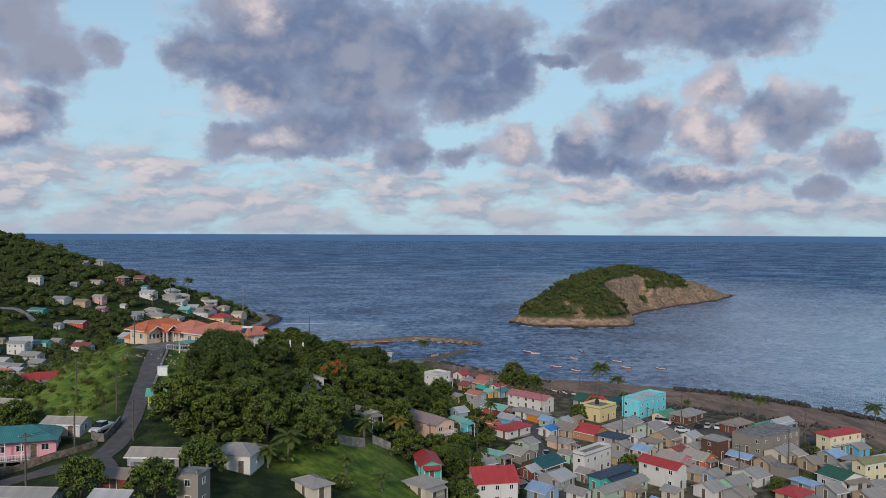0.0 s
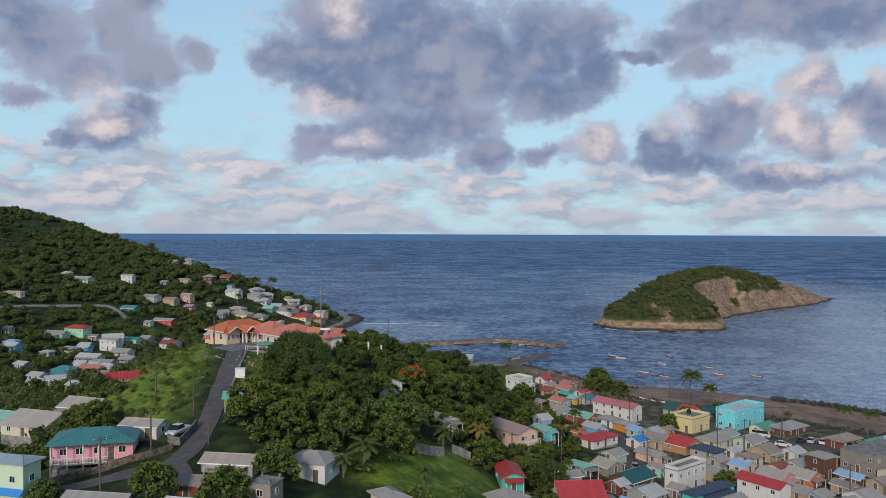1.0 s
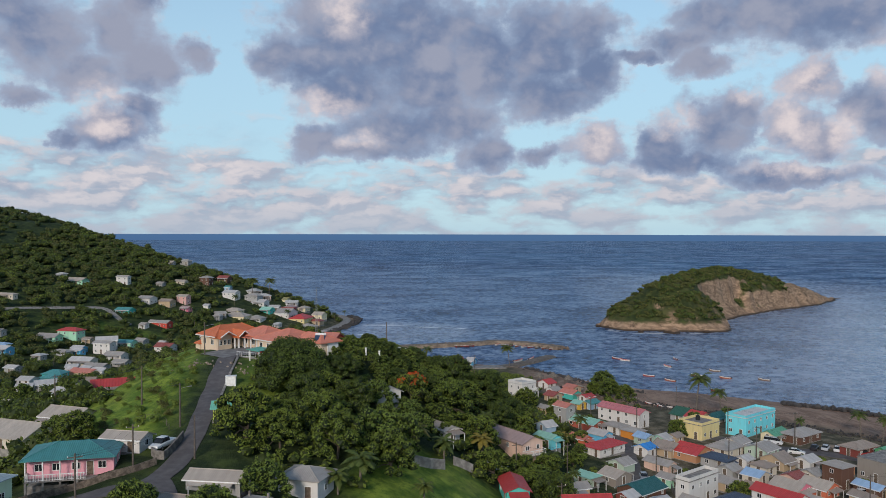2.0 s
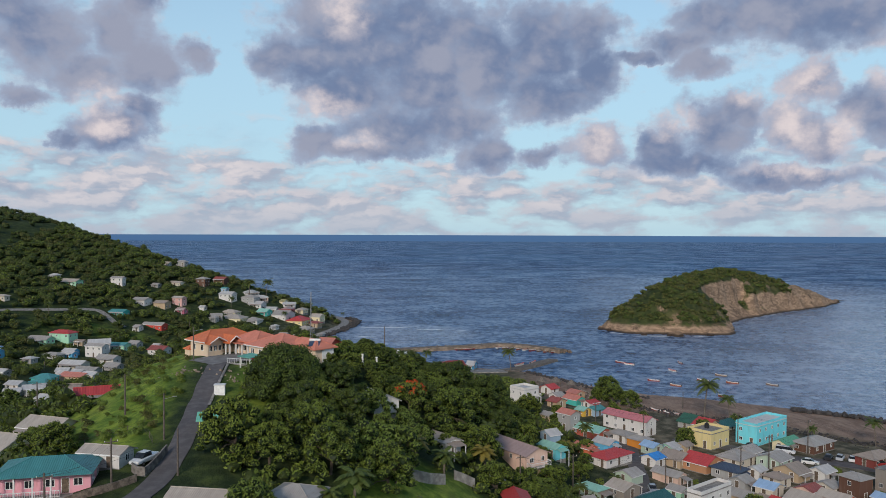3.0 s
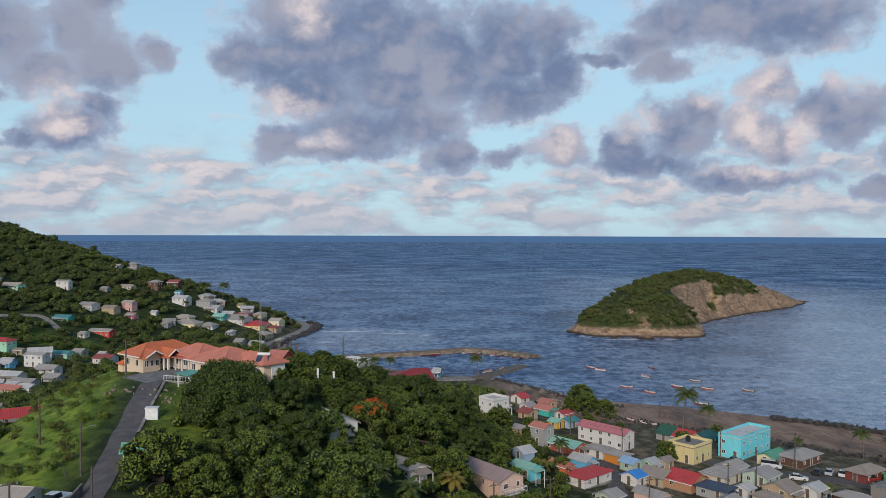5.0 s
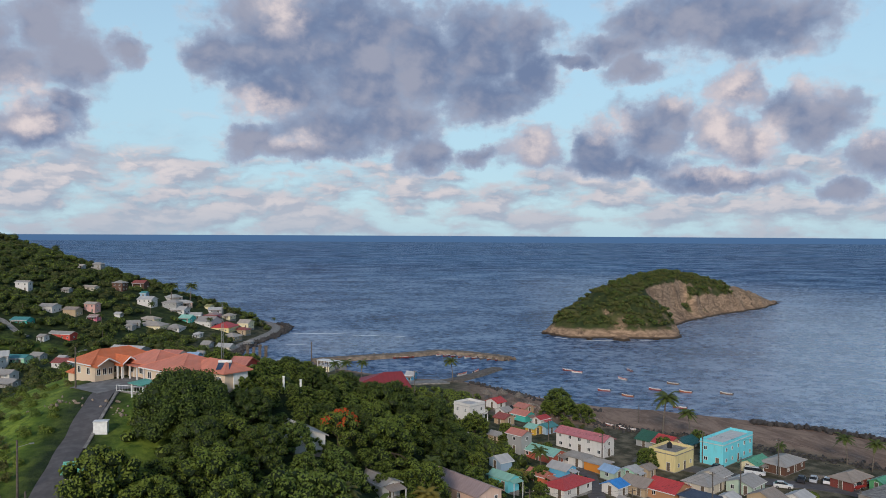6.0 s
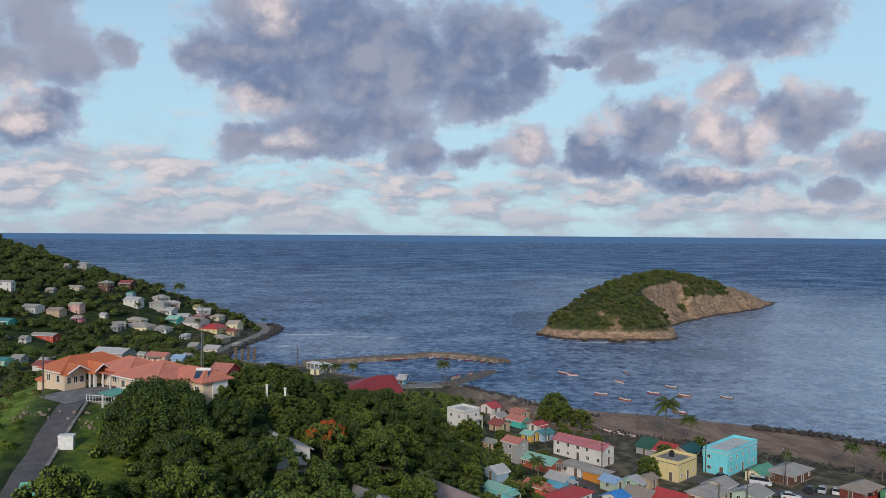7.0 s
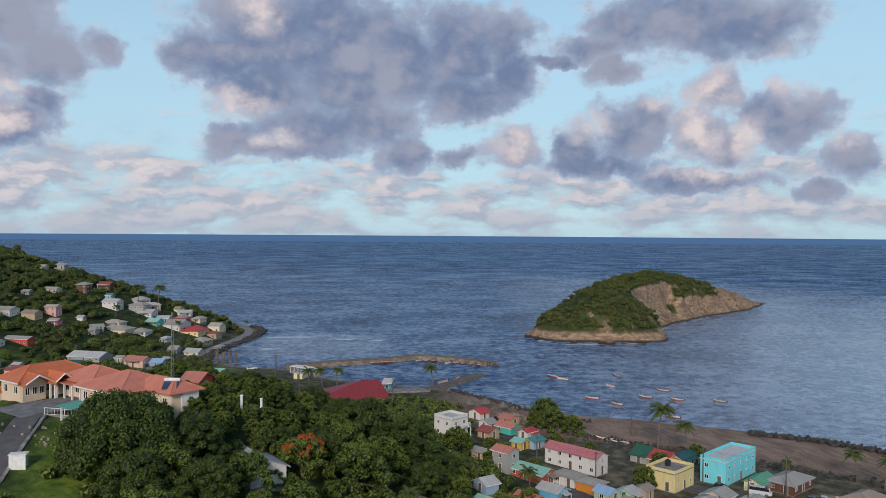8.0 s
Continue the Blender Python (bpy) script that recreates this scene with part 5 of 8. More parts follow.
def pink_house():
    root = new("house")
    root.matrix_world = pose(-55.3, 125.4, 24.2, 0, 0, 14)
    pink, roof = paint("pink", WALLS["pink"], 0.15), sheet_roof("teal_roof", (0.055, 0.205, 0.205), 0.15)
    w, d, h = 11.6, 6.2, 2.75
    block(root, w + 0.1, d + 0.1, -3.5, -1.2, CONCRETE, "plinth")
    block(root, w, d, -0.15, h, pink)
    hip_roof(root, w, d + 1.6, h, 1.55, roof, pose(0, -0.5, 0), 0.55)
    bm = bmesh.new()
    box(bm, -w / 2, -d / 2 - 1.6, -0.32, w / 2, d / 2, -0.15, None, 0.02)
    part("floor_slab", bm, CONCRETE, root)
    for k in range(6):
        bm = bmesh.new()
        x = -w / 2 + 0.15 + k * (w - 0.3) / 5
        box(bm, x - 0.14, -d / 2 - 1.5, -3.6, x + 0.14, -d / 2 - 1.22, -0.32)
        part("stilt", bm, CONCRETE, root)
        bm = bmesh.new()
        box(bm, x - 0.08, -d / 2 - 1.48, -0.15, x + 0.08, -d / 2 - 1.32, h)
        if k < 4:
            part("porch_post", bm, TRIM, root)
        else:
            bm.free()
    railing(root, -w / 2 + 0.1, -d / 2 - 1.5, w / 2 - 3.6, -d / 2 - 1.5, -0.15, 0.9, None, 0.2)
    railing(root, -w / 2 + 0.1, -d / 2 - 1.5, -w / 2 + 0.1, -d / 2, -0.15, 0.9, None, 0.2)
    for x in (-4.2, -1.9, 0.7, 4.2):
        add_window(root, x, -d / 2, 0.85, 0, 1.15, 1.05)
    add_door(root, 2.6, -d / 2, -0.1, 0)
    for y in (-1.5, 1.4):
        add_window(root, w / 2, y, 0.85, 90, 1.0, 1.05)
        add_window(root, -w / 2, y, 0.85, 270, 1.0, 1.05)
    KEEP.append((-53.8, 125, 8.0))
    KEEP.append((-50, 119, 5.0))
    KEEP.append((-57, 118, 4.0))
    return tagged(root, "pink bungalow on stilts with teal hipped roof and white verandah", "house")


pink_house()


def big_red_roof():
    root = new("market_hall")
    root.matrix_world = pose(-6.0, 328, 0.6, 0, 0, 10)
    block(root, 24, 13, -2, 3.0, paint("market_wall", (0.50, 0.47, 0.42), 0.4))
    bm = bmesh.new()
    foot = [bm.verts.new(p) for p in ((-13.2, -7.7, 2.9), (13.2, -7.7, 2.9), (13.2, 7.7, 2.9), (-13.2, 7.7, 2.9))]
    eave = [bm.verts.new(v.co + Vector((0, 0, 0.2))) for v in foot]
    a, b = bm.verts.new((4.5, 0, 8.0)), bm.verts.new((10.8, 0, 8.0))
    bm.faces.new(foot[::-1])
    for i in range(4):
        bm.faces.new((foot[i], foot[(i + 1) % 4], eave[(i + 1) % 4], eave[i]))
    for f in ((eave[0], eave[1], b, a), (eave[1], eave[2], b), (eave[2], eave[3], a, b), (eave[3], eave[0], a)):
        bm.faces.new(f)
    part("roof", bm, sheet_roof("maroon", (0.235, 0.035, 0.040), 0.15), root)
    for k in range(7):
        add_window(root, -10.5 + 3.5 * k, -6.5, 1.0, 0, 1.4, 1.2)
    KEEP.append((-5, 330, 13))
    return tagged(root, "large hall with dark red hipped roof by the harbour", "hall")


big_red_roof()


def ruin():
    root = new("ruin")
    root.matrix_world = pose(-62.5, 419, 0.4, 0, 0, 10)
    for k, (x, h) in enumerate(((-4.4, 5.5), (-1.6, 4.6), (1.2, 5.6), (4.0, 5.0))):
        bm = bmesh.new()
        box(bm, x - 0.7, -0.8, -1, x + 0.7, 0.8, h, None, 0.12)
        box(bm, x - 0.85, -0.95, h - 0.5, x + 0.85, 0.95, h - 0.2)
        part("pier", bm, plain("ruin_stone", (0.13, 0.105, 0.085), 0.95, 0, 0.4, 0.9), root)
    return tagged(root, "row of dark roofless stone piers by the shore", "ruin")


ruin()


def long_shed(x, y, turn, w, label):
    root = new("market_stall")
    root.matrix_world = pose(x, y, gz(x, y) + 0.1, 0, 0, turn)
    block(root, w + 0.6, 4.4, 2.7, 2.95, TRIM, "roof")
    for k in range(int(w / 2.2) + 1):
        for sy in (-1, 1):
            bm = bmesh.new()
            px = -w / 2 + k * 2.2
            box(bm, px - 0.1, sy * 1.9 - 0.1, -1, px + 0.1, sy * 1.9 + 0.1, 2.7)
            part("pillar", bm, TRIM, root)
    block(root, w, 3.6, -1, 0.9, paint("stall_wall", (0.25, 0.24, 0.24), 0.3), "counter_wall")
    return tagged(root, label, "market stall")


long_shed(-25, 388, -38, 14, "long open white concrete stall by the harbour")


def gate_post(x, y, h, label="white square gate post beside the hall garden"):
    bm = bmesh.new()
    box(bm, -0.18, -0.18, -0.6, 0.18, 0.18, h, None, 0.03)
    box(bm, -0.24, -0.24, h, 0.24, 0.24, h + 0.12, None, 0.03)
    ob = part("gate_post", bm, TRIM)
    ob.matrix_world = pose(x, y, gz(x, y))
    return tagged(ob, label, "gate post")


gate_post(-18.8, 183.6, 2.3)
gate_post(-16.0, 185.5, 2.3)
for p in ((-18, 181.5), (-16, 182)):
    KEEP.append((*p, 1.6))


def fence(pts, label, high=1.2, material=None, gap=2.0):
    root = new("fence")
    line = smooth_line(pts, gap)
    x0, y0 = line[0]
    z0 = gz(x0, y0)
    root.matrix_world = pose(x0, y0, z0)
    tops = []
    for x, y in line:
        z = gz(x, y)
        tops.append(Vector((x - x0, y - y0, z - z0 + high)))
        b2 = bmesh.new()
        tube(b2, tops[-1] - Vector((0, 0, high + 0.4)), tops[-1], 0.05, 0.045, 5)
        part("post", b2, material or STEEL, root)
    for a, b in zip(tops, tops[1:]):
        for dz in (0.05, 0.45, 0.85):
            b2 = bmesh.new()
            tube(b2, a - Vector((0, 0, dz)), b - Vector((0, 0, dz)), 0.018, 0.018, 4, False)
            part("rail", b2, material or STEEL, root)
    return tagged(root, label, "fence")


fence([(-27, 178.5), (-24, 180.5), (-19.3, 183.5)], "thin dark metal fence by the hall garden", 1.7, WIRE, 1.2)
fence([(-15.5, 186), (-12, 188), (-9, 189)], "thin dark metal fence by the hall garden", 1.7, WIRE, 1.2)
fence([(-61, 141), (-55, 143), (-49, 142), (-46, 138)], "sagging wire fence across the meadow", 1.1, POLE, 3.0)


def white_railing():
    root = new("railing")
    root.matrix_world = pose(-44.6, 173.6, 33.25, 0, 0, -20)
    railing(root, 0, 0, 6.2, 0, 0, 1.0, None, 0.55, "rail")
    railing(root, 6.2, 0, 7.2, 2.6, 0, 1.0, None, 0.55, "rail")
    block(root, 6.6, 0.3, -2.0, 0.05, CONCRETE, "kerb", pose(3.1, 0, 0))
    return tagged(root, "white-painted railing round the forecourt edge", "railing")


white_railing()


def white_box():
    bm = bmesh.new()
    box(bm, -0.95, -0.6, -1.2, 0.95, 0.6, 1.35, None, 0.04)
    box(bm, -1.05, -0.7, 1.35, 1.05, 0.7, 1.45, None, 0.02)
    ob = part("utility_cabinet", bm, TRIM)
    ob.matrix_world = pose(-41.4, 157.8, gz(-41.4, 157.8) + 0.3, 0, 0, 8)
    KEEP.append((-41, 157, 3.5))
    KEEP.append((-40, 168, 4.0))
    return tagged(ob, "plain white concrete cabinet beside the road", "cabinet")


white_box()


def garden_wall(pts, high, label, material=None):
    line = smooth_line(pts, 1.5)
    co = []
    d = np.gradient(line, axis=0)
    d /= np.linalg.norm(d, axis=1)[:, None]
    side = np.stack([d[:, 1], -d[:, 0]], -1) * 0.12
    g = ground_z(line[:, 0], line[:, 1])
    rows = [np.column_stack([line - side, g - 1]), np.column_stack([line - side, g + high]), np.column_stack([line + side, g + high]), np.column_stack([line + side, g - 1])]
    co = np.stack(rows, 1)
    n = len(line)
    i = (np.arange(n - 1)[:, None] * 4 + np.arange(3)).ravel()
    me = bpy.data.meshes.new("garden_wall")
    me.from_pydata(co.reshape(-1, 3).tolist(), [], np.stack([i, i + 4, i + 5, i + 1], -1).tolist() + [[0, 1, 2, 3], [4 * n - 1, 4 * n - 2, 4 * n - 3, 4 * n - 4]])
    me.materials.append(material or BLOCKWORK)
    return tagged(new("garden_wall", me), label, "wall")


garden_wall([(-64, 119.5), (-58, 118.8), (-52, 119.2), (-46.5, 121.5), (-43.2, 125)], 1.0, "low rough stone wall along the near road", plain("rubble_wall", (0.15, 0.12, 0.095), 0.95, 0, 0.5, 1.6))
garden_wall([(-45, 128), (-42.6, 126.5), (-42.3, 134)], 1.3, "low grey block wall round a parking bay")
garden_wall([(-7, 140.8), (-3.5, 142.6), (-1, 145)], 1.7, "pale concrete retaining wall under the trees", CONCRETE)
garden_wall([(0.5, 149), (4, 151.5)], 1.6, "pale concrete retaining wall under the trees", CONCRETE)
garden_wall([(7, 160), (13, 166), (18, 172)], 1.3, "white terrace wall beside the steps", TRIM)
garden_wall([(48.5, 168), (48.5, 182), (49.5, 186)], 1.1, "grey block wall along the lane")
garden_wall([(100, 218), (112, 214), (121, 206)], 1.0, "low block wall behind the beach")

# ---------------------------------------------------------------- houses: x, y, foot, turn, width, depth, eaves, wall, roof, form, ridge, storeys
# bay village
house(85.7, 235.4, 2.3, 40, 16.1, 6.1, 5.4, "cyan", "white", "flat", "x", 2, parapet=True)
house(88.8, 226.4, 2.3, 40, 7.4, 4.0, 2.2, "cream", "green", "gable", "x", 1)
house(95.6, 226.0, 2.3, 36, 9.9, 6.2, 2.2, "brown", "grey", "hip", "x", 1)
house(69.2, 229.7, 2.4, 40, 8.7, 7.2, 4.1, "yellow", "dirty", "flat", "x", 1, parapet=True, tank=True)
house(51.1, 243.6, 2.6, 40, 4.6, 15.1, 4.3, "white", "pink", "gable", "y", 2)
house(38.4, 233.9, 3.5, 40, 5.1, 9.9, 2.2, "brick", "mint", "gable", "y", 1)
house(32.8, 237.5, 4.2, 40, 4.0, 4.8, 5.0, "stone", "salmon", "gable", "y", 2)
house(40.7, 260.5, 2.8, 40, 3.2, 3.2, 2.2, "ochre", "mint", "gable", "y", 1)
house(44.7, 262.1, 2.7, 40, 4.6, 3.7, 2.2, "slateblue", "teal", "gable", "x", 1)
house(45.2, 272.5, 2.4, 40, 4.2, 3.2, 2.2, "white", "red", "gable", "x", 1)
house(40.7, 278.7, 2.4, 40, 4.2, 5.8, 2.2, "teal", "salmon", "gable", "y", 1)
house(33.8, 270.1, 3.4, 40, 4.3, 4.1, 2.2, "tan", "rust", "gable", "y", 1)
house(35.1, 298.0, 2.1, 40, 4.1, 4.8, 2.2, "white", "red", "gable", "x", 1)
house(23.2, 267.4, 5.0, 40, 6.4, 6.4, 5.0, "white", "pale", "flat", "y", 2, parapet=True, balcony=True)
house(49.8, 225.4, 2.9, 40, 4.0, 5.3, 2.2, "orange", "grey", "hip", "x", 1)
house(46.0, 230.3, 3.1, 40, 4.3, 5.9, 2.2, "white", "dirty", "hip", "x", 1)
house(39.7, 219.1, 3.8, 40, 3.8, 5.2, 2.2, "blue", "pale", "gable", "y", 1)
house(38.5, 207.6, 3.8, 40, 9.8, 5.4, 2.2, "white", "red", "hip", "x", 1)
house(40.2, 195.1, 3.1, 40, 4.1, 4.5, 2.2, "sage", "grey", "gable", "x", 1)
house(49.2, 209.2, 2.8, 40, 3.7, 4.3, 2.2, "white", "azure", "gable", "x", 1)
house(50.0, 197.9, 2.4, 40, 3.5, 6.8, 2.2, "blush", "grey", "gable", "y", 1)
house(55.3, 211.0, 2.5, 40, 5.5, 6.0, 2.2, "tan", "greyrust", "gable", "y", 1)
house(60.6, 207.6, 2.5, 40, 6.9, 6.6, 2.2, "adobe", "red", "gable", "y", 1)
house(65.0, 201.5, 2.4, 40, 4.7, 6.7, 2.2, "stone", "navy", "hip", "x", 1)
house(70.1, 211.7, 2.4, 40, 7.3, 6.0, 2.2, "ivory", "grey", "hip", "x", 1)
house(79.2, 210.8, 2.4, 40, 6.4, 5.9, 2.2, "sage", "grey", "gable", "x", 1)
house(79.0, 200.5, 2.5, 36, 4.9, 6.2, 2.2, "tan", "greyrust", "gable", "x", 1)
house(86.1, 200.7, 2.4, 36, 4.5, 4.0, 2.2, "white", "pale", "gable", "x", 1)
house(86.6, 186.5, 2.4, 30, 4.3, 4.8, 5.0, "brown", "grey", "hip", "x", 2)
house(104.8, 212.9, 2.3, 30, 8.3, 5.0, 2.2, "redbrown", "greyrust", "hip", "x", 1)
house(111.2, 210.5, 2.2, 30, 6.3, 3.4, 2.2, "green", "green", "gable", "x", 1)
house(118.0, 212.8, 2.2, 30, 7.9, 3.2, 2.8, "cyan", "pale", "gable", "x", 1)
house(103.6, 193.2, 2.4, 30, 16.7, 8.8, 5.0, "block", "dirty", "flat", "x", 2)
house(65.6, 167.2, 2.4, 36, 3.9, 9.8, 5.0, "white", "red", "gable", "y", 2)
house(73.6, 180.6, 2.4, 36, 5.6, 6.4, 2.2, "rose", "beige", "gable", "y", 1)
house(80.0, 181.2, 2.4, 36, 5.4, 6.0, 2.2, "coral", "beige", "gable", "y", 1)
house(52.2, 176.7, 2.4, 40, 10.9, 3.3, 5.4, "white", "dirty", "flat", "x", 2, parapet=True)
house(54.3, 167.5, 2.5, 35, 13.0, 3.2, 3.1, "teal", "navy", "hip", "x", 1)
house(53.9, 160.8, 2.7, 35, 15.0, 3.2, 2.2, "sage", "grey", "gable", "x", 1)
house(48.9, 186.8, 2.3, 40, 3.2, 3.5, 2.2, "mintwall", "grey", "gable", "y", 1)
house(40.2, 175.6, 3.5, 40, 8.4, 6.2, 2.2, "brown", "darkteal", "gable", "x", 1)
house(23.6, 146.8, 6.9, 6, 8.2, 8.0, 5.0, "white", "red", "gable", "x", 2)
house(29.3, 181.0, 4.4, 40, 3.2, 5.3, 2.2, "sage", "mint", "hip", "x", 1)
house(24.4, 164.7, 7.1, 20, 4.9, 3.2, 2.2, "tan", "grey", "gable", "x", 1)
house(11.2, 148.9, 12.1, 6, 4.0, 8.0, 2.7, "teal", "red", "gable", "y", 1)
house(9.7, 136.0, 12.2, 40, 4.9, 5.4, 2.2, "ivory", "grey", "hip", "x", 1)
house(-8.5, 114.6, 19.5, 35, 3.2, 5.1, 2.2, "ivory", "grey", "hip", "x", 1)
house(12.2, 177.0, 11.4, 35, 5.4, 15.7, 5.0, "blush", "pinkgrey", "gable", "y", 2, balcony=True)
house(23.5, 200.8, 7.1, 38, 3.2, 5.6, 2.8, "cyan", "mint", "gable", "y", 1)
house(16.1, 231.2, 9.0, 30, 3.2, 5.0, 2.2, "stone", "grey", "hip", "x", 1)
house(24.7, 213.7, 7.3, 30, 3.2, 4.2, 2.2, "slateblue", "pale", "gable", "x", 1)
house(-1.5, 163.4, 19.2, 35, 3.2, 6.6, 2.2, "white", "grey", "gable", "y", 1)
house(122.0, 190.4, 2.2, 20, 11.6, 4.3, 5.0, "cream", "red", "hip", "x", 2, balcony=True)
house(124.7, 187.1, 2.2, 20, 4.1, 4.6, 2.2, "blue", "grey", "gable", "x", 1)
house(113.7, 164.9, 2.4, 20, 8.2, 3.2, 5.0, "cream", "olive", "gable", "x", 2)
house(104.5, 161.6, 2.4, 20, 7.3, 6.3, 3.1, "white", "darkgreen", "gable", "y", 1)
house(86.4, 167.1, 2.4, 30, 4.9, 6.5, 2.2, "white", "grey", "gable", "x", 1)
house(80.0, 162.2, 2.4, 30, 6.1, 4.7, 2.2, "mintwall", "grey", "gable", "x", 1)
house(90.9, 180.8, 2.4, 30, 3.2, 5.9, 2.2, "brown", "skyblue", "gable", "y", 1)
house(86.1, 174.1, 2.4, 30, 3.2, 4.8, 2.2, "tan", "greyrust", "gable", "y", 1)
house(96.6, 171.2, 2.4, 30, 3.3, 5.3, 2.2, "block", "dirty", "flat", "x", 1)
house(103.2, 183.9, 2.4, 30, 7.4, 5.8, 2.2, "ivory", "grey", "gable", "x", 1)
house(95.4, 160.0, 2.4, 20, 3.2, 5.3, 2.2, "stone", "skyblue", "hip", "x", 1)
house(89.2, 153.8, 2.4, 30, 6.1, 4.8, 2.2, "tan", "red", "hip", "x", 1)
house(98.3, 155.1, 2.4, 20, 3.2, 5.1, 2.2, "stone", "grey", "gable", "x", 1)
house(72.8, 158.5, 2.4, 30, 4.4, 5.0, 2.2, "white", "grey", "gable", "x", 1)
house(75.1, 170.2, 2.4, 36, 4.2, 4.2, 2.2, "tan", "grey", "gable", "y", 1)
house(41.0, 165.9, 3.3, 40, 5.6, 5.8, 2.2, "stone", "pale", "gable", "x", 1)
house(43.4, 156.1, 3.1, 40, 3.2, 4.0, 2.2, "white", "grey", "gable", "y", 1)
house(58.4, 190.3, 2.3, 40, 3.2, 4.2, 2.2, "brown", "greyrust", "gable", "x", 1)
house(64.8, 193.3, 2.4, 40, 3.7, 3.9, 2.2, "stone", "grey", "gable", "x", 1)
house(69.2, 188.9, 2.4, 40, 4.5, 4.1, 2.2, "ivory", "skyblue", "gable", "y", 1)
house(125.1, 176.8, 2.3, 20, 6.9, 3.9, 2.2, "stone", "pale", "gable", "x", 1)
house(105.5, 175.7, 2.3, 20, 3.2, 4.9, 2.2, "tan", "greyrust", "gable", "x", 1)
house(73.9, 245.5, 2.2, 40, 7.1, 4.7, 2.2, "tan", "red", "gable", "y", 1)
house(79.2, 246.9, 2.1, 40, 6.8, 3.6, 2.2, "ivory", "darkteal", "gable", "x", 1)
house(71.0, 249.9, 2.1, 40, 7.1, 4.9, 2.2, "stone", "darkgreen", "gable", "y", 1)
house(56.5, 220.9, 2.4, 40, 3.2, 3.6, 2.2, "mintwall", "pale", "gable", "x", 1)
house(35.5, 282.2, 2.7, 35, 3.3, 4.3, 2.2, "white", "grey", "gable", "x", 1)
house(43.2, 290.5, 1.9, 35, 3.8, 4.8, 2.2, "tan", "salmon", "gable", "y", 1)
house(28.8, 246.0, 4.5, 40, 3.2, 4.8, 2.2, "tan", "grey", "gable", "y", 1)
house(33.4, 213.2, 4.2, 40, 3.2, 5.0, 2.2, "coral", "salmon", "gable", "y", 1)
house(60.4, 222.2, 2.4, 40, 3.2, 3.2, 2.2, "tan", "greyrust", "gable", "x", 1)
house(35.9, 169.9, 3.8, 40, 3.2, 3.3, 2.2, "redbrown", "pale", "gable", "x", 1)
house(41.7, 180.3, 3.0, 40, 3.8, 3.2, 2.2, "white", "pale", "gable", "x", 1)
house(35.8, 156.3, 3.8, 40, 4.6, 4.8, 2.2, "slateblue", "skyblue", "gable", "y", 1)
house(49.1, 171.0, 2.5, 40, 3.2, 3.2, 2.2, "stone", "grey", "gable", "y", 1)
house(74.9, 217.1, 2.4, 40, 5.2, 5.2, 2.2, "ivory", "grey", "gable", "x", 1)
house(71.1, 201.1, 2.4, 40, 3.2, 3.2, 2.2, "white", "pale", "gable", "x", 1)
house(82.4, 190.0, 2.4, 34, 3.5, 4.3, 2.2, "ivory", "grey", "gable", "x", 1)
house(77.4, 168.0, 2.4, 32, 4.2, 3.9, 2.2, "slateblue", "grey", "gable", "x", 1)
house(94.6, 176.1, 2.4, 28, 3.2, 4.4, 2.2, "tan", "greyrust", "gable", "x", 1)
house(105.4, 181.6, 2.4, 25, 3.2, 3.2, 2.2, "tan", "beige", "gable", "x", 1)
house(110.8, 170.3, 2.4, 20, 3.2, 4.2, 2.2, "stone", "grey", "gable", "x", 1)
house(110.1, 157.8, 2.4, 20, 4.2, 3.2, 2.2, "white", "grey", "gable", "x", 1)
house(104.5, 151.6, 2.4, 20, 4.8, 4.2, 2.2, "tan", "grey", "gable", "x", 1)
house(77.5, 154.7, 2.4, 30, 3.8, 4.8, 2.2, "stone", "greyrust", "gable", "x", 1)
house(69.3, 172.6, 2.4, 36, 3.2, 3.9, 2.2, "stone", "grey", "gable", "y", 1)
house(55.6, 160.1, 2.4, 38, 3.8, 3.8, 2.2, "tan", "greyrust", "gable", "y", 1)
house(64.1, 157.1, 2.5, 36, 3.3, 3.4, 2.2, "ivory", "grey", "gable", "y", 1)
house(30.0, 163.3, 4.3, 30, 3.2, 5.2, 2.2, "brown", "greyrust", "gable", "y", 1)
house(79.5, 212.9, 2.4, 38, 4.3, 3.2, 2.2, "white", "pale", "gable", "x", 1)
# small houses and sheds that fill the gaps
rng_fill = random.Random(31)
tries = 0
while tries < 2600:
    tries += 1
    x, y = rng_fill.uniform(36, 134), rng_fill.uniform(140, 246)
    if float(shore(x, y)) < 34 or gz(x, y) > 5 or y > (222 if x < 60 else 205 - 0.35 * (x - 60)):
        continue
    w, d = rng_fill.uniform(3.0, 6.2), rng_fill.uniform(3.2, 6.0)
    r = max(w, d) * 0.5
    k = table(KEEP, "keep")
    if not bool(((x - k[:, 0]) ** 2 + (y - k[:, 1]) ** 2 > (r + 0.8 + np.where(k[:, 2] == 3.0, 0.0, k[:, 2] * 0.9)) ** 2).all()):
        continue
    house(x, y, gz(x, y) + 0.2, rng_fill.choice((40, 38, 34)) - 0.12 * (x - 50) + 90 * rng_fill.randrange(2), w, d, 2.2,
          rng_fill.choice(("tan", "stone", "ivory", "sage", "brown", "block", "white", "slateblue", "blush", "adobe")),
          rng_fill.choice(("grey", "greyrust", "beige", "grey", "pale", "rust", "dirty", "beige", "skyblue", "greyrust")), rng_fill.choice(("gable", "gable", "hip")), "x", 1)
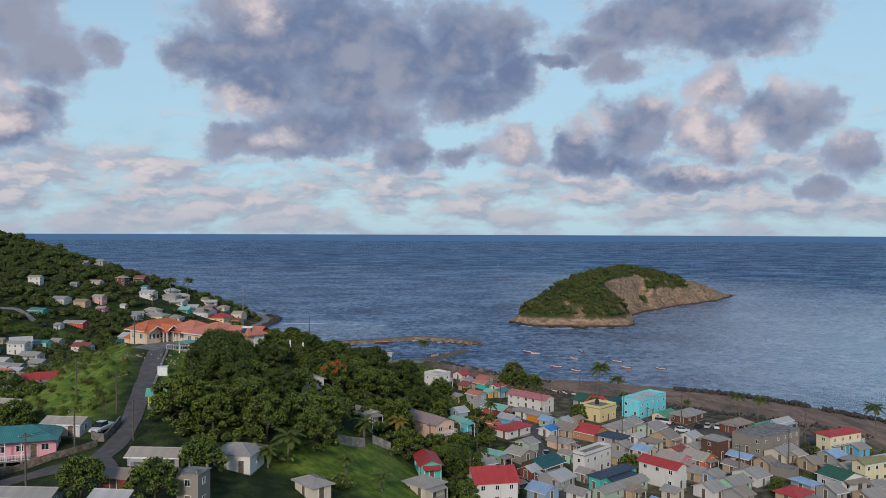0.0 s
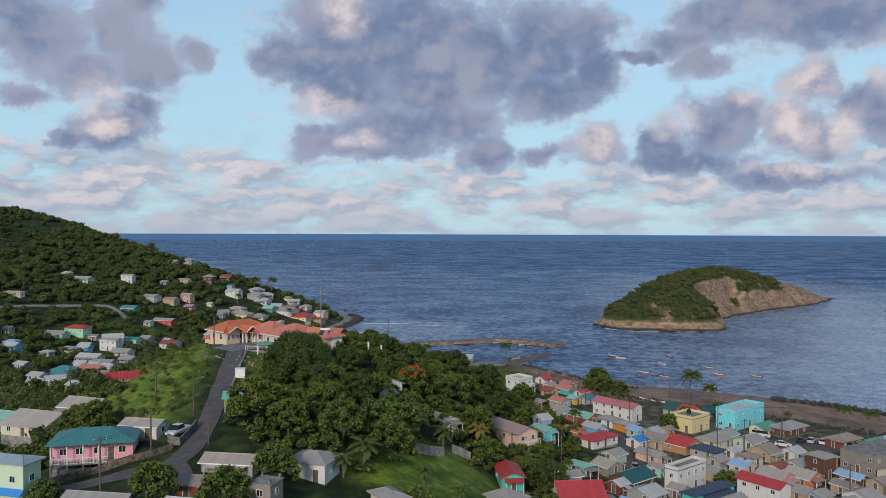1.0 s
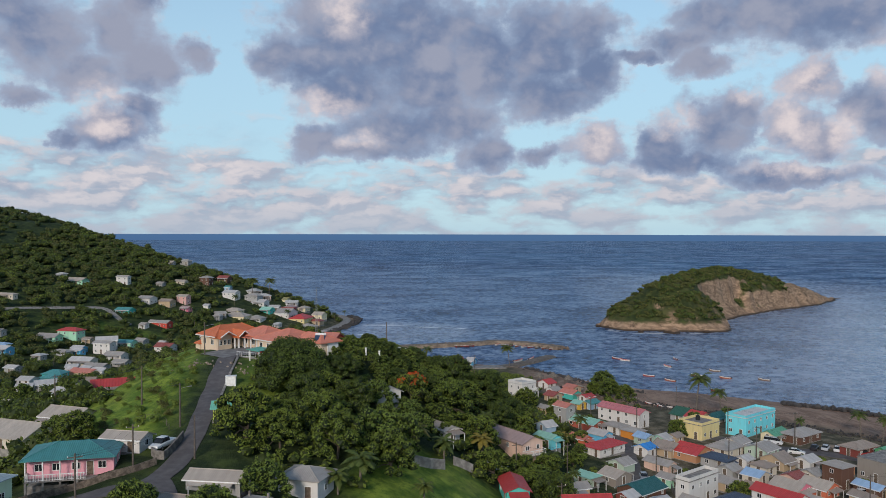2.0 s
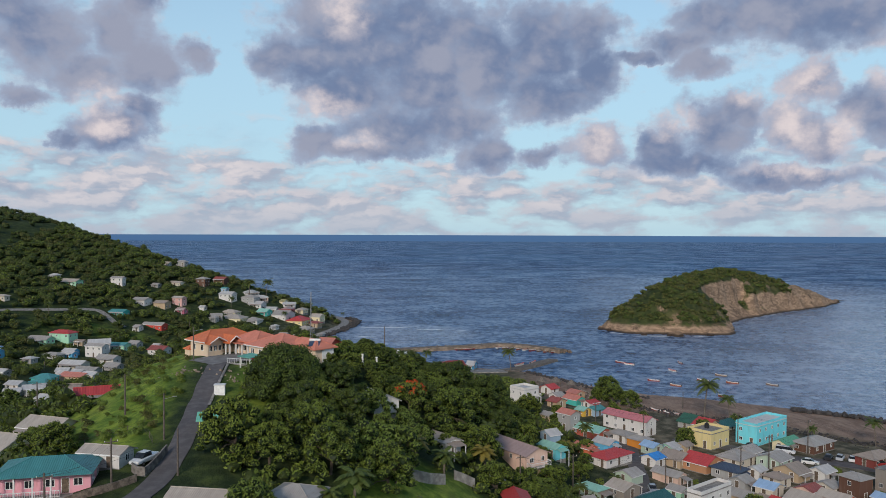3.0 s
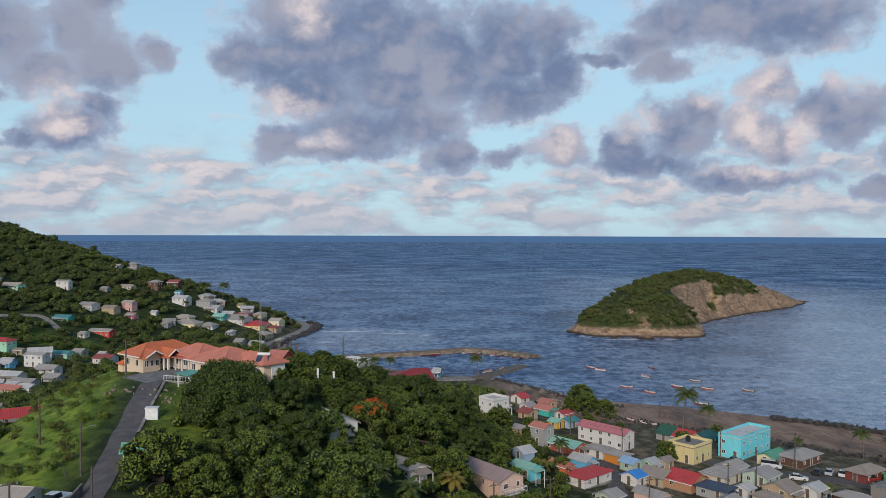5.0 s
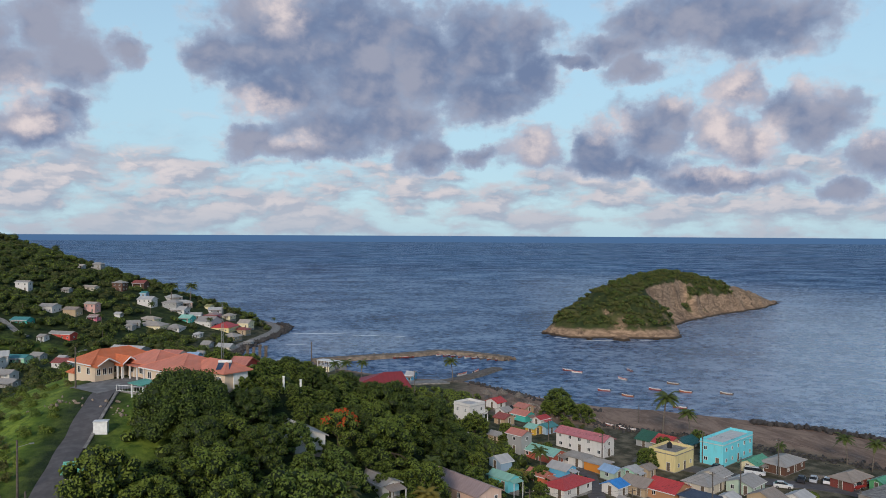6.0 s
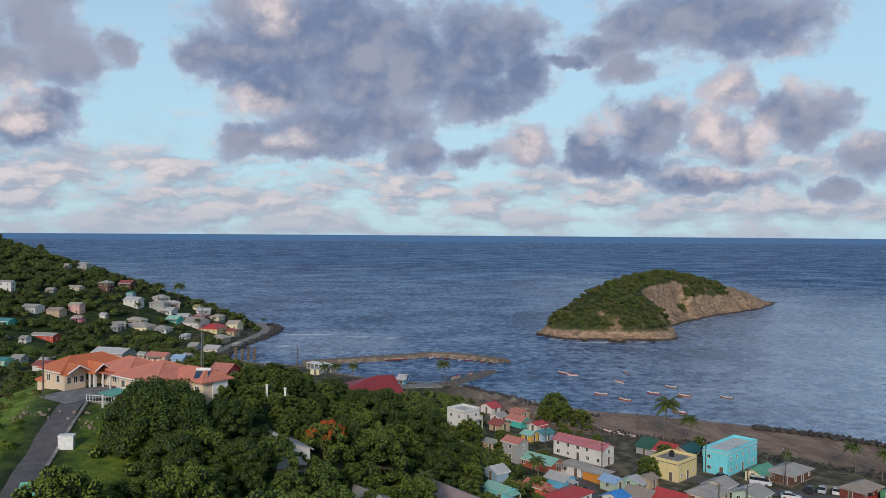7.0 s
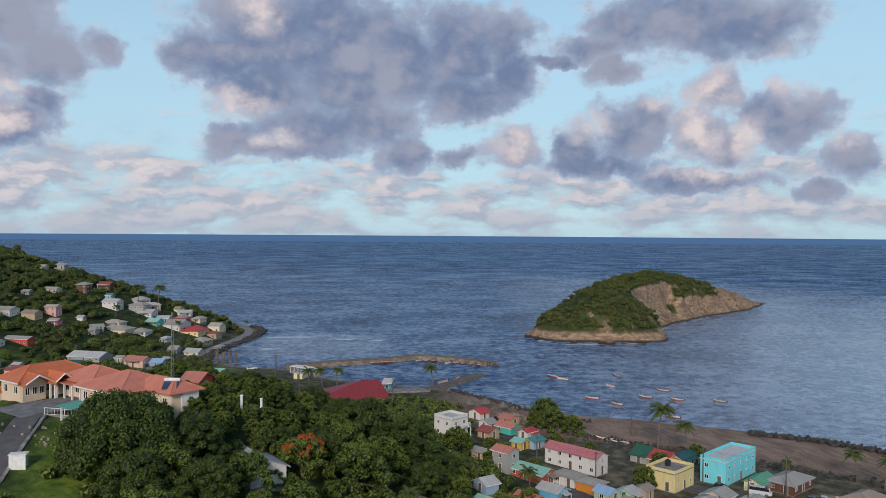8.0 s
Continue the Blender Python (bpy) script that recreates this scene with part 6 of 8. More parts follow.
# by the near road
house(-59.1, 108.3, 21.2, -14, 6.6, 3.2, 7.0, "palegreen", "bluegrey", "hip", "y", 2, awning=True)
house(-78.1, 152.2, 20.7, -18, 10.1, 9.0, 2.2, "ivory", "beige", "gable", "x", 1)
house(-71.6, 156.8, 22.6, -18, 8.0, 6.0, 2.4, "ivory", "beige", "gable", "x", 1)
house(-94.3, 168.5, 17.9, -18, 9.8, 3.4, 2.2, "ivory", "mint", "gable", "x", 1)
house(-50.0, 131.2, 25.5, -11, 6.4, 3.6, 2.2, "white", "beige", "gable", "x", 1)
house(-44.5, 102.1, 23.1, -8, 8.2, 3.2, 2.2, "stone", "grey", "gable", "x", 1)
house(-31.9, 118.0, 23.5, -8, 7.8, 3.9, 2.2, "stone", "beige", "gable", "x", 1)
house(-34.6, 108.5, 23.4, -12, 3.5, 3.2, 2.2, "redbrown", "greyrust", "gable", "x", 1)
house(-23.8, 104.8, 21.7, -18, 3.2, 3.2, 5.0, "block", "dirty", "flat", "y", 2)
house(-20.4, 121.0, 22.0, -16, 6.1, 5.3, 3.0, "white", "grey", "hip", "y", 1)
house(-33.0, 100.9, 22.9, -12, 4.7, 3.2, 2.2, "stone", "pale", "gable", "x", 1)
# valley and headland
house(-229.3, 413.1, 23.8, -17, 11.0, 3.2, 2.7, "ivory", "beige", "hip", "y", 1)
house(-214.5, 459.1, 28.3, -19, 11.5, 5.4, 3.0, "mintwall", "beige", "gable", "x", 1)
house(-195.5, 476.8, 27.0, -13, 7.7, 3.5, 5.0, "white", "grey", "gable", "x", 2)
house(-172.7, 454.4, 17.8, -19, 8.6, 6.5, 3.5, "white", "grey", "gable", "x", 1)
house(-155.6, 465.2, 16.5, -19, 6.7, 4.4, 5.0, "pinkwall", "beige", "gable", "x", 2)
house(-150.4, 454.1, 13.4, -18, 5.2, 3.4, 2.6, "rose", "pinkgrey", "gable", "x", 1)
house(-174.8, 429.2, 14.4, -12, 8.4, 6.0, 2.8, "teal", "teal", "gable", "x", 1)
house(-153.8, 423.4, 8.0, -18, 12.1, 5.0, 3.2, "redwall", "grey", "gable", "x", 1)
house(-180.7, 381.6, 7.0, -16, 10.9, 5.8, 5.0, "mintwall", "red", "hip", "y", 2)
house(-187.7, 374.7, 7.5, -14, 10.7, 5.4, 2.7, "mintwall", "grey", "gable", "x", 1)
house(-156.8, 363.4, 3.8, -15, 8.9, 4.4, 5.0, "white", "grey", "gable", "x", 2)
house(-153.6, 379.6, 4.1, -13, 8.1, 5.4, 2.8, "mintwall", "teal", "gable", "x", 1)
house(-132.3, 372.4, 3.6, -12, 7.8, 6.8, 2.6, "white", "rust", "gable", "x", 1)
house(-205.4, 365.7, 11.1, -17, 3.6, 3.2, 2.9, "stone", "grey", "gable", "x", 1)
house(-192.6, 346.2, 5.6, -19, 6.7, 4.6, 3.2, "blue", "pale", "gable", "x", 1)
house(-151.7, 332.1, 3.4, -14, 10.2, 5.1, 2.9, "ivory", "pale", "gable", "x", 1)
house(-171.5, 354.7, 3.9, -18, 7.6, 4.2, 2.2, "stone", "grey", "hip", "y", 1)
house(-144.8, 347.8, 3.4, -19, 9.0, 4.6, 2.7, "white", "grey", "gable", "x", 1)
house(-71.0, 174.5, 25.1, 25, 8.0, 4.6, 2.2, "stone", "red", "gable", "x", 1)
house(-147.1, 298.2, 3.1, -19, 6.9, 4.3, 2.2, "stone", "teal", "hip", "y", 1)
house(-141.2, 310.9, 3.1, -18, 10.1, 5.4, 2.2, "tan", "salmon", "gable", "x", 1)
house(-141.9, 322.5, 3.3, -13, 9.0, 4.8, 2.2, "stone", "grey", "gable", "x", 1)
house(-154.4, 294.6, 3.1, -12, 5.4, 4.8, 2.2, "white", "pale", "gable", "x", 1)
house(-141.8, 270.5, 4.0, -15, 3.5, 3.9, 2.2, "stone", "grey", "gable", "x", 1)
house(-92.6, 197.3, 19.0, -15, 4.2, 3.2, 2.2, "stone", "pale", "gable", "x", 1)
house(-129.4, 239.1, 6.8, -14, 3.8, 3.2, 2.2, "tan", "grey", "gable", "x", 1)
house(-188.7, 535.9, 36.2, -14, 5.6, 3.4, 2.2, "stone", "beige", "gable", "x", 1)
house(-181.6, 545.4, 36.2, -14, 6.6, 4.3, 2.6, "stone", "grey", "hip", "y", 1)
house(-169.2, 499.9, 25.3, -20, 8.2, 4.0, 2.6, "ivory", "beige", "gable", "x", 1)
house(-157.0, 512.1, 24.3, -14, 6.5, 5.7, 5.0, "brown", "grey", "hip", "y", 2)
house(-135.8, 493.4, 16.6, -16, 8.7, 6.2, 5.0, "white", "pale", "gable", "x", 2)
house(-127.8, 471.3, 10.5, -19, 9.4, 6.1, 2.2, "cream", "beige", "hip", "y", 1)
house(-124.9, 464.9, 7.3, -12, 14.3, 9.7, 2.8, "cream", "beige", "hip", "y", 1)
house(-113.9, 468.2, 6.2, -14, 8.4, 7.3, 2.2, "white", "grey", "hip", "y", 1)
house(-111.3, 483.8, 9.1, -19, 6.7, 6.0, 3.0, "teal", "mint", "gable", "x", 1)
house(-123.1, 497.9, 14.1, -20, 9.1, 6.4, 5.0, "stone", "grey", "hip", "y", 2)
house(-118.4, 495.5, 12.5, -17, 8.8, 6.4, 3.1, "white", "pale", "gable", "x", 1)
house(-100.9, 488.2, 6.3, -13, 9.4, 12.7, 3.6, "white", "grey", "gable", "x", 1)
house(-101.9, 496.0, 8.5, -19, 8.9, 7.0, 2.2, "redbrown", "rust", "gable", "x", 1)
house(-91.3, 486.1, 3.9, -13, 10.0, 13.2, 2.8, "yellow", "red", "hip", "y", 1)
house(-83.4, 505.4, 3.3, -19, 6.9, 6.9, 3.6, "cream", "beige", "gable", "x", 1)
house(-82.5, 489.7, 2.0, -20, 7.2, 5.7, 2.6, "tan", "rust", "hip", "y", 1)
house(-99.5, 459.3, 4.1, -16, 3.2, 3.8, 2.2, "white", "pale", "hip", "y", 1)
house(-84.4, 468.9, 1.4, -20, 8.0, 8.5, 2.2, "tan", "beige", "hip", "y", 1)
house(-72.9, 456.4, 0.1, -17, 3.2, 4.0, 2.2, "stone", "grey", "hip", "y", 1)
house(-81.2, 438.2, 0.5, -18, 7.3, 6.1, 2.2, "ivory", "pale", "gable", "x", 1)
house(-90.0, 437.7, 2.0, -14, 4.2, 5.0, 2.2, "stone", "grey", "gable", "x", 1)
house(-118.5, 408.9, 3.4, -19, 15.7, 9.5, 2.2, "stone", "pale", "gable", "x", 1)
house(-118.5, 389.8, 3.4, -12, 7.6, 5.1, 2.2, "teal", "darkteal", "gable", "x", 1)
house(-104.5, 404.3, 3.1, -20, 3.8, 3.2, 2.2, "stone", "grey", "gable", "x", 1)
house(-94.6, 394.2, 3.0, -20, 9.0, 6.2, 3.2, "blush", "salmon", "gable", "x", 1)
house(-86.0, 394.0, 2.8, -14, 5.2, 5.7, 2.2, "slateblue", "skyblue", "gable", "x", 1)
house(-84.3, 400.9, 2.6, -20, 3.2, 3.7, 2.6, "white", "grey", "gable", "x", 1)
house(-66.5, 362.4, 2.5, -16, 4.6, 4.3, 2.2, "white", "pale", "gable", "x", 1)
house(-57.0, 370.1, 2.3, -17, 4.7, 6.9, 2.2, "stone", "mint", "gable", "x", 1)
house(-27.5, 192.2, 32.6, -18, 3.2, 4.7, 2.2, "redwall", "salmon", "gable", "x", 1)
house(-25.8, 376.4, 0.9, -19, 3.8, 6.9, 2.2, "cream", "pale", "flat", "y", 1)
house(8.8, 356.4, 0.6, -18, 3.2, 5.9, 2.2, "blue", "pale", "gable", "x", 1)
house(-131.5, 451.8, 8.9, -14, 3.7, 3.9, 2.7, "stone", "grey", "hip", "y", 1)
house(-166.1, 358.1, 3.8, -18, 5.1, 3.2, 2.6, "blue", "pale", "gable", "x", 1)
house(-147.9, 315.0, 3.3, -18, 3.2, 3.2, 2.2, "white", "pale", "gable", "x", 1)
house(-143.3, 317.7, 3.3, -17, 4.6, 3.3, 2.2, "stone", "pale", "gable", "x", 1)
house(-135.3, 310.9, 3.1, -19, 5.8, 4.1, 2.7, "white", "pale", "gable", "x", 1)
house(-176.6, 344.7, 3.8, -16, 4.7, 3.8, 2.2, "stone", "pale", "hip", "y", 1)
house(-158.6, 413.9, 8.7, -16, 3.3, 3.6, 2.6, "white", "grey", "gable", "x", 1)
house(-225.5, 462.8, 32.1, -16, 4.7, 3.3, 2.2, "stone", "pale", "hip", "y", 1)
house(-161.7, 455.3, 15.9, -16, 7.4, 5.6, 3.7, "tan", "greyrust", "gable", "x", 1)
house(-177.0, 487.2, 25.4, -15, 4.3, 3.7, 2.2, "stone", "grey", "gable", "x", 1)
house(-149.0, 524.3, 24.8, -14, 7.5, 6.0, 3.9, "brown", "rust", "gable", "x", 1)
house(-141.6, 507.4, 20.9, -14, 3.6, 3.7, 2.9, "slateblue", "teal", "gable", "x", 1)
house(-138.1, 384.6, 3.8, -16, 3.2, 3.2, 2.2, "white", "pale", "gable", "x", 1)
house(-142.1, 465.6, 14.0, -14, 3.2, 3.4, 2.2, "white", "pale", "gable", "x", 1)
house(-101.0, 501.3, 9.6, -18, 5.2, 8.8, 2.2, "rose", "pinkgrey", "hip", "y", 1)
house(-93.3, 505.9, 8.6, -18, 5.3, 6.9, 2.2, "cream", "beige", "hip", "y", 1)
house(-106.1, 513.9, 13.4, -18, 3.3, 5.2, 2.2, "cream", "olive", "gable", "x", 1)
house(-136.0, 332.7, 3.3, -18, 6.4, 3.9, 2.2, "stone", "grey", "gable", "x", 1)
house(-172.0, 316.5, 3.6, -18, 5.3, 3.9, 2.2, "stone", "pale", "gable", "x", 1)
house(-149.5, 387.6, 4.4, -18, 5.1, 4.5, 2.2, "stone", "grey", "gable", "x", 1)
house(-171.9, 380.0, 6.2, -16, 4.6, 3.2, 2.2, "tan", "greyrust", "gable", "x", 1)
house(-14.2, 166.5, 25.8, 30, 5.0, 9.0, 2.4, "white", "pale", "gable", "y", 1)
KEEP[-2:] = [(-14.2, 166.5, 4.2), (-12.3, 160.5, 2.6)]
# more houses of the valley and the point
house(-167.9, 362.5, 4.5, -15, 5.6, 4.2, 2.2, "blue", "pale", "gable", "x", 1)
house(-159.4, 371.7, 4.6, 22, 9.0, 6.5, 4.4, "white", "pale", "gable", "x", 2)
house(-150.1, 319.6, 3.5, 9, 4.4, 3.8, 2.2, "white", "pale", "gable", "x", 1)
house(-149.4, 304.8, 3.4, -4, 7.4, 5.6, 2.2, "teal", "teal", "hip", "x", 1)
house(-143.3, 286.1, 3.4, 33, 7.0, 5.2, 2.2, "stone", "pale", "gable", "x", 1)
house(-148.2, 281.2, 3.3, 20, 5.0, 3.8, 2.2, "white", "pale", "gable", "x", 1)
house(-86.8, 196.4, 21.4, 7, 4.0, 3.8, 2.2, "white", "greyrust", "gable", "x", 1)
house(-196.3, 351.9, 7.3, -6, 5.3, 4.0, 2.2, "blue", "skyblue", "hip", "x", 1)
house(-126.6, 513.2, 18.7, 31, 8.3, 6.2, 2.2, "white", "pale", "hip", "x", 1)
house(-119.2, 508.5, 16.0, 18, 8.2, 6.2, 2.2, "blush", "pale", "hip", "x", 1)
house(-101.7, 509.7, 12.0, 5, 7.4, 5.5, 2.2, "white", "pale", "gable", "x", 1)
house(-108.4, 491.4, 10.6, -8, 6.3, 4.8, 2.2, "stone", "pale", "gable", "x", 1)
house(-131.8, 456.2, 10.4, 29, 6.0, 4.5, 2.2, "stone", "grey", "gable", "x", 1)

# ---------------------------------------------------------------- boats
def make_boat(seed, length, hull_c, rim_c, inside_c):
    root = new("fishing_boat")
    beam, high = length * 0.24, length * 0.115
    n = 11
    bm = bmesh.new()
    rings = []
    for k in range(n):
        s = k / (n - 1)
        half = beam / 2 * (math.sin(math.pi * min(1, 0.30 + 0.70 * (1 - s)) * 0.5) if s > 0.3 else 0.86 + 0.14 * s / 0.3) * (1 - max(0, (s - 0.55) / 0.45) ** 2.2 * 0.97)
        x = -length / 2 + length * s
        rise = high * (1 + 0.75 * max(0, (s - 0.45) / 0.55) ** 2)
        keel = -0.28 + 0.35 * max(0, (s - 0.7) / 0.3) ** 2
        pts = [(-half, rise), (-half * 0.86, keel + 0.32), (-half * 0.35, keel), (half * 0.35, keel), (half * 0.86, keel + 0.32), (half, rise),
               (half - 0.07, rise), (half * 0.78, keel + 0.38), (-half * 0.78, keel + 0.38), (-half + 0.07, rise)]
        rings.append([bm.verts.new((x, y, z)) for y, z in pts])
    m = len(rings[0])
    for a, b in zip(rings, rings[1:]):
        for i in range(m):
            bm.faces.new((a[i], a[(i + 1) % m], b[(i + 1) % m], b[i]))
    bm.faces.new(rings[0])
    bm.faces.new(rings[-1][::-1])
    bmesh.ops.recalc_face_normals(bm, faces=bm.faces)
    rim = [(r[0].co.copy(), r[5].co.copy()) for r in rings]
    part("hull", bm, plain("hull_%d" % seed, hull_c, 0.45, 0, 0.15), root)
    for side in (0, 1):
        bm = bmesh.new()
        for p, q in zip(rim, rim[1:]):
            tube(bm, p[side], q[side], 0.10, 0.10, 5, False)
        part("gunwale", bm, plain("rim_%d" % seed, rim_c, 0.5, 0, 0.15), root, "painted gunwale")
    for f in (0.25, 0.45, 0.64):
        bm = bmesh.new()
        x = -length / 2 + length * f
        box(bm, x - 0.14, -beam * 0.40, high * 0.55, x + 0.14, beam * 0.40, high * 0.55 + 0.05)
        part("thwart", bm, plain("inside_%d" % seed, inside_c, 0.6, 0, 0.2), root)
    motor = new("outboard")
    motor.parent = root
    motor.matrix_local = pose(-length / 2 - 0.12, 0, high * 0.7)
    bm = bmesh.new()
    box(bm, -0.22, -0.17, 0.0, 0.22, 0.17, 0.55, None, 0.06)
    part("cowl", bm, TANK, motor)
    bm = bmesh.new()
    box(bm, -0.06, -0.05, -0.9, 0.06, 0.05, 0.02)
    part("leg", bm, TANK, motor)
    return root


FLEET = []
for k, (hull_c, rim_c, in_c, words) in enumerate((((0.20, 0.035, 0.030), (0.70, 0.68, 0.64), (0.60, 0.50, 0.44), "red fishing boat with white gunwale"),
                                                  ((0.62, 0.60, 0.55), (0.45, 0.07, 0.05), (0.40, 0.16, 0.10), "white fishing boat with red gunwale"),
                                                  ((0.26, 0.075, 0.035), (0.66, 0.62, 0.55), (0.55, 0.40, 0.30), "orange-painted fishing boat with pale rim"),
                                                  ((0.14, 0.085, 0.055), (0.62, 0.58, 0.52), (0.45, 0.36, 0.30), "dark brown fishing boat with pale rim"))):
    FLEET.append(make_boat(k, 5.4, hull_c, rim_c, in_c))
    FLEET[-1]["words"] = words
PLACED = set()


def boat(kind, x, y, turn, z=0.0, size=1.0, where="moored in the bay"):
    model = FLEET[kind]
    if kind in PLACED:
        ob = copy_thing(model, pose(x, y, z, 0, 0, turn))
    else:
        ob = model
        ob.matrix_world = pose(x, y, z, 0, 0, turn)
        PLACED.add(kind)
    ob.scale = (size, size, size)
    return tagged(ob, ob["words"] + " " + where, "boat", "fishing boats")


for k, x, y, turn in ((1, 80, 372, 150), (0, 81, 333, 165), (2, 87, 323, 140), (1, 95, 356, 120), (0, 104, 376, 100), (0, 101, 334, 150), (3, 112, 345, 150), (2, 111, 329, 150),
                      (3, 125, 325, 140), (0, 99, 303, 150), (0, 77, 377, 140)):
    boat(k, x, y, turn, 0.0, 0.86)
rng = random.Random(8)
for k in range(16):
    f = k / 15
    x, y = (2 + f * 22, 413.5 + f * 7.5) if k < 7 else (24 + (k - 7) / 8 * 26, 420.5 - (k - 7) / 8 * 15)
    boat(k * 3 % 4 if k % 3 else 0, x, y, (-62 if k < 7 else -118) + rng.uniform(-14, 14), 0.05, rng.uniform(0.8, 1.0), "tied along the breakwater")
boat(1, 37, 374, 60, 0.05, 1.05, "beside the jetty")
boat(1, 30, 363, 40, 1.05, 1.0, "drawn up on the jetty")
boat(0, 67, 272, 150, 1.6, 0.95, "pulled up above the beach")
boat(0, 70, 267.5, 160, 1.7, 0.9, "pulled up above the beach")

def beach_shelter(x, y, r):
    """A round open shelter: a shaggy thatched cone on posts."""
    root = new("beach_shelter")
    root.matrix_world = pose(x, y, gz(x, y))
    bm = bmesh.new()
    g = random.Random(int(x * 7 + y))
    tip = bm.verts.new((0, 0, 3.9))
    rings = []
    for f, z in ((0.35, 3.3), (0.72, 2.75), (1.0, 2.2), (0.97, 2.08)):
        rings.append([bm.verts.new((r * f * g.uniform(0.93, 1.06) * math.cos(k * math.pi / 8), r * f * g.uniform(0.93, 1.06) * math.sin(k * math.pi / 8), z + g.uniform(-0.06, 0.06))) for k in range(16)])
    for k in range(16):
        bm.faces.new((rings[0][k], rings[0][(k + 1) % 16], tip))
        for a, b in zip(rings, rings[1:]):
            bm.faces.new((b[k], b[(k + 1) % 16], a[(k + 1) % 16], a[k]))
    bm.faces.new(rings[-1][::-1])
    part("thatch", bm, plain("grey_thatch", (0.17, 0.145, 0.12), 0.95, 0, 0.45, 3.0), root, "weathered grey thatch")
    for k in range(6):
        bm = bmesh.new()
        a = k * math.pi / 3
        tube(bm, (r * 0.8 * math.cos(a), r * 0.8 * math.sin(a), -0.5), (r * 0.8 * math.cos(a), r * 0.8 * math.sin(a), 2.25), 0.07, 0.06, 6)
        part("post", bm, WOOD, root)
    KEEP.append((x, y, r + 0.5))
    return tagged(root, "round thatched beach shelter on wooden posts", "shelter", "beach shelters")


for x, y, r in ((34, 313.5, 2.0), (39.5, 315, 2.2), (44.5, 309, 1.9)):
    beach_shelter(x, y, r)

# ---------------------------------------------------------------- vehicles
def loft_body(bm, rows):
    """rows: x, half width, lower z, upper z"""
    rings = []
    for x, hw, z0, z1 in rows:
        c = min(0.12, (z1 - z0) * 0.3)
        pts = [(-hw + c * 0.6, z0), (hw - c * 0.6, z0), (hw, z0 + c), (hw, z1 - c), (hw - c, z1), (-hw + c, z1), (-hw, z1 - c), (-hw, z0 + c)]
        rings.append([bm.verts.new((x, y, z)) for y, z in pts])
    for a, b in zip(rings, rings[1:]):
        for i in range(8):
            bm.faces.new((a[i], a[(i + 1) % 8], b[(i + 1) % 8], b[i]))
    bm.faces.new(rings[0])
    bm.faces.new(rings[-1][::-1])
    bmesh.ops.recalc_face_normals(bm, faces=bm.faces)


def wheel(root, x, y, r=0.33):
    tyre = new("wheel")
    tyre.parent = root
    tyre.matrix_local = pose(x, y, r, 90)
    bm = bmesh.new()
    tube(bm, (0, 0, -0.11), (0, 0, 0.11), r, r, 14)
    bmesh.ops.bevel(bm, geom=[e for e in bm.edges if len(e.link_faces) == 2 and any(len(f.verts) > 4 for f in e.link_faces)], offset=0.04, segments=1, affect="EDGES")
    part("tyre", bm, TYRE, tyre)
    bm = bmesh.new()
    tube(bm, (0, 0, -0.125), (0, 0, 0.125), r * 0.6, r * 0.6, 10)
    part("rim", bm, STEEL, tyre)


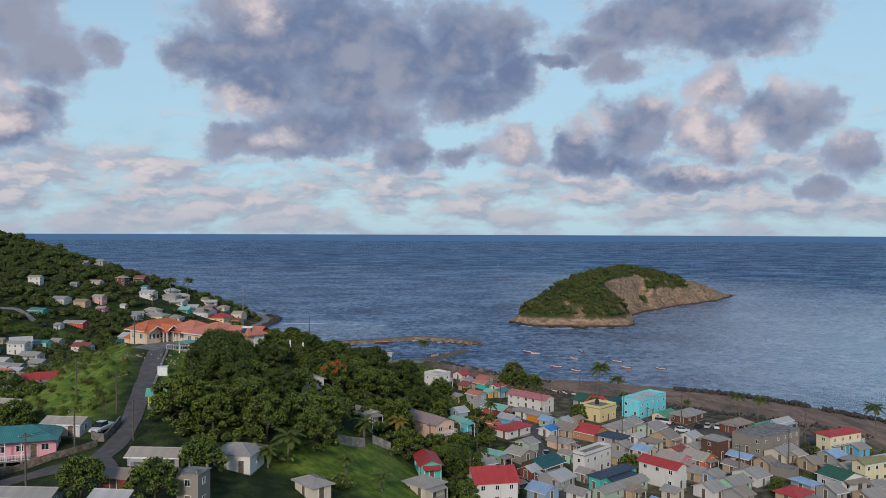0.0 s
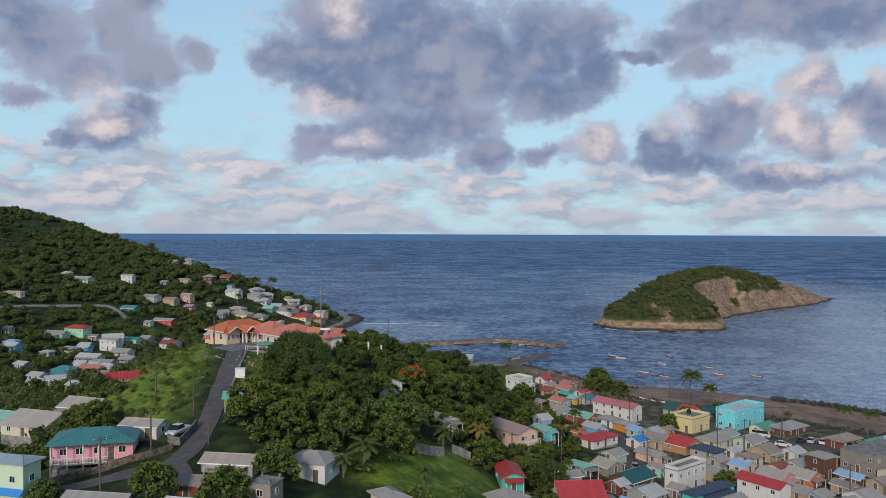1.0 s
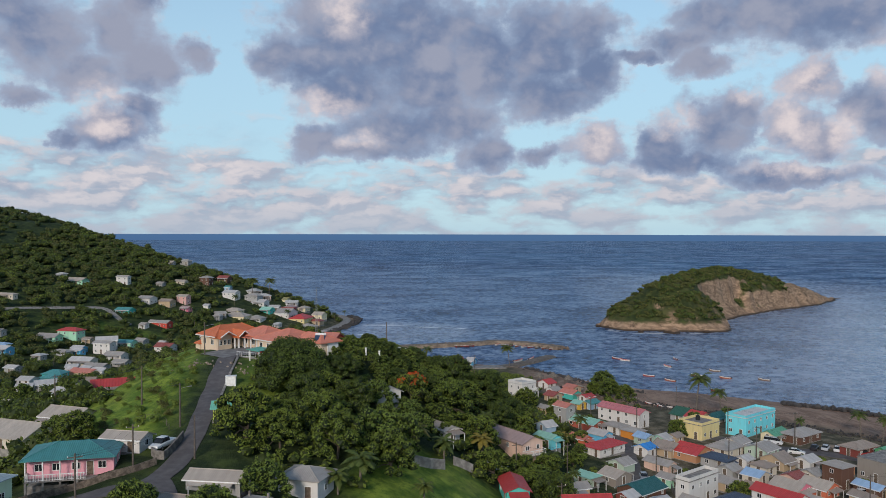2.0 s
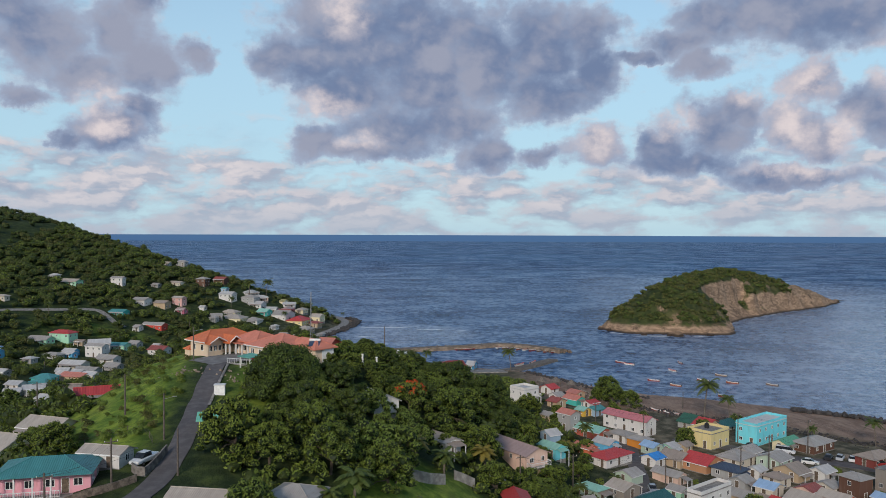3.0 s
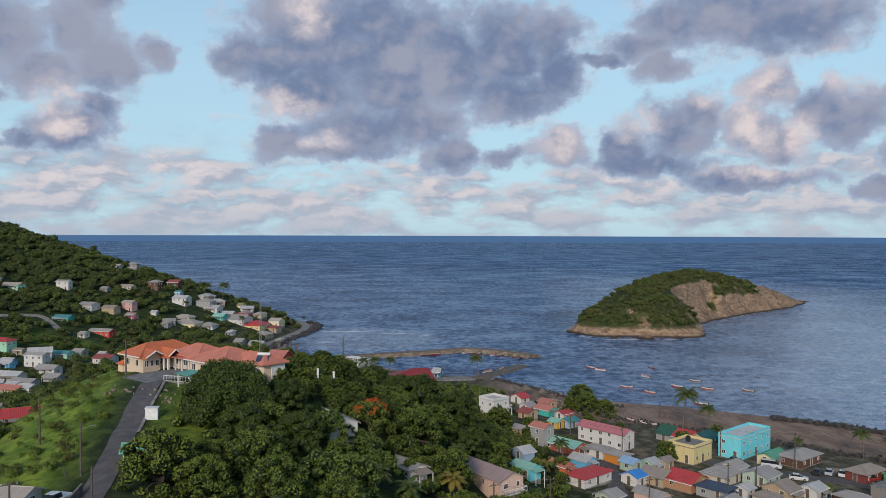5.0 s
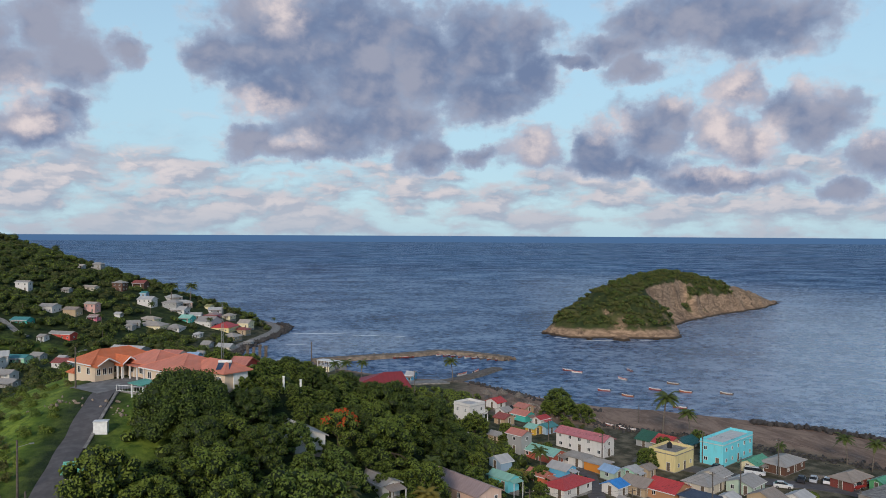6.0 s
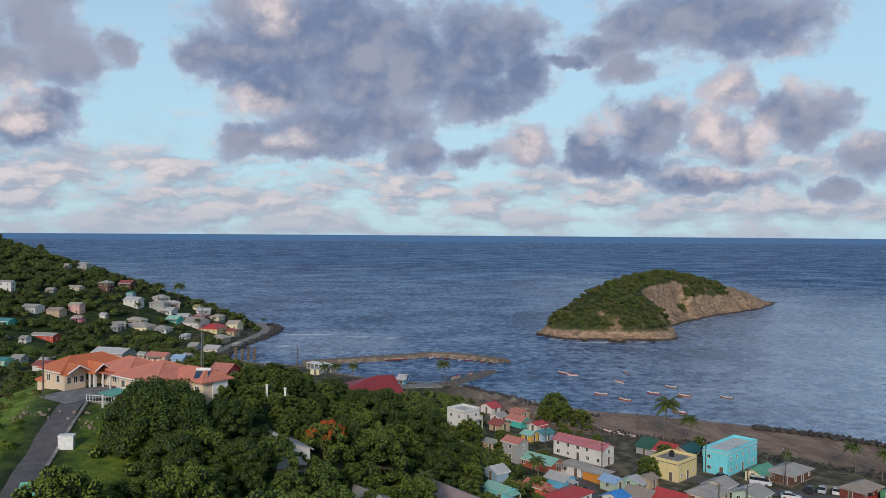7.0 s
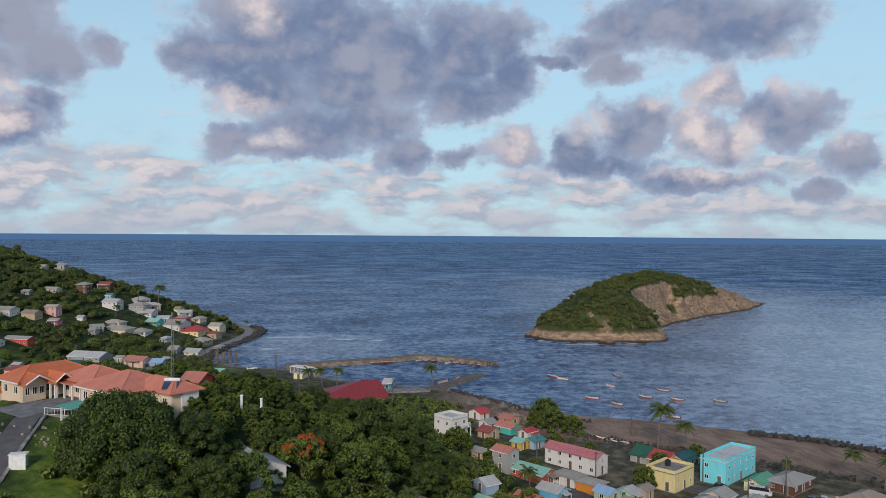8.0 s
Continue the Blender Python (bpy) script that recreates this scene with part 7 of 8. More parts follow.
def vehicle(kind, colour, x, y, turn, label):
    root = new(kind)
    body = plain("car_" + "_".join("%.2f" % c for c in colour), colour, 0.25, 0.0, 0.06)
    bm = bmesh.new()
    bg = bmesh.new()
    if kind == "car":
        loft_body(bm, [(-2.05, 0.72, 0.35, 0.85), (-1.9, 0.82, 0.25, 0.98), (-0.9, 0.85, 0.22, 1.0), (0.7, 0.85, 0.22, 0.98), (1.85, 0.80, 0.25, 0.80), (2.05, 0.70, 0.35, 0.68)])
        loft_body(bg, [(-1.75, 0.66, 0.97, 1.05), (-1.25, 0.70, 0.97, 1.42), (0.05, 0.70, 0.97, 1.46), (0.95, 0.68, 0.96, 1.02)])
        roof = (-1.2, 0.1, 1.425)
    elif kind == "van":
        loft_body(bm, [(-2.35, 0.80, 0.35, 1.2), (-2.25, 0.86, 0.25, 1.25), (1.6, 0.86, 0.25, 1.15), (2.2, 0.82, 0.28, 0.95), (2.4, 0.75, 0.4, 0.8)])
        loft_body(bg, [(-2.25, 0.76, 1.2, 1.86), (-1.8, 0.78, 1.2, 1.92), (0.9, 0.78, 1.15, 1.9), (1.75, 0.74, 1.1, 1.18)])
        roof = (-2.1, 0.95, 1.89)
    else:
        loft_body(bm, [(-2.5, 0.80, 0.5, 1.0), (-2.4, 0.86, 0.4, 1.08), (0.3, 0.88, 0.38, 1.08), (1.6, 0.86, 0.4, 1.02), (2.4, 0.80, 0.45, 0.9)])
        loft_body(bg, [(-0.75, 0.74, 1.06, 1.2), (-0.6, 0.75, 1.06, 1.72), (0.75, 0.75, 1.06, 1.74), (1.35, 0.72, 1.04, 1.1)])
        roof = (-0.6, 0.75, 1.71)
    part("body", bm, body, root)
    part("cabin_glass", bg, GLASS, root, "dark window glass")
    bm = bmesh.new()
    loft_body(bm, [(roof[0], 0.62, roof[2], roof[2] + 0.06), (roof[1], 0.62, roof[2] + 0.02, roof[2] + 0.08)])
    part("roof", bm, body, root)
    for sx in (-1.25, 1.3):
        for sy in (-0.78, 0.78):
            wheel(root, sx, sy)
    for sy in (-0.55, 0.55):
        bm = bmesh.new()
        box(bm, 1.95 if kind == "car" else 2.28, sy - 0.16, 0.6, 2.08 if kind == "car" else 2.42, sy + 0.16, 0.74)
        part("headlight", bm, TRIM, root)
    root.matrix_world = pose(x, y, gz(x, y) + 0.10, 0, 0, turn)
    return tagged(root, label, kind, "parked vehicles")


vehicle("pickup", (0.70, 0.70, 0.68), -44.3, 130.6, -105, "white pickup parked in a walled bay")
vehicle("car", (0.30, 0.32, 0.34), 44.2, 190, -95, "silver-grey car standing in the village lane")
vehicle("car", (0.045, 0.045, 0.05), 79.5, 226.5, 40, "black car beside the cyan house")
vehicle("van", (0.55, 0.56, 0.57), 86.6, 221.8, -30, "white van parked beside the street")
vehicle("car", (0.03, 0.03, 0.035), 95.2, 216.4, 55, "black car parked on the street")
vehicle("car", (0.40, 0.42, 0.45), 98.0, 216.2, 55, "silver car parked on the street")
vehicle("car", (0.66, 0.66, 0.66), 100.6, 215.0, 55, "white car parked on the street")
vehicle("car", (0.62, 0.62, 0.60), 88.5, 212.0, -25, "white car parked by a low house")
vehicle("pickup", (0.30, 0.035, 0.03), 104.5, 210.5, 20, "dark red truck parked by a shed")
vehicle("car", (0.60, 0.60, 0.60), 89, 180.5, 30, "white car half hidden between houses")
vehicle("car", (0.60, 0.30, 0.05), -31.5, 98.5, 80, "yellow car on the near road")
vehicle("car", (0.34, 0.03, 0.03), -38.9, 176.5, 50, "red car parked at the hall")
vehicle("car", (0.62, 0.62, 0.60), -48.5, 397, 20, "white car by the shore road")

# ---------------------------------------------------------------- poles and wires
POLES = {}


def utility_pole(key, x, y, high, arm=True, lamp=False, label="weathered timber utility pole"):
    root = new("utility_pole")
    z = gz(x, y)
    root.matrix_world = pose(x, y, z, 0, 0, 25)
    bm = bmesh.new()
    tube(bm, (0, 0, -1), (0, 0, high), 0.16, 0.11, 8)
    part("post", bm, POLE, root)
    if arm:
        bm = bmesh.new()
        box(bm, -0.9, -0.05, high - 0.55, 0.9, 0.05, high - 0.43)
        part("crossarm", bm, POLE, root)
        for sx in (-0.8, 0, 0.8):
            bm = bmesh.new()
            tube(bm, (sx, 0, high - 0.43), (sx, 0, high - 0.25), 0.045, 0.03, 6)
            part("insulator", bm, TRIM, root)
    if lamp:
        bm = bmesh.new()
        tube(bm, (0, 0, high - 0.9), (1.4, 0, high - 0.6), 0.035, 0.03, 5)
        part("lamp_arm", bm, STEEL, root)
        bm = bmesh.new()
        box(bm, 1.3, -0.1, high - 0.68, 1.85, 0.1, high - 0.54, None, 0.03)
        part("lamp_head", bm, STEEL, root)
    POLES[key] = Vector((x, y, z + high - 0.3))
    return tagged(root, label, "utility pole", "utility poles")


for key, x, y, high, arm, lamp in (("a", -44.6, 139.2, 7.2, False, True), ("b", -38.2, 127.0, 6.6, False, False), ("c", -46.4, 124.4, 6.2, True, False), ("d", -46.5, 107.0, 8.5, True, False),
                                   ("e", -56, 152, 7.0, False, False), ("f", -86.6, 181, 8.0, True, False), ("g", -52.6, 177.5, 7.0, False, True), ("h", -16, 205, 8.5, False, False),
                                   ("i", 78, 232, 8.0, True, False), ("j", 76.5, 207.3, 8.5, True, False), ("k", 102, 179, 9.0, True, False), ("l", 51.2, 227, 8.5, True, False),
                                   ("m", 41.2, 242, 8.0, True, False), ("n", 66.7, 199, 8.0, True, False), ("o", 47, 190, 8.0, True, False), ("p", 12.5, 160, 8.5, True, False),
                                   ("q", 76, 276, 5.5, False, False), ("r", 25.5, 182, 7.5, True, False), ("s", -23, 336, 9, True, False), ("t", 9, 318, 9, True, False),
                                   ("u", 92, 221, 9.0, True, False), ("v", 116, 196, 9.0, True, False), ("w", 84, 168, 8.5, True, False), ("x", 19.5, 148, 8, True, False)):
    utility_pole(key, x, y, high, arm, lamp)


def wire(a, b, sag=0.8, off=0.0):
    p, q = POLES[a], POLES[b]
    side = Vector((q.y - p.y, p.x - q.x, 0)).normalized() * off
    cv = bpy.data.curves.new("wire", "CURVE")
    cv.dimensions, cv.bevel_depth, cv.bevel_resolution = "3D", 0.014, 0
    sp = cv.splines.new("POLY")
    sp.points.add(12)
    for i in range(13):
        f = i / 12
        v = p.lerp(q, f) + side - Vector((0, 0, sag * 4 * f * (1 - f)))
        sp.points[i].co = (*v, 1)
    cv.materials.append(WIRE)
    return tagged(new("wire", cv), "thin black overhead wire between poles", "wire", "overhead wires")


for a, b in (("d", "c"), ("c", "a"), ("a", "e"), ("e", "f"), ("b", "d"), ("l", "i"), ("i", "u"), ("u", "v"), ("j", "n"), ("n", "o"), ("o", "r"), ("r", "p"), ("l", "m"), ("k", "v"), ("j", "k"), ("o", "l"), ("p", "x"), ("w", "k")):
    for off in (-0.6, 0.6):
        wire(a, b, 0.9, off)


def mast(x, y, high):
    root = new("radio_mast")
    root.matrix_world = pose(x, y, gz(x, y))
    for k in range(3):
        bm = bmesh.new()
        a = k * 2.094
        tube(bm, (0.35 * math.cos(a), 0.35 * math.sin(a), -1), (0.12 * math.cos(a), 0.12 * math.sin(a), high), 0.05, 0.03, 5)
        part("leg", bm, STEEL, root)
    bm = bmesh.new()
    for i in range(int(high / 0.9)):
        r = 0.35 - 0.23 * i * 0.9 / high
        for k in range(3):
            a, b = k * 2.094, (k + 1) * 2.094
            tube(bm, (r * math.cos(a), r * math.sin(a), i * 0.9), (r * math.cos(b), r * math.sin(b), i * 0.9 + 0.9), 0.018, 0.018, 3, False)
    part("lattice", bm, STEEL, root)
    return tagged(root, "slim grey lattice radio mast behind the hall", "mast")


mast(-30.5, 188, 13.5)


def water_tank(x, y, z):
    root = new("water_tank")
    root.matrix_world = pose(x, y, z)
    bm = bmesh.new()
    tube(bm, (0, 0, 0), (0, 0, 1.2), 0.62, 0.62, 14)
    tube(bm, (0, 0, 1.2), (0, 0, 1.45), 0.62, 0.22, 14)
    part("barrel", bm, TANK, root)
    bm = bmesh.new()
    tube(bm, (0, 0, 1.45), (0, 0, 1.55), 0.24, 0.24, 10)
    part("lid", bm, TANK, root)
    return tagged(root, "black plastic water tank", "water tank", "water tanks")


for x, y, z in ROOF_TOPS:
    water_tank(x, y + 1.2, z) if z else water_tank(x + 4.6, y - 3.6, gz(x + 4.6, y - 3.6))

# ---------------------------------------------------------------- planting
MANGO = [make_tree(s, 11.0, 5.6, LEAF_DARK, 52, 88, 0.195, "dense dark green mango tree on the wooded ridge") for s in (1, 2, 3)]
HERO = make_tree(18, 10.7, 7.2, LEAF_DARK, 92, 88, 0.195, "large round-crowned mango tree before the hall")
BROAD = [make_tree(s, 8.6, 4.4, LEAF_MID, 42, 90, 0.19, "broad-leaved green tree on the slope") for s in (4, 5, 6)]
LIGHT = [make_tree(s, 6.4, 3.4, LEAF_LIGHT, 34, 98, 0.18, "light green tree with loose crown", low=0.22) for s in (7, 8)]
FLAME = make_tree(9, 7.5, 4.4, LEAF_MID, 40, 90, 0.19, "flame tree with scarlet blossom on its crown", flower=LEAF_RED)
BUSH = [make_bush(s, 2.4, 2.0, m, w) for s, m, w in ((10, LEAF_MID, "rounded green bush in the undergrowth"), (11, LEAF_SCRUB, "dull olive scrub bush among houses"), (12, LEAF_LIGHT, "bright green leafy garden bush"))]
PALM = [make_palm(s, 9.0, 22, 4.3, LEAF_PALM, "coconut palm with drooping fronds", ln) for s, ln in ((13, 0.5), (14, -0.7))]
LOW_PALM = [make_palm(15, 3.6, 18, 3.0, LEAF_PALM, "young coconut palm with arching fronds", 0.1), make_palm(16, 4.6, 18, 3.0, LEAF_PALM_DRY, "yellowing coconut palm among the trees", 0.2)]
MODELS = [*MANGO, *BROAD, *LIGHT, FLAME, *BUSH, *PALM, *LOW_PALM]
rng = random.Random(21)
GROWN, UNDER, VALLEY, HEDGE, FAR = [], [], [], [], []


def free_spot(x, y, r, near=0.72):
    k = table(GROWN, "grown")
    return bool(((x - k[:, 0]) ** 2 + (y - k[:, 1]) ** 2 > (near * (r + k[:, 2])) ** 2).all())


def grow(model, x, y, r, size, force=False, sink=0.2):
    if not force and not (clear_of(x, y, r * 0.55) and free_spot(x, y, r)):
        return False
    GROWN.append((x, y, r))
    plant(model, x, y, rng.uniform(0, 360), size, sink)
    return True


def reserve(rows, x, y, r, gap=0.55):
    if clear_of(x, y, r * gap) and free_spot(x, y, r):
        GROWN.append((x, y, r))
        rows.append((x, y, gz(x, y)))


# trees that stand out
HERO.matrix_world = pose(-29.9, 159.0, gz(-29.9, 159.0) - 0.3)
GROWN.append((-29.9, 159.0, 6.2))
for x, y, s in ((-21.5, 163, 0.70), (-25.5, 149.5, 0.74), (-18, 152, 0.72)):
    grow(MANGO[rng.randrange(3)], x, y, 4.6 * s, s, True)
grow(FLAME, -8.0, 168.5, 3.2, 0.86, True)
grow(LIGHT[0], -14.2, 160.5, 2.6, 0.95, True)
for x, y, s, k in ((-38.3, 104.2, 1.0, 0), (-28.4, 103, 1.05, 1), (-24.8, 114.6, 1.0, 0), (-54, 107, 0.7, 1), (-9, 141, 1.3, 0), (-12.5, 139.5, 1.25, 1)):
    grow(LIGHT[k], x, y, 3.0 * s, s, True)
for x, y, s in ((-61.8, 139.6, 0.75), (-66, 142, 0.7), (-89, 195.4, 0.62), (-130, 247, 0.8), (54.5, 280, 0.85), (59, 276, 0.72), (50, 286, 0.6), (63, 229, 0.62), (66.5, 233, 0.55), (60.6, 175, 0.62),
                (33.6, 212.8, 0.5), (25.9, 201.4, 0.55), (28.2, 191.7, 0.5), (-9.5, 133, 0.9), (34, 246, 0.6), (30, 240, 0.55), (16, 222, 0.6), (72, 243, 0.5), (84, 250, 0.5)):
    grow(BROAD[rng.randrange(3)], x, y, 3.4 * s, s, True)
for x, y, s in ((53.4, 288, 1.05), (61.6, 233, 0.95), (61.4, 181, 0.9), (19.6, 169.7, 0.7), (29, 173.5, 0.6), (22.4, 246, 0.85), (13.3, 199, 0.6), (73, 243, 0.5), (22.4, 193.5, 0.55)):
    if clear_of(x, y, 0.4):
        grow(BROAD[rng.randrange(3)], x, y, 3.2 * s, s, True)
# palms
for k, x, y, s in ((0, 78, 260.5, 1.25), (1, 84.4, 256, 0.85), (0, 114.2, 229.8, 0.78), (1, 117, 224, 0.80), (0, 143, 206, 0.95), (0, 34.5, 216.6, 0.72), (1, 25.2, 351, 1.02), (0, -20.4, 347, 0.82), (1, -16, 349, 0.86),
                   (0, -11, 353, 0.80), (1, -125.5, 505, 1.25), (0, -117, 512, 1.3), (1, -180, 440, 0.75), (0, -205, 455, 0.7), (1, -163, 330, 0.7), (0, -176, 318, 0.75), (1, -138, 430, 0.7), (0, -98, 480, 0.65),
                   (1, -92, 515, 0.6), (0, -76, 520, 0.55), (1, -73, 545, 0.5), (0, -130, 480, 0.7), (1, -200, 405, 0.7), (0, -145, 448, 0.6), (1, 6.5, 172, 0.6), (0, 22, 176, 0.55), (1, 24.5, 169, 0.5), (0, 98, 232, 0.5)):
    ob = grow(PALM[k], x, y, 1.4, s, True)
for k, x, y, s in ((0, -13.3, 125.5, 1.25), (1, -6, 146.5, 1.0), (0, -1.2, 149, 1.05), (1, 6.2, 160.5, 1.1), (0, -16, 121.5, 0.9), (1, -8.5, 137.5, 0.9), (0, 14, 141, 0.9), (0, 21, 162, 0.9), (1, 28, 205, 0.8), (0, 36, 190, 0.7), (0, -4, 128, 0.8), (0, 2, 127, 0.8)):
    grow(LOW_PALM[k], x, y, 1.6, s, True)

# the wooded ridge
tries = 0
while tries < 4200:
    tries += 1
    y = rng.uniform(126, 300)
    x = rng.uniform(-46, 34)
    cx = float(np.interp(y, [60, 100, 150, 170, 200, 250], [-34, -37, -43, -44, -50, -60]))
    z = gz(x, y)
    if x < cx + (8 if y < 136 else 13.5 if y < 176 else 15) or z < 5.2 or (x > -17 and y < 152 and x < 14) or (y < 128 and x < -13):
        continue
    tall = 1.0 if z > 15 else 0.8
    pick = rng.random()
    if y > 160 and x - cx < 38 and x > -30:
        tall *= 0.42 if y < 205 else 0.5
    elif y > 176 and x < -3:
        tall *= 0.62
    if (y > 214 and x < -2) or y > 236 or x > 20:
        reserve(UNDER if y > 236 else FAR, x, y, 1.6 if y > 236 else 3.0)
    elif pick < 0.34:
        grow(MANGO[rng.randrange(3)], x, y, 4.6 * tall, tall * rng.uniform(0.6, 1.05))
    elif pick < 0.76:
        grow(BROAD[rng.randrange(3)], x, y, 3.9 * tall, tall * rng.uniform(0.6, 1.15))
    else:
        grow(LIGHT[rng.randrange(2)], x, y, 2.9 * tall, tall * rng.uniform(0.7, 1.15))


for _ in range(900):
    x, y = rng.uniform(-29, 4), rng.uniform(162, 206)
    if (x > -22 or y < 184) and min(math.hypot(x - a, y - b) for a, b in ((-19.5, 183.5), (-15.5, 186), (-14.2, 166.5), (-27.5, 192.2))) > 3.2 and free_spot(x, y, 1.5):
        grow(BROAD[rng.randrange(3)] if rng.random() < 0.6 else LIGHT[rng.randrange(2)], x, y, 1.5, rng.uniform(0.30, 0.46), True)
# undergrowth on the ridge
tries = 0
while tries < 900:
    tries += 1
    y, x = rng.uniform(118, 300), rng.uniform(-40, 34)
    cx = float(np.interp(y, [60, 100, 150, 170, 200, 250], [-34, -37, -43, -44, -50, -60]))
    if x < cx + 5 or gz(x, y) < 4.5 or (x > -15 and 124 < y < 150 and x < 12):
        continue
    reserve(UNDER, x, y, 1.2)
# scrub on the flat between the ridge and the harbour
for _ in range(700):
    x, y = rng.uniform(-30, 30), rng.uniform(272, 326)
    if float(shore(x, y)) > 24:
        reserve(UNDER, x, y, 1.3)
# hedge line below the meadow, and the meadow's own bushes
tries = 0
while tries < 2400:
    tries += 1
    y = rng.uniform(126, 225)
    cx = float(np.interp(y, [60, 100, 150, 170, 200, 250], [-34, -37, -43, -44, -50, -60]))
    x = cx + rng.uniform(-66, (-21 if y < 150 else -25) if y < 172 else -31)
    if rng.random() < 0.35:
        reserve(HEDGE, x, y, 1.7)
    else:
        reserve(UNDER, x, y, 1.4)
for _ in range(460):
    y = rng.uniform(130, 190)
    x = float(np.interp(y, [60, 100, 150, 170, 200, 250], [-34, -37, -43, -44, -50, -60])) + rng.uniform(-36, -5)
    grow(BUSH[rng.choice((0, 2, 1))], x, y, 1.4, rng.uniform(0.22, 0.75))
# between the houses of the valley and the headland
tries = 0
while tries < 6500:
    tries += 1
    x, y = rng.uniform(-270, -66), rng.uniform(170, 560)
    if float(shore(x, y)) < 9 or (x > -82 and y < 215) or (x < -136 and 383 < y < 412 and rng.random() < 0.5):
        continue
    if x > -140 and y > 455 and rng.random() < 0.7:
        continue
    reserve(VALLEY, x, y, rng.choice((2.0, 1.8, 2.6)), 1.15)
# gardens of the bay village
for _ in range(900):
    x, y = rng.uniform(18, 135), rng.uniform(120, 290)
    if float(shore(x, y)) < 42 or y > 218 - 0.4 * (x - 60) and x > 60:
        continue
    if rng.random() < 0.3:
        grow(BROAD[rng.randrange(3)], x, y, 1.7, rng.uniform(0.26, 0.45))
    else:
        grow(BUSH[rng.randrange(3)], x, y, 1.3, rng.uniform(0.5, 1.0))


def woods(name, places, size, material, label, seed, leaves=46, leaf_size=0.85):
    """Far scrub and woods: many crowns of leaf sprays over shade-coloured cores in one mesh."""
    g = np.random.default_rng(seed)
    cs, rs = [], []
    for x, y, z in places:
        r = size * g.uniform(0.55, 1.25)
        for _ in range(3):
            cs.append((x + g.normal() * r * 0.5, y + g.normal() * r * 0.5, z + r * g.uniform(0.35, 0.9)))
            rs.append(r * g.uniform(0.55, 0.9))
    co = leaf_cloud(g, cs, rs, leaves / size**2 * 0.55, leaf_size, 0.8)
    # added cores in LEAF_SHADE: the crowns' inner shade as plain colour
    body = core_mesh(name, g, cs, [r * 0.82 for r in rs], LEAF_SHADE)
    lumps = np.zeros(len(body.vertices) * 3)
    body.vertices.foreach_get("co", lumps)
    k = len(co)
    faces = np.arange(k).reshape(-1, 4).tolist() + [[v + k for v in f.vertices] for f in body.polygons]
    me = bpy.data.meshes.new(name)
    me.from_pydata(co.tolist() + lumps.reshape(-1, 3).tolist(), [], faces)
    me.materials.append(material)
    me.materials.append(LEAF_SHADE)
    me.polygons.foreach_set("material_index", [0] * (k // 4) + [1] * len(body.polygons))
    bpy.data.meshes.remove(body)
    ob = new(name, me)
    return tagged(ob, label, "woods", kind="stuff")


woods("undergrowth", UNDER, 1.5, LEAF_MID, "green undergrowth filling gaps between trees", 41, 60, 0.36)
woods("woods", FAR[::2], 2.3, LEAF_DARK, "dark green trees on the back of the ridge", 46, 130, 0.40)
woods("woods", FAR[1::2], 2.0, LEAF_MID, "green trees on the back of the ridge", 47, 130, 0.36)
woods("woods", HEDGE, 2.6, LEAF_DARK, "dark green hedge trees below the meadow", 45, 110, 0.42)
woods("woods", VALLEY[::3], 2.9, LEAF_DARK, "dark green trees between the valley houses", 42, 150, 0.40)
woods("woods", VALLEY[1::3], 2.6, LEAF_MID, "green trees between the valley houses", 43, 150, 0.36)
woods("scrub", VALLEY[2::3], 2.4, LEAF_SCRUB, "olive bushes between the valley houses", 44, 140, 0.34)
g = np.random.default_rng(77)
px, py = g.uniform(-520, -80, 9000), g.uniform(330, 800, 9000)
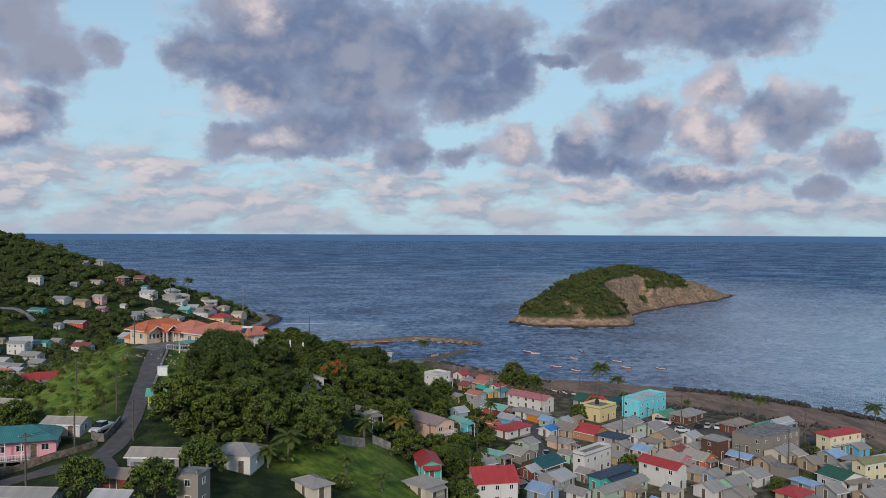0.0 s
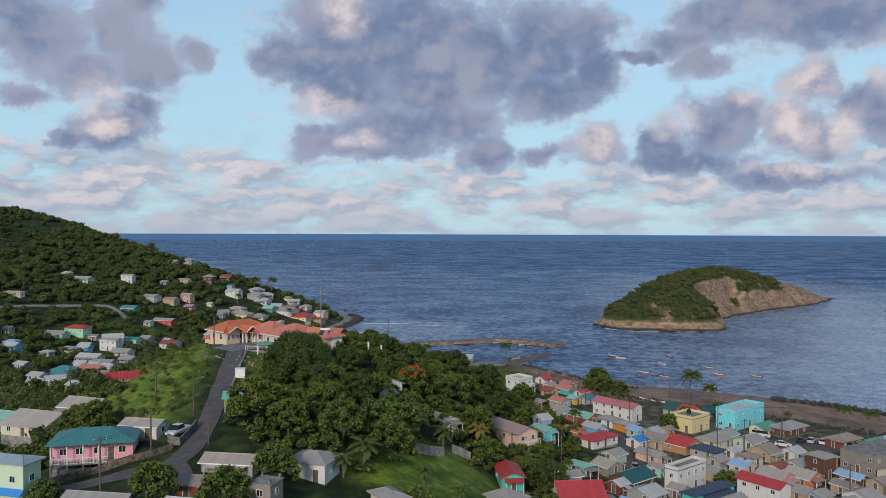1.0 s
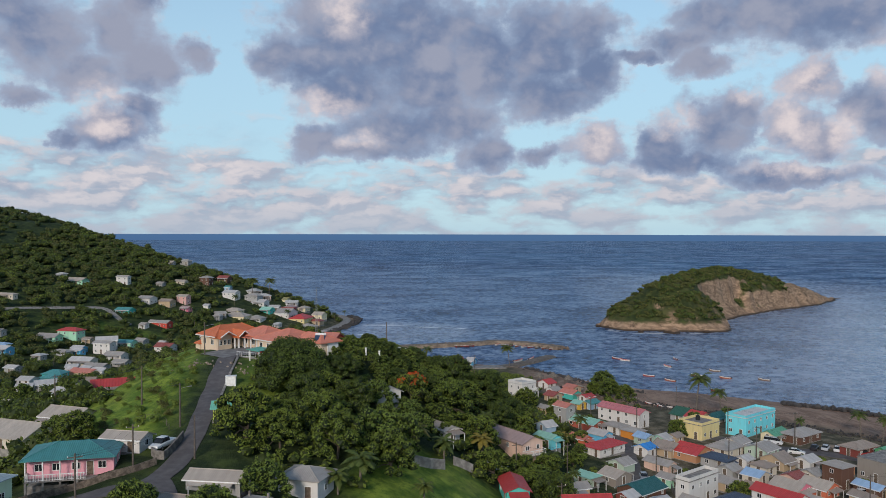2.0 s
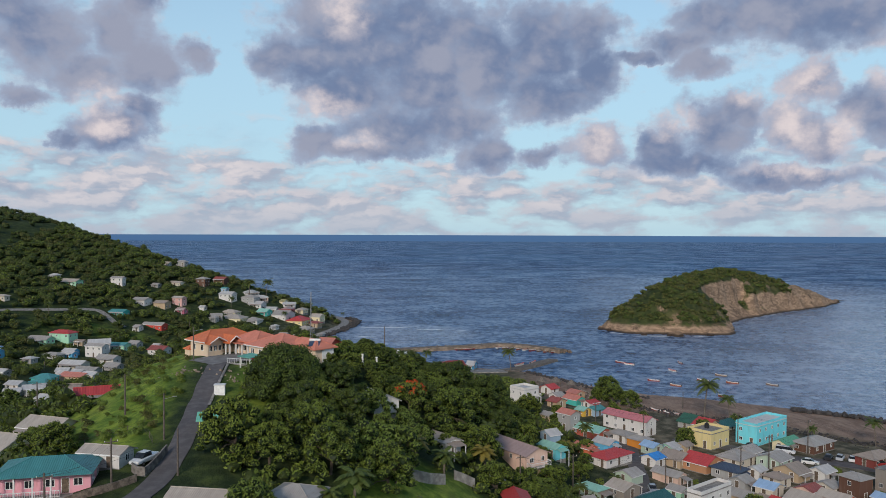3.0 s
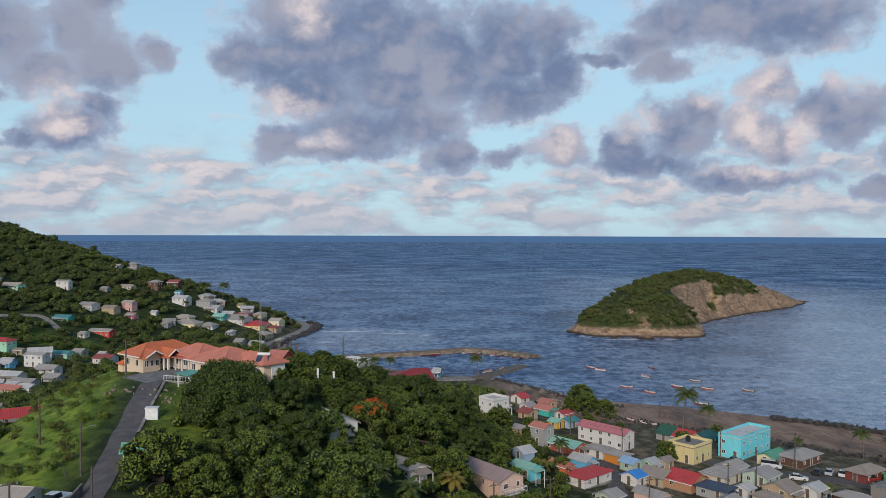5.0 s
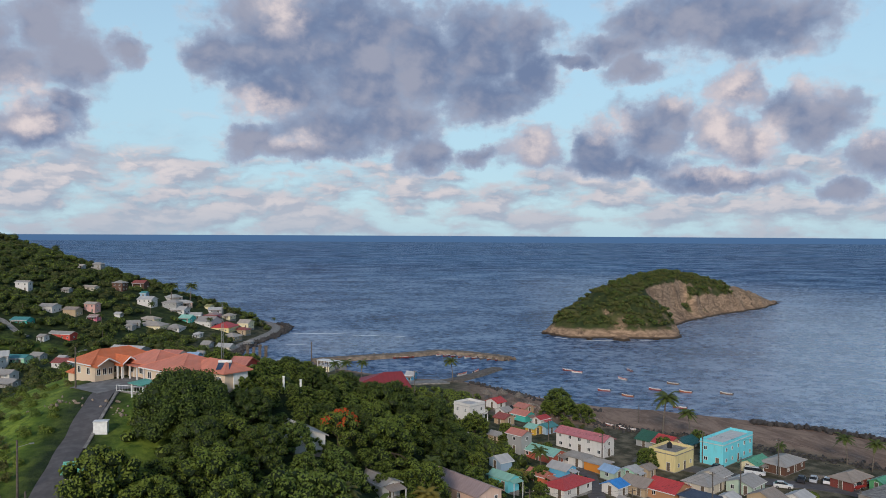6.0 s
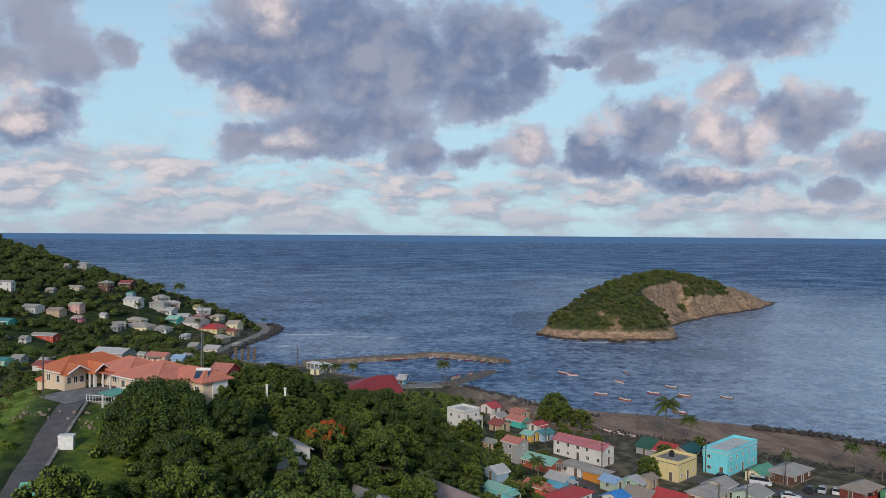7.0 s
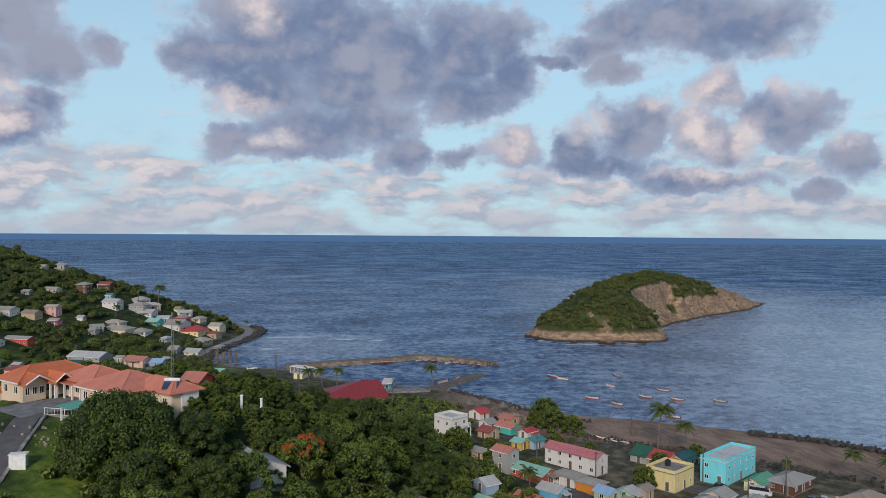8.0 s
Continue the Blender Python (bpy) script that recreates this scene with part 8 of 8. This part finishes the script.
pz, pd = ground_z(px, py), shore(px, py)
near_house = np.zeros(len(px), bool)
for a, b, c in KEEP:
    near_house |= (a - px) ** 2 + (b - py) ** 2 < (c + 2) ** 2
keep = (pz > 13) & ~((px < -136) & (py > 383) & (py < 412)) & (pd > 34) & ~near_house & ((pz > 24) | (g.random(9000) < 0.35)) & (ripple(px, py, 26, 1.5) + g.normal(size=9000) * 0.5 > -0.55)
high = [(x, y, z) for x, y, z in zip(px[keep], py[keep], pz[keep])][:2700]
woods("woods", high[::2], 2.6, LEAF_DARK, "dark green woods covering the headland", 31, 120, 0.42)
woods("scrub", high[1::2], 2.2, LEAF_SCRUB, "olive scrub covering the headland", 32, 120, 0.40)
ix, iy = g.uniform(86, 265, 12000), g.uniform(464, 660, 12000)
iz = island_z(ix, iy)
flatness = np.abs(island_z(ix + 1.5, iy) - iz) + np.abs(island_z(ix, iy + 1.5) - iz)
ok = (iz > 7) & (flatness < 3.6) & ((np.hypot(ix - 194, iy - 558) > 25) | (iz > 24.5)) & (ripple(ix, iy, 14, 0.3) + g.normal(size=12000) * 0.35 > -0.15)
isl = [(x, y, z - 0.4) for x, y, z in zip(ix[ok], iy[ok], iz[ok])][:1500]
woods("scrub", isl, 1.25, LEAF_SCRUB, "low wind-cut scrub on the islet", 33, 40, 0.55)
woods("scrub", isl[::2], 1.5, LEAF_DARK, "dark low bushes on the islet", 34, 40, 0.6)
for x, y, s in ((136, 514, 0.62), (151, 537, 0.34), (156, 543, 0.42), (166, 557, 0.3), (258, 640, 0.4), (226, 618, 0.4)):
    ob = copy_thing(LIGHT[0], pose(x, y, float(island_z(np.array([x]), np.array([y]))[0]) - 0.4, 0, 0, x))
    ob.scale = (s * 1.5, s * 1.5, s)
    tagged(ob, "small wind-bent tree on the islet", "tree")
# the models themselves stand in the woods out of the way
for k, m in enumerate(MODELS):
    x, y = -150 - 11 * (k % 4), 40 - 13 * (k // 4)
    m.matrix_world = pose(x, y, gz(x, y) - 0.2)
